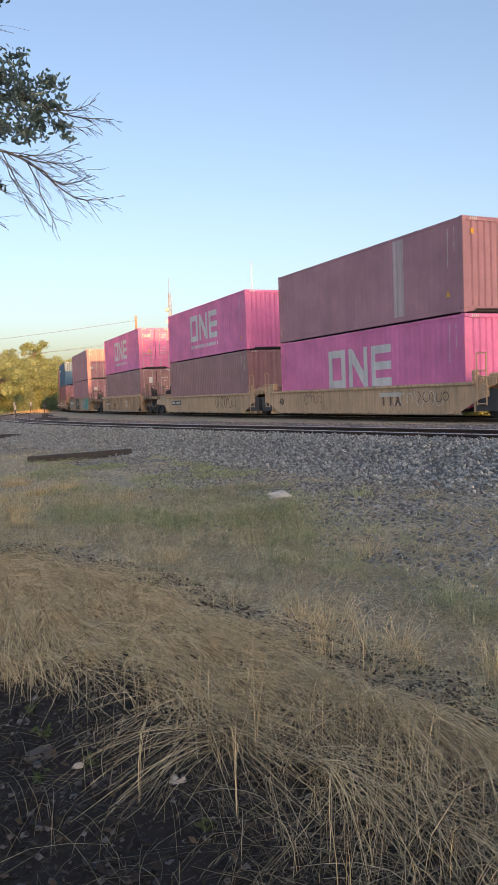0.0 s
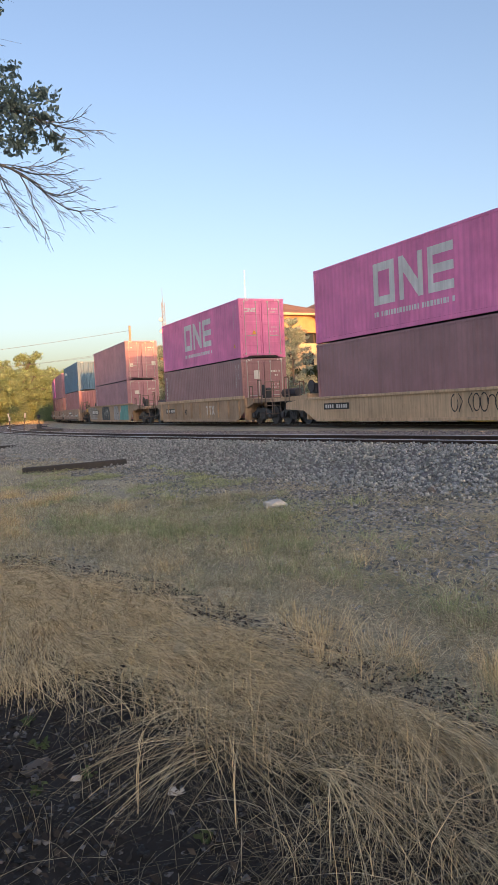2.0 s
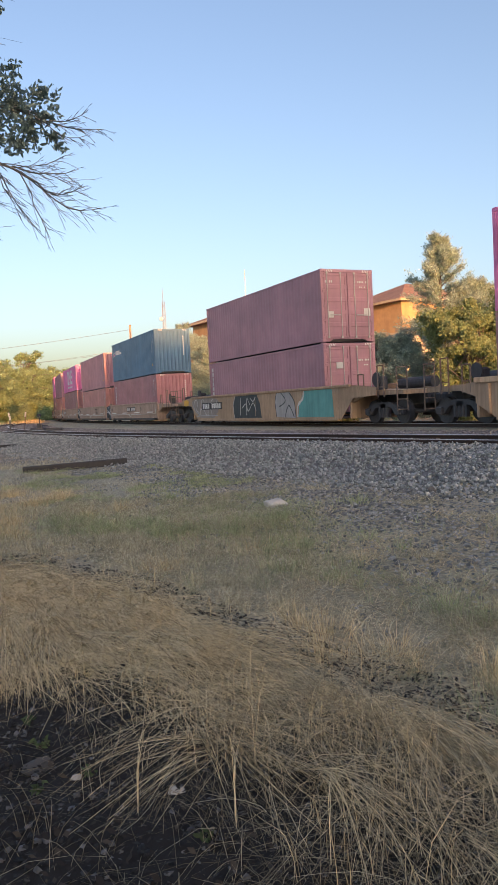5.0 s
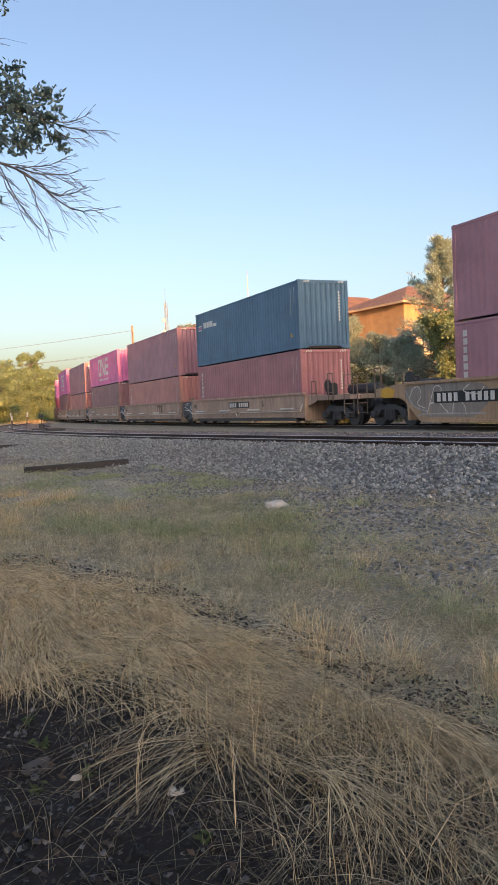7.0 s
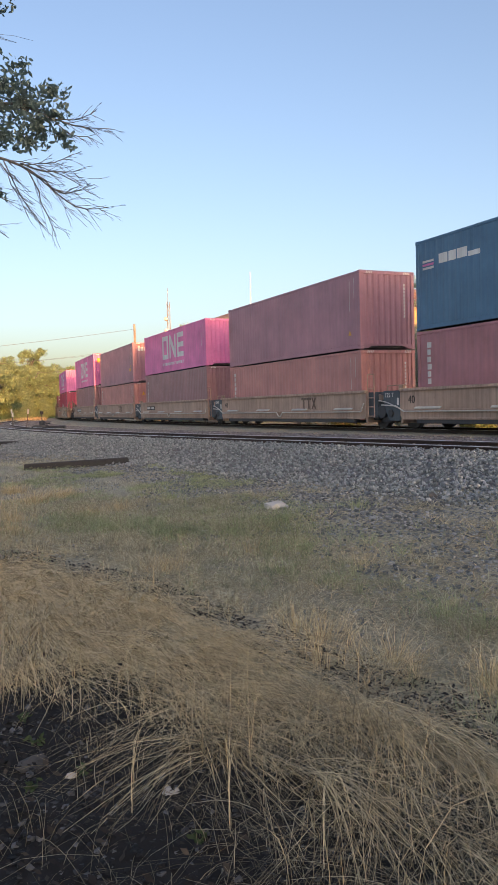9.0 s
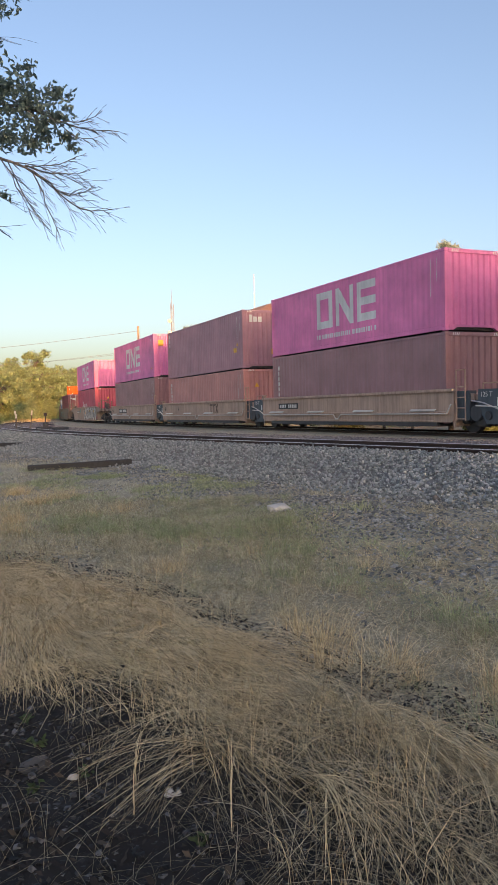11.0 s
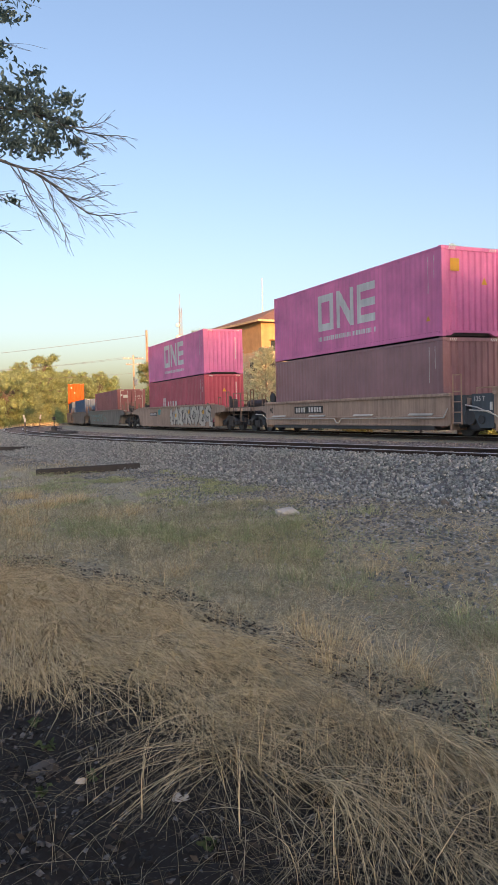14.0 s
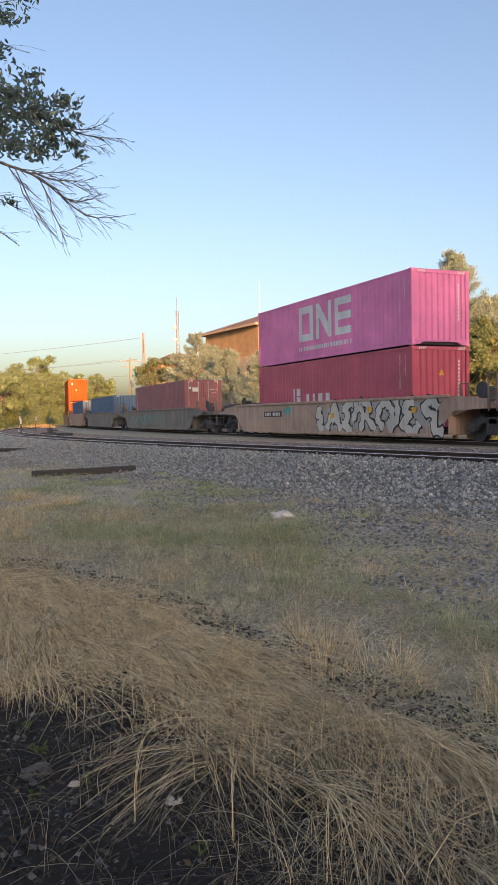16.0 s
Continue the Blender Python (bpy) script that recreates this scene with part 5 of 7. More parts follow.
end_marks(C_lo, 6.1, [(-0.42, 2.1, 0.3, 0.42), (0.6, 2.25, 0.5, 0.12), (0.6, 2.05, 0.26, 0.1), (0.6, 1.6, 0.42, 0.06), (0.6, 1.45, 0.42, 0.06), (0.6, 1.3, 0.42, 0.06), (-0.9, 0.75, 0.3, 0.1)])
end_triangle(C_lo, 6.1, -0.35, 0.85)
std_marks(C_lo, HC, tri=False)
load(34.12, C_lo, HC, C_up)
D_up = container("plain maroon container with closed doors leading", M_MAROON, HC, doors_front=True)
end_marks(D_up, 6.1, [(-0.85, HC - 0.5, 0.35, 0.12), (0.62, HC - 0.5, 0.6, 0.1), (0.7, HC - 0.7, 0.3, 0.07), (-0.8, 1.1, 0.25, 0.25), (0.9, 1.2, 0.3, 0.3)])
D_lo = container("maroon container with upright white lettering", M_MAROON, HC, doors_front=True)
upright_marks(D_lo, -5.75, 1.15, 1.5, 6, 0.22)
end_marks(D_lo, 6.1, [(-0.5, 2.0, 0.3, 0.25), (0.6, 2.2, 0.6, 0.1), (0.7, 2.0, 0.3, 0.08)])
load(55.8, D_lo, HC, D_up)
E_up = container("slate blue container with a white sign and striped flag", M_BLUE, HC)
for k in range(3):
    mark(E_up, "flag_stripe", pressed(-5.75, -5.2, HC - 0.75 - 0.11 * k, lambda v, q=HC - 0.68 - 0.11 * k: q + 0.0, 0.005), (M_WHITE, M_PINK, M_WHITE)[k], "painted flag stripe")
for x0, x1 in ((-4.95, -4.55), (-4.5, -4.15), (-4.1, -3.65)):
    mark(E_up, "logo_bar", pressed(x0, x1, HC - 0.88, HC - 0.58, 0.005), M_LOGO, "pale sign bar")
mark(E_up, "lettering_bar", pressed(-3.6, -3.1, HC - 0.9, HC - 0.75, 0.005), M_LOGO, "small pale lettering bar")
std_marks(E_up, HC)
blank_front_marks(E_up, HC)
E_lo = container("dull plum-red container with upright white lettering", M_PLUM, HC)
upright_marks(E_lo, -5.6, 1.15, 1.4, 6, 0.22)
std_marks(E_lo, HC, tri=False)
blank_front_marks(E_lo, HC)
load(77.7, E_lo, HC, E_up)
F_up = container("plain weathered maroon steel container", M_MAROON, HC)
std_marks(F_up, HC)
blank_front_marks(F_up, HC)
F_lo = container("red oxide container with upright white lettering", M_RUST, STD)
upright_marks(F_lo, -5.6, 0.95, 1.35, 6, 0.2)
std_marks(F_lo, STD, tri=False)
blank_front_marks(F_lo, STD)
load(93.2, F_lo, STD, F_up)
G_up = container("magenta container with a pale sign", M_PINK, STD)
big_logo(G_up, -2.0, 0.82, 4.25, 1.45)
std_marks(G_up, STD, tri=False)
G_lo = container("dark brown container in the car's well", M_DARK, HC)
upright_marks(G_lo, -5.6, 1.1, 1.4, 6, 0.16)
load(108.7, G_lo, HC, G_up)
H_up = container("dark maroon container with white lettering on its end", M_MAROON, HC)
upright_marks(H_up, -5.75, 1.9, 0.85, 3, 0.24)
end_marks(H_up, 6.096, [(-0.75, HC - 0.42, 0.16, 0.36), (-0.52, HC - 0.46, 0.2, 0.26), (-0.26, HC - 0.46, 0.2, 0.26)])
end_marks(H_up, 6.096, [(0.55, 0.85, 0.4, 0.26)], M_CAUTION, "yellow sticker")
mark(H_up, "sticker", pressed(4.85, 5.3, 0.85, 1.07, 0.006), M_CAUTION, "yellow sticker")
triangle(H_up, 5.35, 1.16, 0.2)
std_marks(H_up, HC, tri=False)
blank_front_marks(H_up, HC)
H_lo = container("red oxide container with upright white lettering", M_RUST, STD)
upright_marks(H_lo, -5.6, 0.95, 1.35, 6, 0.2)
std_marks(H_lo, STD)
end_triangle(H_lo, 6.096, -0.5, 1.7)
load(124.2, H_lo, STD, H_up)
I_up = container("magenta container with a pale sign and yellow sticker", M_PINK, HC)
big_logo(I_up, -2.0, 0.96, 4.25, 1.45)
end_marks(I_up, 6.096, [(-0.7, HC - 0.6, 0.35, 0.4)], M_CAUTION, "yellow sticker")
end_triangle(I_up, 6.096, 0.5, 1.7)
std_marks(I_up, HC)
I_lo = container("dark brown container in the car's well", M_DARK, HC)
std_marks(I_lo, HC, tri=False)
load(139.6, I_lo, HC, I_up)
J_up = container("magenta container with a pale sign", M_PINK, STD)
big_logo(J_up, -2.0, 0.82, 4.25, 1.45)
std_marks(J_up, STD, tri=False)
blank_front_marks(J_up, STD)
J_lo = container("crimson container with white painted lettering", M_RED, HC)
for x0, x1, z0, z1 in ((-2.6, -2.45, 1.05, 1.75), (-2.3, -1.95, 1.45, 1.75), (-2.3, -1.95, 1.05, 1.4), (-1.4, -1.2, 1.0, 1.5), (-0.85, -0.7, 1.0, 1.5), (-0.4, -0.05, 1.0, 1.5), (0.2, 0.55, 1.0, 1.5)):
    mark(J_lo, "lettering_bar", pressed(x0, x1, z0, z1, 0.005), M_LOGO, "white lettering bar")
std_marks(J_lo, HC, tri=False)
blank_front_marks(J_lo, HC)
end_triangle(J_lo, 6.096, 0.0, 1.9)
load(161.4, J_lo, HC, J_up)
K_lo = container("single maroon container with closed doors leading", M_OXBLOOD, HC, doors_front=True)
end_marks(K_lo, 6.1, [(-0.5, 2.3, 0.4, 0.25), (-0.85, 2.4, 0.14, 0.14), (0.6, 2.3, 0.6, 0.1), (0.7, 2.1, 0.3, 0.08)])
upright_marks(K_lo, -5.75, 1.15, 1.4, 6, 0.2)
load(184.8, K_lo, HC)
L_lo = container("navy blue container low in the well", M_NAVY, STD)
load(205.3, L_lo, STD)
M_lo = container("navy blue container low in the well", M_NAVY, STD)
load(224.0, M_lo, STD)
N_lo = container("orange container in the car's well", M_ORANGE, HC)
N_up = container("orange container stacked on another", M_ORANGE, HC)
end_marks(N_up, 6.096, [(-0.7, HC - 0.6, 0.2, 0.3), (-0.2, 1.5, 0.15, 0.2)])
load(243.0, N_lo, HC, N_up)

CARS = (
    (-1.2, "ochre articulated well car, sprayed with scrawls", M_YELLOW, "low", 7.85, 7.85, 6.75, 6.75, 7.85, 7.85, None),
    (14.6, "ochre articulated well car, sprayed with scrawls", M_YELLOW, "low", 7.85, 9.9, 6.75, 6.75, None, 8.6, None),
    (34.12, "tan ribbed well car with an ochre top chord", M_TAN, "rib", 9.2, 9.2, 6.75, 6.75, 7.9, 7.9, M_YELLOW),
    (55.8, "ochre-brown well car with large spray paintings", M_RUSTY, "plate", 11.3, 11.3, 8.3, 8.3, 9.8, 9.8, None),
    (77.7, "brown articulated well car with bright ledges", M_BROWN, "pack", 9.9, 7.75, 6.75, 6.75, 8.6, 7.75, None),
    (93.2, "brown articulated well car with bright ledges", M_BROWN, "pack", 7.75, 7.75, 6.75, 6.75, None, 7.75, None),
    (108.7, "brown articulated well car with bright ledges", M_BROWN, "pack", 7.75, 7.75, 6.75, 6.75, None, 7.75, None),
    (124.2, "brown articulated well car with bright ledges", M_BROWN, "pack", 7.75, 7.75, 6.75, 6.75, None, 7.75, None),
    (139.6, "brown articulated well car with bright ledges", M_BROWN, "pack", 7.75, 9.9, 6.75, 6.75, None, 8.6, None),
    (161.4, "brown well car with big white spray lettering", M_BROWN, "plate", 11.3, 11.3, 8.3, 8.3, 9.8, 9.8, None),
    (184.8, "grey well car with faded spray paint", M_GREY, "plate", 11.3, 10.2, 8.3, 8.3, 9.8, 9.0, None),
    (205.3, "grey well car with faded spray paint", M_GREY, "plate", 9.8, 9.2, 7.2, 7.2, 8.6, 8.2, None),
    (224.0, "plain rust-brown steel well car", M_BROWN, "plate", 9.0, 9.5, 7.2, 7.2, 8.0, 8.2, None),
    (243.0, "plain rust-brown steel well car", M_BROWN, "plate", 9.2, 9.2, 7.2, 7.2, 8.0, 8.0, None),
)
cars = []
for u, label, m, kind, fr, re, sf, sr, tf, tr, acc in CARS:
    car = well_car(label, m, kind, fr, re, sf, sr, tf, tr, acc)
    cars.append(car)
    train.append((car, u + CL / 2, 0.0))
A_car, B_car, C_car, D_car, E_car, F_car, G_car, H_car, I_car, J_car, K_car, L_car, M_car, N_car = cars
for car, x in ((B_car, -5.2), (E_car, -1.2), (G_car, -5.0), (I_car, -3.7), (J_car, -5.0)):
    wide = 2.3 if car in (E_car, I_car) else 1.6
    car_bars(car, x, 0.72 if car is B_car else 0.98, wide, 0.14 * wide / 1.6, 10, M_BLACK)
car_bars(C_car, -5.2, 0.78, 1.6, 0.16, 10, M_BLACK)
car_bars(D_car, -6.75, 0.93, 2.6, 0.26, 10, M_BLACK)
def stencil(c, x, z, h, m, y=-SILL_Y - 0.022):
    """The builder's sign as plain shapes: two posts under bars and a cross."""
    t, w = h * 0.2, h * 0.8
    for i in (0, 1):
        q = x + i * w * 1.15
        mark(c, "logo_bar", Shape().box((q + w / 2, y, z + h - t / 2), (w, 0.012, t)), m, "faded painted sign bar")
        mark(c, "logo_bar", Shape().box((q + w / 2, y, z + (h - t) / 2), (t, 0.012, h - t - 0.004)), m, "faded painted sign bar")
    q = x + 2.3 * w
    for k in (0, 1):
        a, b = (q, q + w - t) if k else (q + w - t, q)
        mark(c, "logo_bar", Shape().plate([(a, z), (a + t, z), (b + t, z + h), (b, z + h)], y - 0.006 - 0.002 * k, y + 0.006), m, "faded painted slanting sign bar")


for car in (A_car, F_car, H_car):
    stencil(car, 1.9, 0.42 if car is A_car else 0.74, 0.46, M_FADED)
part("worn_patch", Shape().box((2.5, -SILL_Y - 0.03, 0.80), (1.25, 0.012, 0.15)), M_LEDGE, A_car, "pale worn patch over faded letters")
stencil(C_car, 1.6, 0.52, 0.46, M_LEDGE)
words(A_car, "40", -5.9, 0.5, 0.42, M_BLACK)
words(C_car, "40", -1.9, 0.55, 0.42, M_BLACK)
for car in (E_car, F_car, H_car, I_car):
    words(car, "40", -6.3, 0.88, 0.36, M_BLACK)
words(E_car, "B", 2.6, 0.86, 0.36, M_BLACK)
words(H_car, "E", -3.6, 0.86, 0.32, M_BLACK)
spray(B_car, scribble(3, 2.2, 0.38, 2.9, 0.6, 9), M_BLACK, 0.05)
spray(A_car, scribble(5, -3.6, 0.5, 1.4, 0.4, 5) + scribble(6, 4.0, 0.5, 1.6, 0.4, 5), M_BLACK, 0.03)
spray(A_car, scribble(8, 2.3, 0.36, 3.0, 0.55, 8), M_WHITE, 0.035)
def patch(c, outline, material, y=-SILL_Y - 0.016, label="spray-painted patch"):
    part("spray_patch", Shape().plate(outline, y - 0.003, y + 0.003), material, c, label)


patch(D_car, [(-8.35, 1.0), (-8.2, 0.85), (-7.2, 0.32), (-5.1, 0.30), (-4.6, 0.62), (-4.2, 1.0), (-4.7, 1.3), (-5.6, 1.36), (-7.6, 1.36), (-8.3, 1.28)], M_DULL, label="worn silver spray-painted patch")
patch(D_car, [(-9.7, 1.02), (-9.4, 0.98), (-9.0, 1.0), (-8.9, 1.26), (-9.3, 1.34), (-9.65, 1.28)], M_CAUTION, -SILL_Y - 0.015)
spray(D_car, [[(-8.1, 0.95), (-7.9, 1.25), (-7.6, 1.28), (-7.5, 1.0), (-7.7, 0.75), (-7.3, 0.6)], [(-7.2, 0.45), (-7.0, 0.9), (-6.8, 1.28), (-6.5, 1.2), (-6.6, 0.8), (-6.2, 0.45)], [(-7.1, 0.75), (-6.4, 0.8)], [(-6.0, 0.4), (-5.9, 0.8), (-5.5, 0.7), (-5.4, 0.38)], [(-5.2, 1.3), (-5.5, 1.1), (-4.9, 1.0), (-4.6, 1.2)]], M_LEDGE, 0.045)
spray(D_car, [[(-7.7, 0.34), (-7.2, 0.42), (-4.6, 0.42)], [(-8.3, 1.2), (-7.9, 0.7), (-7.2, 0.5)]], M_SILVER, 0.06)
patch(D_car, [(-2.45, 0.28), (-2.55, 0.9), (-2.30, 1.34), (0.20, 1.36), (0.50, 0.95), (0.65, 0.28)], M_INK)
spray(D_car, [[(-2.45, 0.28), (-2.55, 0.9), (-2.30, 1.34)], [(-1.70, 0.4), (-1.65, 1.25)], [(-1.00, 0.4), (-0.90, 1.2), (-0.60, 0.9)], [(-1.50, 0.75), (-1.00, 0.95), (-0.80, 0.6), (-0.20, 0.98), (0.10, 0.6)], [(-0.50, 1.2), (-0.20, 1.05), (0.05, 1.25)]], M_LEDGE, 0.06)
patch(D_car, [(2.20, 0.3), (2.10, 0.95), (2.25, 1.36), (3.50, 1.36), (3.90, 0.95), (4.00, 0.26)], M_SILVER)
spray(D_car, [[(2.20, 0.3), (2.10, 0.95), (2.25, 1.36)], [(2.70, 1.34), (3.10, 1.0), (2.50, 0.75)], [(3.00, 0.3), (3.40, 0.8), (3.85, 0.3)], [(3.45, 1.34), (3.90, 0.95), (4.00, 0.26)]], M_INK, 0.07)
patch(D_car, [(4.20, 0.28), (4.30, 0.8), (4.80, 1.36), (7.00, 1.36), (7.10, 0.28)], M_TEAL)
spray(D_car, [[(4.15, 0.28), (4.20, 0.75), (4.65, 1.05), (4.75, 1.36)]], M_LEDGE, 0.14)
GLYPHS = (((0.0, 0.05), (0.3, 0.6), (0.5, 1.0), (0.62, 0.45), (0.85, 0.0)), ((0.3, 0.4), (0.75, 0.62)),
          ((1.55, 1.0), (1.05, 0.85), (1.3, 0.5), (1.0, 0.2), (1.5, 0.0)), ((1.5, 0.35), (1.75, 0.75), (1.7, 1.05)),
          ((1.95, 0.0), (2.1, 0.55), (1.95, 0.98), (2.45, 0.9), (2.3, 0.5), (2.75, 0.05)),
          ((3.15, 0.1), (2.85, 0.45), (3.1, 0.95), (3.5, 0.8), (3.55, 0.4), (3.3, 0.2)), ((3.4, 0.0), (3.8, 0.5), (3.75, 1.05)),
          ((4.55, 1.0), (4.1, 0.8), (4.35, 0.5), (4.0, 0.25), (4.5, 0.0), (4.75, 0.3)),
          ((5.55, 0.75), (5.25, 1.0), (4.95, 0.7), (5.4, 0.5), (5.35, 0.1), (5.75, 0.0)), ((-0.35, 0.9), (-0.6, 0.6), (-0.3, 0.45), (-0.55, 0.2), (-0.2, 0.02)))
tag = [[(0.75 + 1.27 * x, 0.30 + 1.02 * z) for x, z in g] for g in GLYPHS]
patch(J_car, [(-0.1, 0.3), (0.15, 1.0), (1.4, 1.28), (3.4, 1.33), (5.8, 1.36), (7.3, 1.2), (8.1, 0.5)], M_SILVER)
spray(J_car, tag, M_BLACK, 0.56)
spray(J_car, tag, M_LEDGE, 0.38, -SILL_Y - 0.036)
for k, (bx0, bz0) in enumerate(((1.05, 0.75), (3.75, 0.95), (6.4, 0.9))):
    patch(J_car, [(bx0, bz0), (bx0 + 0.28, bz0 + 0.04), (bx0 + 0.3, bz0 + 0.24), (bx0 + 0.04, bz0 + 0.2)], M_CAUTION, -SILL_Y - 0.052, "yellow spray-painted fleck")
patch(J_car, [(-3.0, 0.95), (-2.5, 0.92), (-2.35, 1.25), (-2.7, 1.32), (-3.05, 1.22)], M_TEAL, label="pale blue spray-painted blot")
spray(K_car, scribble(31, -7.2, 0.4, 9.0, 0.75, 12), M_TEAL, 0.1)


# ---- trees ----
def leaves(points, size, seed, stretch=1.0, aim=None, droop=0.0, slim=0.28):
    """Small pointed leaves round the points: a diamond each. aim: rows of directions to lie along."""
    r = np.random.default_rng(seed)
    n = len(points)
    a = r.normal(0, 1, (n, 3)) if aim is None else aim + r.normal(0, 0.35, (n, 3))
    a[:, 2] -= droop
    a /= np.linalg.norm(a, axis=1)[:, None] + 1e-9
    b = np.cross(a, r.normal(0, 1, (n, 3)))
    b /= np.linalg.norm(b, axis=1)[:, None] + 1e-9
    s = (size * r.uniform(0.6, 1.3, n))[:, None]
    v = np.stack([points - a * s * 0.5 * stretch, points + b * s * slim, points + a * s * 0.5 * stretch, points - b * s * slim], 1)
    return v.reshape(-1, 3), np.arange(4 * n).reshape(-1, 4)


def ovals(points, size, seed):
    """Oval leaves, six corners each, slightly cupped."""
    r = np.random.default_rng(seed)
    n = len(points)
    a = r.normal(0, 1, (n, 3))
    a /= np.linalg.norm(a, axis=1)[:, None]
    b = np.cross(a, r.normal(0, 1, (n, 3)))
    b /= np.linalg.norm(b, axis=1)[:, None]
    c = np.cross(a, b)
    s = (size * r.uniform(0.65, 1.25, n))[:, None]
    v = np.stack([points + s * (a * p + b * q + c * w) for p, q, w in ((0.6, 0, 0.08), (0.22, 0.2, 0), (-0.22, 0.2, 0), (-0.55, 0, 0.05), (-0.22, -0.2, 0), (0.22, -0.2, 0))], 1)
    return v.reshape(-1, 3), np.arange(6 * n).reshape(-1, 6)


def lump_points(c, rad, n, seed, hollow=0.6):
    r = np.random.default_rng(seed)
    d = r.normal(0, 1, (n, 3))
    d /= np.linalg.norm(d, axis=1)[:, None]
    return np.asarray(c) + d * (hollow + (1 - hollow) * r.uniform(0, 1, (n, 1))) * np.asarray(rad)


def broadleaf(x, y, h, r, label, material=None, seed=1, leaf=0.3, count=5000, low=0.22, solid=0.0, clumps=26, z0=None):
    """A tapered trunk with limbs, and a crown of leafy clumps with gaps between."""
    rr = random.Random(seed)
    material = material or M_LEAF2
    z0 = float(ground_z([x], [y])[0]) - 0.05 if z0 is None else z0
    t = tagged(new("tree"), label, "tree")
    t.matrix_basis = pose(x, y, z0)
    wood = Shape()
    pts, p = [], Vector((0, 0, 0))
    for i in range(6):
        q = p + Vector((rr.uniform(-0.04, 0.04) * h, rr.uniform(-0.04, 0.04) * h, h * 0.11))
        wood.tube(p, q, h * 0.026 * (1 - i * 0.13), h * 0.026 * (1 - (i + 1) * 0.13), 8, False)
        p = q
        pts.append(p)
    centres = []
    for i in range(clumps):
        u, w = rr.uniform(0, 6.28), rr.uniform(low, 0.95)
        wide = r * math.sin(math.pi * min(1, 0.18 + 0.82 * (1 - w) ** 0.75)) ** 0.6
        k = wide * rr.uniform(0.35, 0.95)
        c = Vector((k * math.cos(u), k * math.sin(u), h * w))
        centres.append((c, r * rr.uniform(0.16, 0.42) * (26 / clumps) ** 0.25))
        if i % 2 == 0:
            a = pts[min(5, 1 + i % 5)]
            m = (a + c) / 2 + Vector((0, 0, 0.04 * h))
            wood.tube(a, m, h * 0.008, h * 0.006, 5, False)
            wood.tube(m, c, h * 0.006, h * 0.003, 5, False)
    part("trunk", wood, M_BARK, t)
    per = count // clumps
    P = np.concatenate([lump_points(c, (k, k, k * 0.72), per, seed * 50 + i, 0.5) for i, (c, k) in enumerate(centres)])
    v, f = leaves(P, leaf, seed)
    part("crown", quick("crown", v, f, material), None, t)
    # solid cores close the clumps; in the unseen trees they stop the sun
    if solid:
        core = Shape()
        for c, k in centres:
            bm = bmesh.new()
            bmesh.ops.create_icosphere(bm, subdivisions=1, radius=k * solid)
            core.add([q.co + c for q in bm.verts], [tuple(w.index for w in q.verts) for q in bm.faces])
            bm.free()
        part("inner_foliage", core, material, t)
    return t


def conifer(x, y, h, r, label, seed=1, count=6500, leaf=0.42, ragged=0.5, material=None):
    """A pine: straight trunk, uneven drooping tiers of branches with tufts of needles towards their ends."""
    rr = random.Random(seed)
    g = np.random.default_rng(seed)
    z0 = float(ground_z([x], [y])[0]) - 0.05
    t = tagged(new("conifer"), label, "tree")
    t.matrix_basis = pose(x, y, z0)
    wood = Shape().tube((0, 0, 0), (0, 0, h * 0.98), h * 0.016, h * 0.002, 8, False)
    P, A = [], []
    tiers = int(h * 1.5)
    boughs = [(0.08 + 0.9 * (k + rr.uniform(-0.3, 0.3)) / tiers, k * 1.1 + b * 6.283 / 5 + rr.uniform(-0.35, 0.35)) for k in range(tiers) for b in range(6)]
    per = count * 3 // 2 // len(boughs)
    for w, u in boughs:
        reach = r * (1.0 - w) ** 0.85 * rr.uniform(1 - ragged, 1.2) + 0.08
        d = Vector((math.cos(u), math.sin(u), 0.12 + 0.5 * w + rr.uniform(-0.12, 0.12)))
        a, b = Vector((0, 0, h * w)), Vector((0, 0, h * w)) + d * reach
        wood.tube(a, b, h * 0.0035, h * 0.001, 4, False)
        # side shoots, each a brush of needles
        shoots = 7
        for q in range(shoots):
            s0 = 0.3 + 0.7 * (q + rr.random()) / shoots
            base = a.lerp(b, min(1.0, s0))
            dirn = (d.normalized() + Vector((rr.uniform(-0.8, 0.8), rr.uniform(-0.8, 0.8), rr.uniform(0.0, 0.6)))).normalized()
            L = reach * 0.26 + 0.06
            m = max(3, per // shoots)
            k = g.uniform(0, 1, (m, 1))
            P.append(np.array(base) + np.array(dirn) * L * k + g.normal(0, 0.04 + 0.02 * r, (m, 3)))
            A.append(np.tile(np.array(dirn) * 1.2, (m, 1)) + g.normal(0, 0.45, (m, 3)))
    part("trunk", wood, M_BARK, t)
    v, f = leaves(np.concatenate(P), leaf, seed, 1.7, np.concatenate(A), slim=0.15)
    part("crown", quick("crown", v, f, material or M_NEEDLE), None, t)
    return t


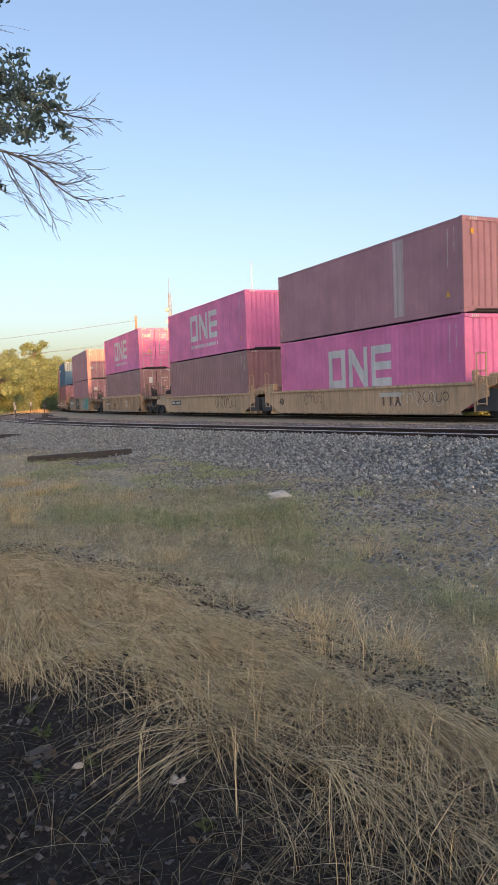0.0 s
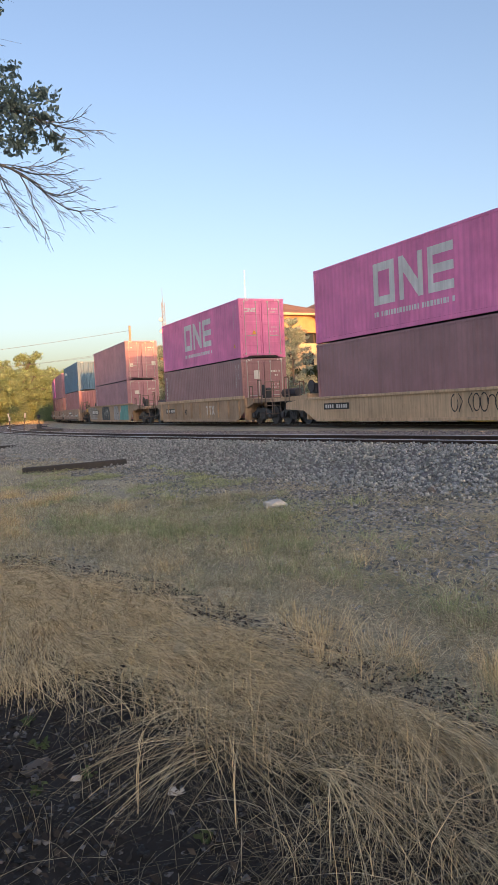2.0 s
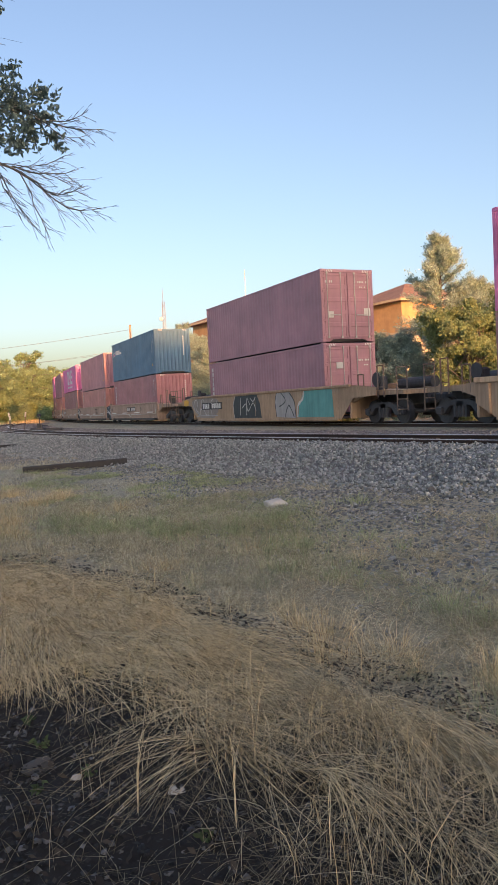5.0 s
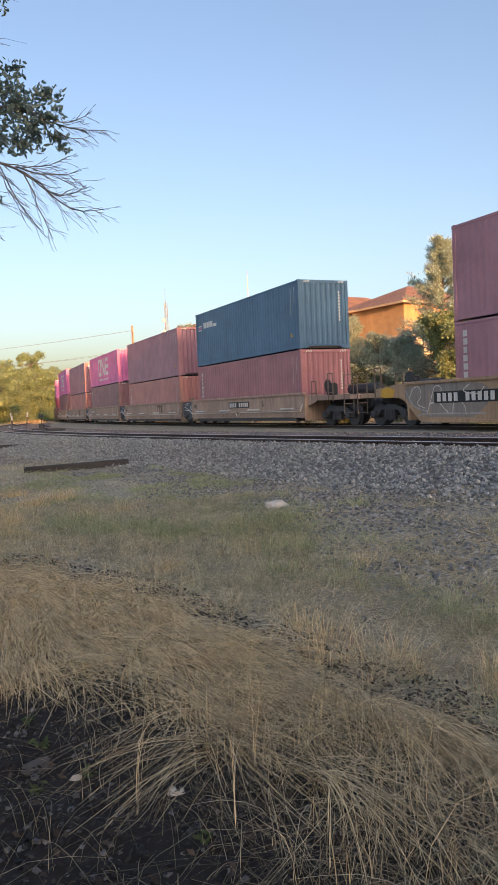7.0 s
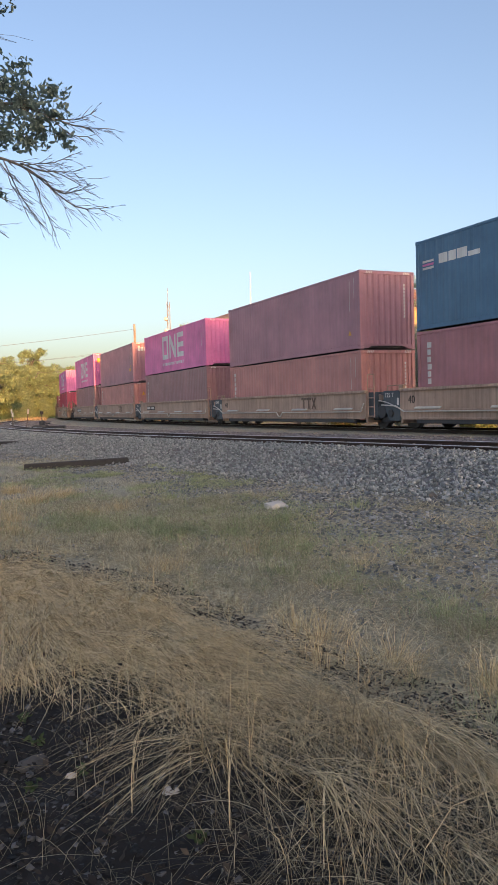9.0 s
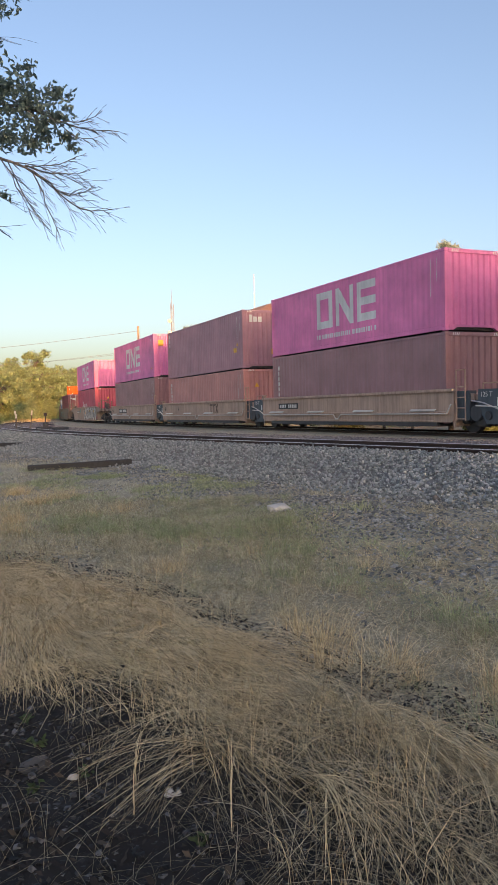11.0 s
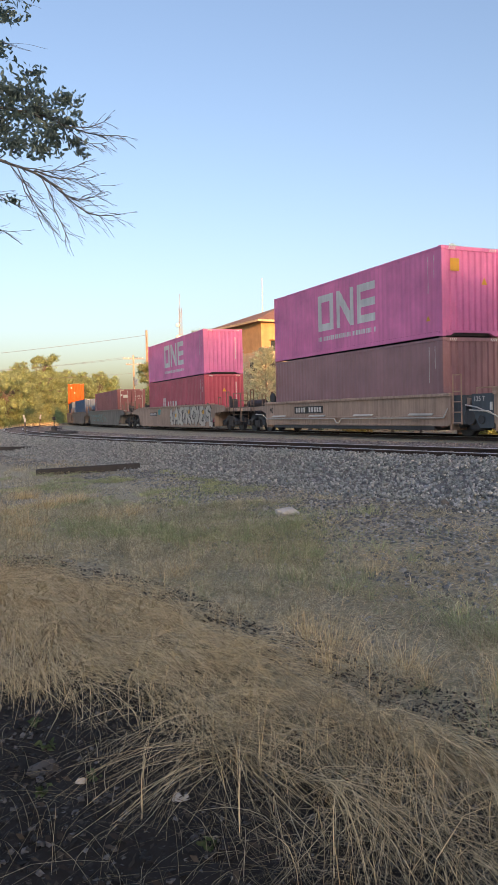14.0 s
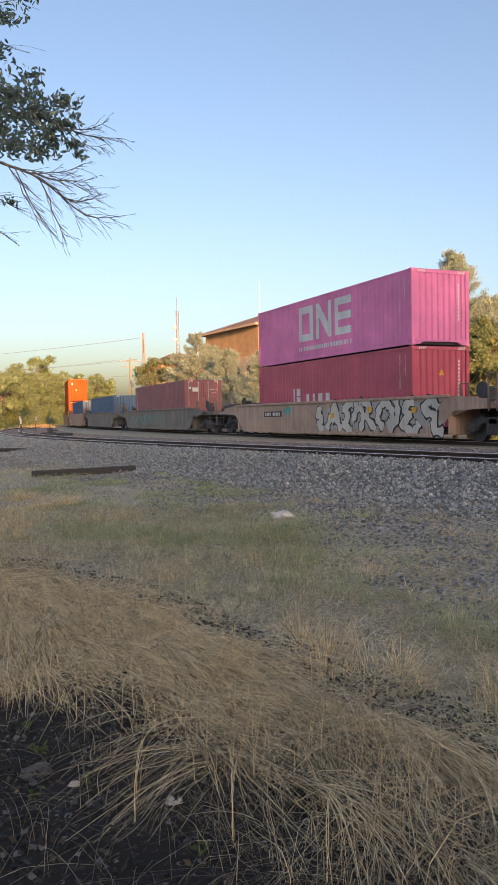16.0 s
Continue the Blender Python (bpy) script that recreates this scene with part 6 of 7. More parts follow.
# pines and broadleaves beyond the main line
conifer(14.0, 55.0, 13.4, 5.2, "tall ragged pine lit from the front", 3, 44000, 0.15, 0.55)
conifer(17.2, 57.0, 10.6, 4.8, "ragged pine beside a taller one", 4, 34000, 0.15, 0.55)
broadleaf(14.4, 49.0, 8.2, 3.5, "bushy broadleaf tree with yellowing leaves", M_LEAF2, 5, 0.2, 36000, 0.06, 0.5, 110)
broadleaf(19.0, 50.0, 9.0, 3.8, "bushy broadleaf tree with yellowing leaves", M_LEAF2, 15, 0.2, 26000, 0.06, 0.5, 100)
conifer(7.7, 60.0, 8.8, 4.0, "spreading pine before an ochre house", 6, 28000, 0.15, 0.45)
conifer(11.8, 57.5, 6.8, 3.6, "low spreading olive-green pine tree", 16, 26000, 0.15, 0.4)
broadleaf(7.0, 58.0, 5.0, 2.6, "low dark bush behind the line", M_LEAF, 7, 0.2, 7200, 0.06, clumps=60)
conifer(9.9, 58.5, 7.2, 3.6, "spreading pine before an ochre house", 26, 24000, 0.15, 0.4)
conifer(4.1, 65.0, 9.4, 3.0, "drooping pine before an ochre house", 27, 12649, 0.15, 0.45)
conifer(0.6, 68.0, 8.0, 3.2, "slim light green conifer tree", 8, 13799, 0.15, 0.4)
conifer(-2.6, 71.0, 8.2, 3.8, "slim light green conifer tree", 9, 14949, 0.15, 0.4)
conifer(-5.6, 74.0, 10.2, 3.8, "pointed pine in a row", 10, 16099, 0.15, 0.4)
conifer(-4.2, 77.0, 9.2, 3.5, "pointed pine in a row", 20, 11500, 0.15, 0.4)
conifer(-7.6, 75.5, 8.4, 3.2, "pointed pine in a row", 21, 11500, 0.15, 0.4)
broadleaf(-9.8, 77.0, 7.9, 2.6, "rounded green broadleaf tree", M_LEAF2, 11, 0.2, 10800, 0.12, clumps=60)
broadleaf(4.6, 71.0, 5.5, 2.5, "low dark bush behind the line", M_LEAF, 17, 0.2, 7200, 0.06, clumps=60)

# the wooded bank at the far end of the curve
r5 = random.Random(5)
for i in range(22):
    q = 84 + i * 5.6 + r5.uniform(-1.5, 1.5)
    bx, by, _ = along(MAIN, q, -(9.5 + 3.5 * (i % 3) + r5.uniform(-0.8, 0.8)))
    bh = (0.057 + 0.007 * math.sin(i * 2.4)) * by + 1.5
    broadleaf(float(bx), float(by), bh, 3.4 + 0.012 * by, "sunlit broadleaf tree on the wooded bank", M_BANK, 30 + i, 0.2 + 0.0006 * by, 15000, 0.04, 0.4, 130)
for i, (bx, by, bh) in enumerate(((-46, 120, 8.4), (-52, 124, 9.0), (-46.5, 234, 13.6), (-52, 240, 13.0), (-41.0, 144, 13.4))):
    broadleaf(bx, by, bh, 4.6, "sunlit broadleaf tree on the wooded bank", M_BANK, 70 + i, 0.3, 15000, 0.04, 0.4, 130)
lumps = []
for i in range(60):
    q = 92 + i * 2.1
    hx, hy, _ = along(MAIN, q, -(6.6 + r5.uniform(-0.6, 1.0)))
    lumps.append(lump_points((float(hx), float(hy), 1.3 + r5.uniform(-0.3, 1.4)), (1.7, 1.6, 1.7 + r5.uniform(0, 1.6)), 620, 900 + i, 0.4))
v, f = leaves(np.concatenate(lumps), 0.24, 77)
tagged(new("hedge", quick("hedge", v, f, M_BANK)), "tangled sunlit hedge at the foot of the bank", "hedge", kind="stuff")
q, off = np.random.default_rng(17).uniform(62, 104, 5000), np.random.default_rng(18).uniform(3.2, 13, 5000)
gx2, gy2, _ = along(MAIN, q, -off)
ok = beside(SIDE, gx2, gy2)[0] > 2.4
ok |= q > 78
n = int(ok.sum())
blades("bank_grass", gx2[ok], gy2[ok], rng.uniform(0.15, 0.6, n), rng.uniform(0.03, 0.07, n), rng.uniform(0, 6.28, n), rng.uniform(0.2, 0.9, n), M_DRY, "sunlit golden grass at the foot of the bank")
far = np.concatenate([lump_points((-120 + 5.2 * i, 205 + 12 * math.sin(i * 1.3), 2.6 + 0.9 * math.sin(i * 2.1)), (4.2, 3.0, 4.2 + 0.8 * math.sin(i * 0.9)), 260, 300 + i, 0.5) for i in range(52) if abs(-120 + 5.2 * i + 37.5) > 7])
v, f = leaves(far, 1.0, 78)
tagged(new("far_woods", quick("far_woods", v, f, M_LEAF2)), "distant line of woods", "woods", kind="stuff")

# unseen trees added behind the camera to keep the evening sun off the near ground
across, toward = Vector((-to_light.y, to_light.x, 0)).normalized(), Vector((to_light.x, to_light.y, 0)).normalized()
for i in range(30):
    spot = across * (16.0 - 8.0 * (i % 10) - 2.6 * (i // 10)) + toward * (104.0 + 6.0 * (i // 10) + 1.5 * math.cos(i * 1.7))
    broadleaf(spot.x, spot.y, 25.4 + 0.5 * math.sin(i * 1.9), 7.2, "unseen tall tree added behind the viewpoint for shade", M_LEAF, 160 + i, 0.9, 1300, 0.04, 1.1, 110, z0=-0.3)


# the near tree, whose boughs hang into the sky
def bough(wood, p, q, sag, r0, r1, seed, n=6, twig=4, depth=0):
    """A crooked bough from p to q that thins out and forks into twigs."""
    rr = random.Random(seed)
    p, q = Vector(p), Vector(q)
    pts = []
    for i in range(n + 1):
        t = i / n
        c = p.lerp(q, t) + Vector((0, 0, -sag * 4 * t * (1 - t)))
        if 0 < i < n:
            c += Vector([rr.uniform(-1, 1) for _ in range(3)]) * (q - p).length * 0.022
        pts.append(c)
    for i in range(n):
        ra, rb = r0 + (r1 - r0) * i / n, r0 + (r1 - r0) * (i + 1) / n
        wood.tube(pts[i], pts[i + 1], ra * 0.75, rb * 0.75, 6, False)
    if depth < 2:
        main = (q - p).normalized()
        for i in range(1, n):
            for _ in range(twig if depth == 0 else i % 2):
                d = (main + Vector((rr.uniform(-0.2, 0.5), rr.uniform(-0.7, 0.7), rr.uniform(-0.75, 0.5)))).normalized()
                L = (q - p).length * rr.uniform(0.2, 0.44)
                bough(wood, pts[i], pts[i] + d * L, rr.uniform(-0.07, 0.07) * L, max(0.0018, r1 * 1.1), 0.0012, rr.random(), 4, 1, depth + 1)
    return pts


near_tree = tagged(new("near_tree"), "tree with bare twigs and a few leafy boughs overhead", "tree")
wood = Shape()
trunk_at = Vector((-4.3, 6.4, -0.05))
p = trunk_at.copy()
for i, (dx, dz) in enumerate(((0.05, 0.8), (0.1, 0.9), (0.1, 0.9), (0.2, 0.9), (0.1, 1.0), (0.2, 1.0))):
    q = p + Vector((dx, 0.03 * math.sin(i * 2), dz))
    wood.tube(p, q, 0.19 - 0.022 * i, 0.19 - 0.022 * (i + 1), 10, False)
    p = q
bough(wood, (-4.05, 6.4, 2.9), (-1.95, 6.0, 3.53), -0.1, 0.06, 0.016, 1, 6, 0)
bough(wood, (-1.95, 6.0, 3.53), (-1.5, 6.0, 3.31), -0.02, 0.016, 0.010, 2, 5, 1)
bough(wood, (-1.5, 6.0, 3.31), (-1.02, 5.95, 3.08), 0.09, 0.009, 0.0026, 3, 6, 3)
bough(wood, (-1.68, 6.0, 3.44), (-1.2, 6.1, 3.42), 0.05, 0.008, 0.0026, 4, 5, 3)
bough(wood, (-1.62, 5.98, 3.38), (-1.4, 5.9, 2.86), 0.0, 0.008, 0.0026, 5, 6, 3)
bough(wood, (-1.55, 5.98, 3.33), (-1.13, 5.9, 3.25), 0.10, 0.008, 0.0026, 6, 6, 3)
bough(wood, (-1.81, 6.0, 3.47), (-1.52, 6.05, 2.96), 0.03, 0.007, 0.0026, 7, 6, 3)
bough(wood, (-1.75, 6.0, 3.46), (-1.18, 5.95, 3.22), -0.05, 0.006, 0.002, 31, 6, 3)
bough(wood, (-1.6, 6.0, 3.37), (-1.28, 5.9, 2.98), -0.05, 0.006, 0.002, 32, 6, 3)
bough(wood, (-1.9, 6.0, 3.52), (-1.62, 5.95, 3.02), -0.05, 0.007, 0.0024, 34, 7, 3)
bough(wood, (-1.7, 6.0, 3.43), (-1.3, 6.05, 3.50), 0.03, 0.006, 0.0024, 35, 6, 3)
bough(wood, (-4.0, 6.4, 3.4), (-1.92, 6.0, 3.92), -0.12, 0.05, 0.014, 8, 6, 0)
bough(wood, (-1.92, 6.0, 3.92), (-1.4, 6.0, 3.76), -0.02, 0.014, 0.009, 9, 5, 2)
bough(wood, (-1.4, 6.0, 3.76), (-0.97, 6.05, 3.69), 0.03, 0.008, 0.0026, 10, 6, 3)
bough(wood, (-1.38, 6.0, 3.76), (-1.06, 5.9, 3.79), 0.04, 0.006, 0.0026, 11, 5, 3)
bough(wood, (-1.43, 6.0, 3.77), (-1.1, 6.0, 3.64), 0.07, 0.006, 0.0026, 12, 5, 3)
bough(wood, (-2.3, 6.1, 3.35), (-1.74, 6.0, 3.14), -0.04, 0.008, 0.0026, 13, 5, 3)
bough(wood, (-2.4, 6.1, 3.15), (-1.81, 6.0, 2.90), -0.04, 0.008, 0.0026, 14, 5, 3)
bough(wood, (-3.8, 6.4, 4.3), (-1.95, 6.0, 4.65), -0.1, 0.05, 0.01, 15, 6, 2)
part("trunk", wood, M_BARK, near_tree, smooth=True)
spots = np.concatenate([lump_points(c, k, n, 500 + i, 0.1) for i, (c, k, n) in enumerate((
    ((-1.82, 6.0, 4.02), (0.32, 0.25, 0.19), 520), ((-1.64, 6.0, 3.88), (0.24, 0.2, 0.19), 400), ((-1.92, 6.0, 3.78), (0.26, 0.2, 0.22), 400),
    ((-1.54, 6.0, 3.72), (0.15, 0.15, 0.14), 230), ((-1.42, 6.0, 3.97), (0.14, 0.1, 0.09), 110), ((-1.36, 6.0, 3.64), (0.12, 0.1, 0.08), 60), ((-1.40, 6.0, 3.80), (0.14, 0.1, 0.09), 90), ((-1.62, 6.0, 3.60), (0.2, 0.15, 0.1), 150), ((-1.32, 6.0, 3.56), (0.06, 0.08, 0.05), 22), ((-1.80, 6.0, 3.64), (0.25, 0.2, 0.1), 200),
    ((-1.66, 6.0, 4.17), (0.12, 0.12, 0.08), 50), ((-1.90, 6.0, 4.34), (0.14, 0.15, 0.08), 50), ((-1.85, 6.0, 4.62), (0.2, 0.2, 0.1), 110), ((-1.7, 6.0, 4.76), (0.18, 0.2, 0.06), 60),
    ((-2.4, 6.1, 4.1), (0.4, 0.4, 0.5), 700), ((-1.85, 6.0, 3.22), (0.12, 0.1, 0.05), 26), ((-3.2, 6.3, 4.8), (0.9, 0.8, 0.8), 1200)))])
v, f = ovals(spots, 0.05, 91)
part("leaves", quick("leaves", v, f, M_NEARLEAF), None, near_tree, "dark oval leaves on the living boughs")


# ---- the ochre house with hipped roofs ----
UD, VD = Vector((-0.5, 0.866, 0)), Vector((0.866, 0.5, 0))
house = tagged(new("house"), "ochre three-storey house with brown hipped roofs", "house")


def wing(corner, lu, lv, eave, ridge, base=-0.6):
    """Walls with openings' frames proud, an overhanging eave and a hipped roof. corner: the one nearest the line."""
    c = Vector((*corner, 0))
    turn = Matrix((VD, UD, (0, 0, 1))).transposed().to_4x4()
    m = Matrix.Translation(c) @ turn     # local x along VD, local y along UD
    w = Shape().box((lv / 2, lu / 2, (eave + base) / 2), (lv, lu, eave - base))
    part("wall", w, M_WALL, house, at=m)
    o = 0.7
    h = min(lu, lv) / 2
    if lu >= lv:
        r0, r1 = (lv / 2, h), (lv / 2, lu - h)
    else:
        r0, r1 = (h, lu / 2), (lv - h, lu / 2)
    vs = [(-o, -o, eave), (lv + o, -o, eave), (lv + o, lu + o, eave), (-o, lu + o, eave), (*r0, ridge), (*r1, ridge), (-o, -o, eave - 0.22), (lv + o, -o, eave - 0.22), (lv + o, lu + o, eave - 0.22), (-o, lu + o, eave - 0.22)]
    if lu >= lv:
        fs = [(0, 1, 4), (1, 2, 5, 4), (2, 3, 5), (3, 0, 4, 5)]
    else:
        fs = [(0, 1, 5, 4), (1, 2, 5), (2, 3, 4, 5), (3, 0, 4)]
    fs += [(6, 9, 8, 7), (0, 6, 7, 1), (1, 7, 8, 2), (2, 8, 9, 3), (3, 9, 6, 0)]
    part("roof", Shape().add(vs, fs), M_ROOF, house, at=m)
    part("fascia", Shape().box((lv / 2, -o - 0.02, eave - 0.12), (lv + 2 * o, 0.04, 0.22)).box((-o - 0.02, lu / 2, eave - 0.12), (0.04, lu + 2 * o, 0.22)), M_CREAM, house, at=m)
    cut = eave - 3.3
    part("lower_wall", Shape().box((lv / 2, -0.02, (cut + base) / 2), (lv, 0.04, cut - base)).box((-0.02, lu / 2, (cut + base) / 2), (0.04, lu, cut - base)), M_PALEWALL, house, "cream rendered lower wall", at=m)
    for k in range(int(lv // 5)):
        x = 2.9 + 5 * k
        pane = part("window", Shape().box((x, -0.02, eave - 2.65), (3.6, 0.06, 1.05)), M_GLASS, house, "wide dark window under a sloping awning", m)
        part("awning", Shape().plate([(x - 1.95, eave - 2.1), (x + 1.95, eave - 2.1), (x + 1.95, eave - 2.0), (x - 1.95, eave - 2.0)], -0.75, 0.0), M_WALL, pane)
        part("frame", Shape().box((x - 0.6, -0.05, eave - 2.65), (0.07, 0.05, 1.05)).box((x + 0.6, -0.05, eave - 2.65), (0.07, 0.05, 1.05)), M_ROOF, pane)
    part("band", Shape().box((lv / 2, -0.03, eave - 3.3), (lv, 0.06, 0.25)).box((-0.03, lu / 2, eave - 3.3), (0.06, lu, 0.25)), M_CREAM, house, at=m)
    for storey in (1, 2):
        z = eave - 1.75 - 3.1 * storey
        for k in range(int(lu // 3)):
            y = 1.6 + 3 * k
            win = part("window", Shape().box((-0.045, y, z), (0.06, 1.5, 1.3)), M_GLASS, house, "dark window pane in cream frame", m)
            fr = Shape()
            for a, b in (((-0.04, y, z + 0.69), (0.1, 1.66, 0.09)), ((-0.04, y, z - 0.69), (0.14, 1.7, 0.09)), ((-0.04, y - 0.79, z), (0.1, 0.09, 1.3)), ((-0.04, y + 0.79, z), (0.1, 0.09, 1.3)), ((-0.045, y, z), (0.06, 0.06, 1.3))):
                fr.box(a, b)
            part("frame", fr, M_CREAM, win)
        for k in range(int(lv // 3)):
            x = 1.6 + 3 * k
            win = part("window", Shape().box((x, -0.045, z), (1.5, 0.06, 1.3)), M_GLASS, house, "dark window pane in cream frame", m)
            fr = Shape()
            for a, b in (((x, -0.04, z + 0.69), (1.66, 0.1, 0.09)), ((x, -0.04, z - 0.69), (1.7, 0.14, 0.09)), ((x - 0.79, -0.04, z), (0.09, 0.1, 1.3)), ((x + 0.79, -0.04, z), (0.09, 0.1, 1.3)), ((x, -0.045, z), (0.06, 0.06, 1.3))):
                fr.box(a, b)
            part("frame", fr, M_CREAM, win)


wing((0.3, 80.0), 12.0, 11.0, 11.0, 13.2)
wing((9.0, 83.0), 10.0, 14.0, 10.9, 13.6)
wing((15.6, 76.5), 11.0, 12.0, 11.1, 13.6)
house2 = tagged(new("roof_gable_house"), "small ochre house end with a brown roof", "house")
hm = Matrix.Translation((-13.5, 112, 0)) @ Matrix((VD, UD, (0, 0, 1))).transposed().to_4x4()
part("wall", Shape().box((4, 3, 4.4), (8, 6, 10)), M_WALL, house2, at=hm)
part("roof", Shape().add([(-0.6, -0.6, 9.3), (8.6, -0.6, 9.3), (8.6, 6.6, 9.3), (-0.6, 6.6, 9.3), (3, 3, 11), (5, 3, 11)], [(0, 1, 5, 4), (1, 2, 5), (2, 3, 4, 5), (3, 0, 4), (3, 2, 1, 0)]), M_ROOF, house2, at=hm)


# ---- poles, wires, masts ----
def pole(x, y, h, arms, label, r=0.15, lean=0.0):
    z0 = float(ground_z([x], [y])[0])
    t = tagged(new("utility_pole"), label, "utility pole")
    t.matrix_basis = pose(x, y, z0 - 0.3, 0, lean, 0)
    part("shaft", Shape().tube((0, 0, 0), (0, 0, h - z0 + 0.3), r, r * 0.65, 10), M_POLE, t)
    for z, w, a in arms:
        arm = part("crossarm", Shape().box((0, -0.12, 0), (w, 0.1, 0.12), 0.01), M_POLE, t, at=pose(0, 0, z - z0, 0, 0, a))
        for k in (-0.45, -0.25, 0.25, 0.45):
            part("insulator", Shape().tube((k * w, -0.12, 0.06), (k * w, -0.12, 0.24), 0.05, 0.03, 8), M_WHITE, arm)
    return t


tall_pole = pole(-14.3, 100, 12.4, (), "tall bare wooden utility pole lit by low sun", 0.2)
part("cap_wire", Shape().tube((0.05, -0.2, 10.6), (0.05, -0.2, 12.4), 0.03, n=6), M_WIRE, tall_pole)
arm_pole = pole(-20.9, 130, 11.6, ((11.3, 3.4, 20), (10.4, 2.6, 20)), "wooden utility pole with two crossarms", 0.18)
part("transformer", Shape().tube((0.35, -0.2, 7.4), (0.35, -0.2, 8.4), 0.28, n=12), M_GALV, arm_pole, "grey cylindrical transformer")


def wire(p, q, sag, r=0.02):
    s, n = Shape(), 14
    p, q = Vector(p), Vector(q)
    pts = [p.lerp(q, i / n) + Vector((0, 0, -sag * 4 * (i / n) * (1 - i / n))) for i in range(n + 1)]
    vs = [p + Vector((0, r * math.cos(k * 1.257), r * math.sin(k * 1.257))) for p in pts for k in range(5)]
    s.add(vs, [(5 * i + k, 5 * i + (k + 1) % 5, 5 * i + 5 + (k + 1) % 5, 5 * i + 5 + k) for i in range(n) for k in range(5)])
    return tagged(new("overhead_wire", s.mesh("overhead_wire", M_WIRE)), "thin dark sagging wire strung between poles", "wire", "overhead wires")


wire((-14.3, 100, 11.8), (-60, 100, 8.6), 0.5)
wire((-22.2, 130, 11.3), (-70, 130, 9.6), 0.9)
wire((-19.6, 130, 11.3), (-70, 131, 9.9), 0.9)
wire((-20.9, 130, 8.6), (-70, 130, 8.0), 0.4)
wire((-20.9, 130, 11.4), (-14.3, 160, 11.0), 0.3)

mast = tagged(new("antenna_mast"), "thin pale whip antenna above the roofs", "antenna")
part("whip", Shape().tube((0.95, 150, -0.8), (0.95, 150, 27.2), 0.15, 0.06, 8), M_WHITE, mast)
lattice = tagged(new("radio_tower"), "slim lattice radio tower with small dishes", "radio tower")
s = Shape()
for k in range(3):
    a = k * 2.094
    s.tube((-14.9 + 0.42 * math.cos(a), 150 + 0.42 * math.sin(a), 0), (-14.9 + 0.32 * math.cos(a), 150 + 0.32 * math.sin(a), 21.9), 0.06, n=6)
for i in range(26):
    for k in range(3):
        a, b = k * 2.094, (k + 1) * 2.094
        z = 0.8 * i + 0.6
        s.tube((-14.9 + 0.37 * math.cos(a), 150 + 0.37 * math.sin(a), z), (-14.9 + 0.37 * math.cos(b), 150 + 0.37 * math.sin(b), z + 0.8), 0.05, n=4, cap=False)
part("frame", s, M_TOWER, lattice)
part("whip", Shape().tube((-14.9, 150, 21.0), (-14.9, 150, 24.6), 0.06, 0.03, 6), M_TOWER, lattice)
for z in (18.6, 16.4):
    part("dish", Shape().tube((-15.3, 149.2, z), (-15.3, 149.0, z), 0.38, 0.3, 14), M_WHITE, lattice, "white round dish")


# ---- trackside signs and switch stand ----
def marker(x, y, h, label, tilt=0.0, w=0.16):
    z0 = float(ground_z([x], [y])[0])
    t = tagged(new("trackside_marker"), label, "marker post", "trackside markers")
    t.matrix_basis = pose(x, y, z0 - 0.05, 0, tilt, 0)
    part("post", Shape().tube((0, 0, 0), (0, 0, h), 0.03, n=8), M_RAILING, t)
    part("board", Shape().box((0, -0.04, h - 0.18), (w * 0.6, 0.02, 0.3), 0.006), M_WHITE, t, "white reflective board")
    return t


marker(-14.3, 50, 1.35, "white-topped marker post beside the switch", 8, 0.18)
marker(-15.9, 52.5, 1.15, "white-topped marker post beside the switch", 0, 0.2)
marker(-18.2, 60, 1.4, "white-topped marker post beside the switch", -2, 0.2)
z0 = float(ground_z([-12.9], [48.2])[0])
stand = tagged(new("switch_stand"), "dark steel hand switch stand beside the siding", "switch stand")
stand.matrix_basis = pose(-12.9, 48.2, z0)
part("base", Shape().box((0, 0, 0.12), (0.9, 0.5, 0.24), 0.03).box((0.1, 0, 0.36), (0.3, 0.3, 0.3), 0.04), M_STEEL, stand)
part("lever", Shape().tube((0.1, 0, 0.4), (0.6, 0, 0.32), 0.035, n=8), M_STEEL, stand)
part("mast", Shape().tube((0.1, 0, 0.4), (0.1, 0, 1.05), 0.03, n=8), M_STEEL, stand)
part("target", Shape().box((0.1, 0, 1.0), (0.2, 0.03, 0.2), 0.01), M_STEEL, stand)
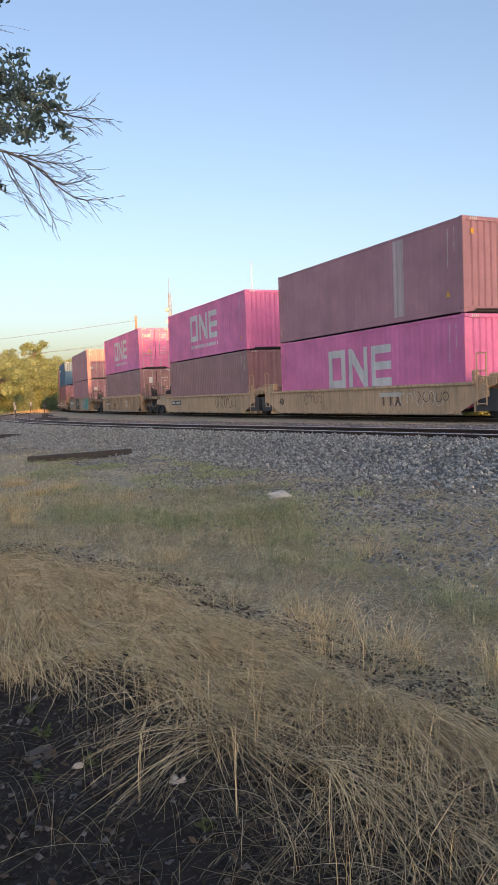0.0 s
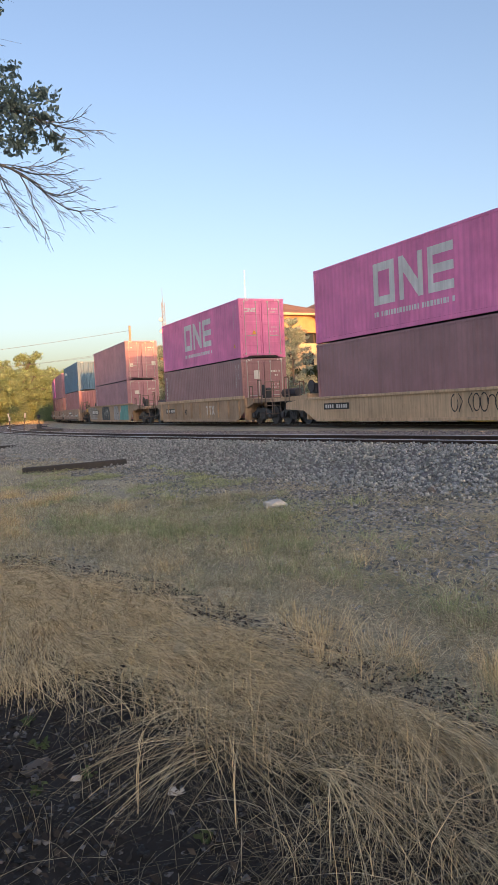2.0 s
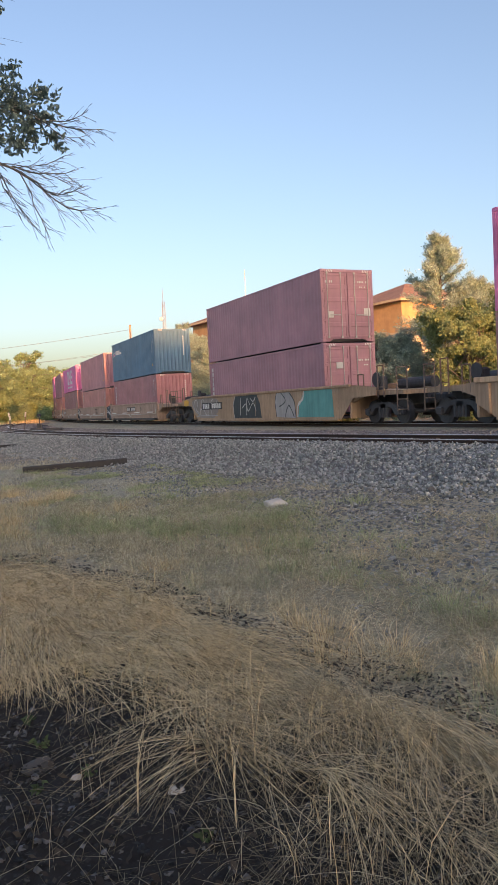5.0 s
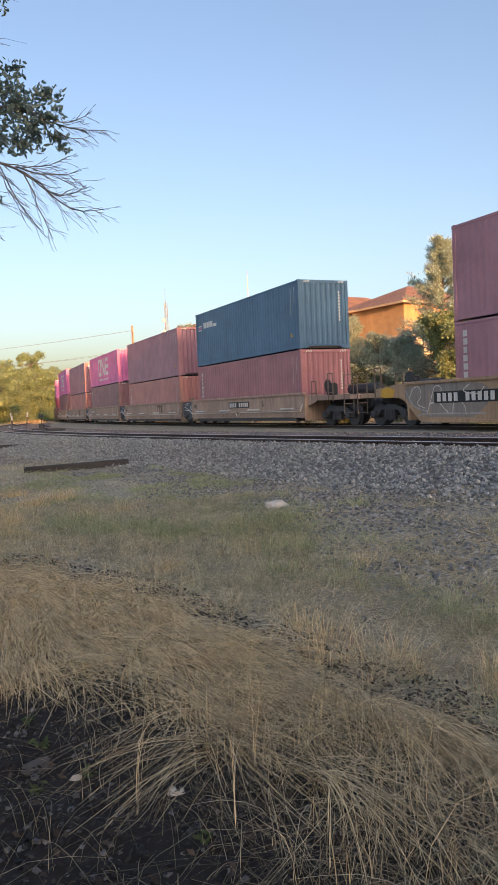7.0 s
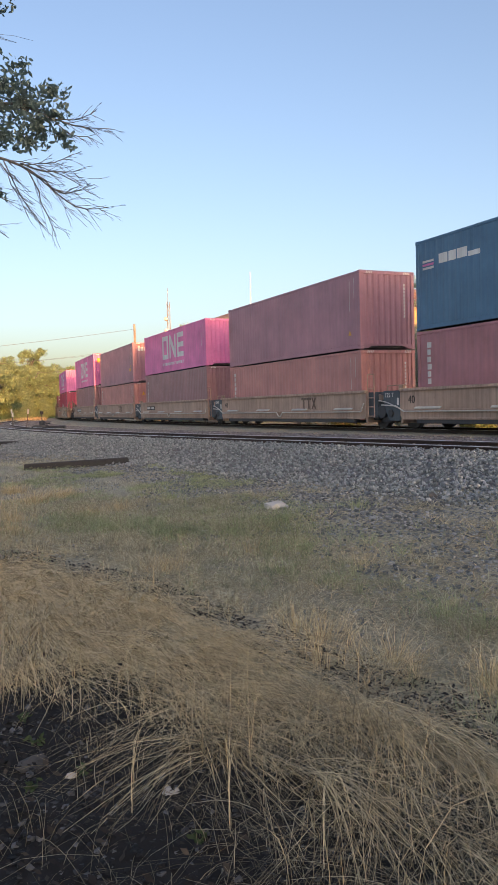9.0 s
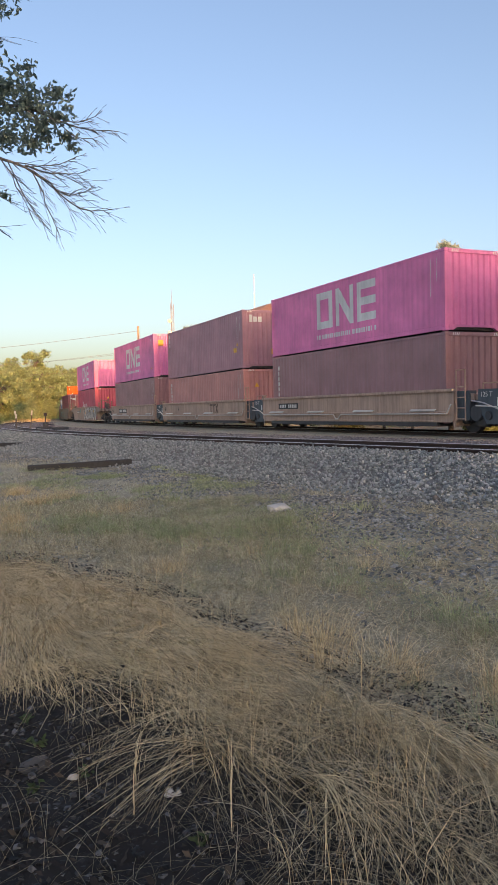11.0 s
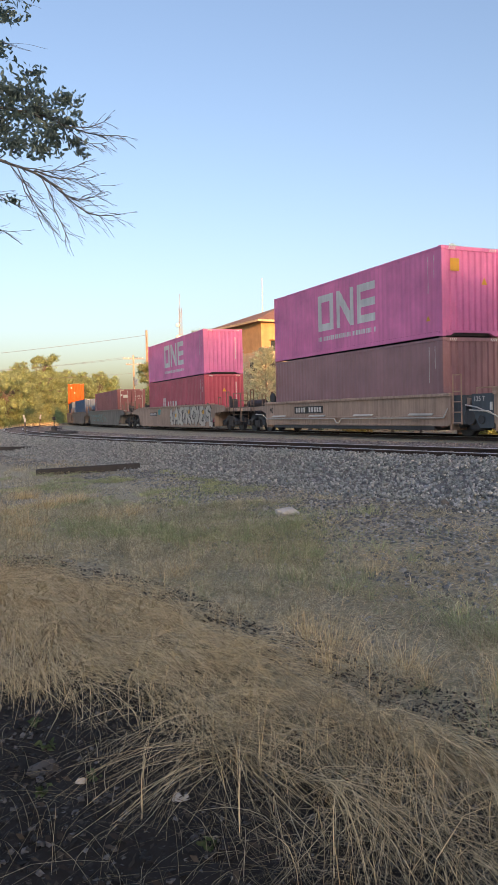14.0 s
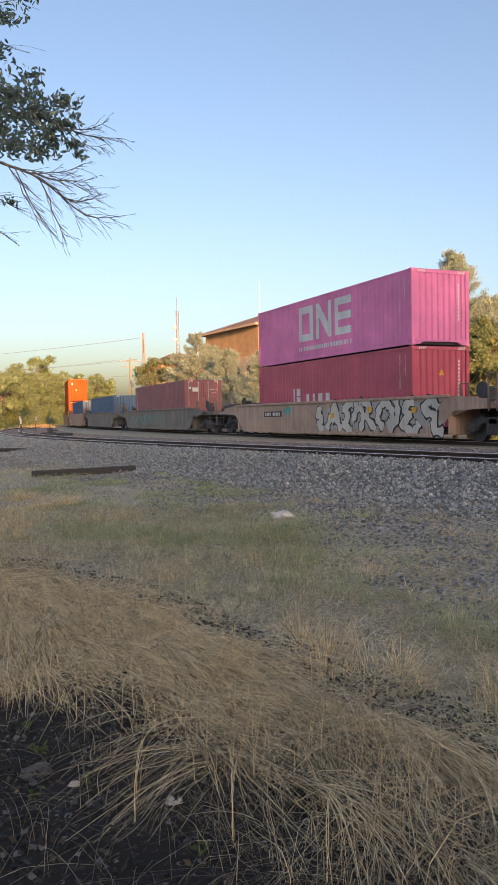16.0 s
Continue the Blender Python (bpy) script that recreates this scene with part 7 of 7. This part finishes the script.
part("throw_rod", Shape().box((-0.9, 0.1, 0.06), (1.4, 0.12, 0.1), 0.02), M_STEEL, stand)
part("gear_case", Shape().box((0.9, 0.3, 0.1), (1.1, 0.4, 0.16), 0.03), M_STEEL, stand)


# ---- small weeds by the viewpoint ----
def weed(x, y, h, seed, label="small green broadleaf weed among stones"):
    z0 = float(ground_z([x], [y])[0])
    t = tagged(new("weed"), label, "weed", "weeds among the stones")
    t.matrix_basis = pose(x, y, z0)
    r = random.Random(seed)
    stems, tips = Shape(), []
    for k in range(5):
        a = r.uniform(0, 6.28)
        tip = (0.45 * h * math.cos(a), 0.45 * h * math.sin(a), h * r.uniform(0.5, 1))
        stems.tube((0, 0, -0.01), tip, 0.0018, 0.001, 5)
        tips += [tip, (tip[0] * 0.6, tip[1] * 0.6, tip[2] * 0.6)]
    part("stem", stems, M_WEED, t)
    v, f = ovals(np.repeat(np.array(tips), 3, 0) + np.random.default_rng(seed).normal(0, 0.008, (30, 3)), 0.03, seed)
    part("leaves", quick("leaves", v, f, M_WEED), None, t)
    return t


for i, (wx, wy, wh) in enumerate(((-1.02, 3.5, 0.06), (-0.92, 3.12, 0.05), (-0.74, 3.22, 0.07), (-0.22, 2.7, 0.05), (-1.15, 3.75, 0.05))):
    weed(wx, wy, wh, 40 + i)


# ---- motion: the whole train rolls along the main line ----
def rolled(t):
    """Metres gone since the start."""
    return 9.74 * t + 0.015 * t * t


def place(u, t, z):
    s = u - rolled(t)
    xa, ya, _ = along(MAIN, s - 6.5)
    xb, yb, _ = along(MAIN, s + 6.5)
    return pose((xa + xb) / 2, (ya + yb) / 2, RAIL + z, 0, 0, math.degrees(math.atan2(ya - yb, xa - xb)))


def motions():
    for thing, u, z in train:
        walk(thing, [(t, place(u, t, z)) for t in np.arange(0, 16.01, 0.5)])
    for w, k in moving_wheels:
        walk(w, [(i / FPS, pose(k, 0, 0.42, 0, math.degrees(rolled(i / FPS) / 0.42) % 360, 0)) for i in range(0, 16 * FPS + 1)])


motions()
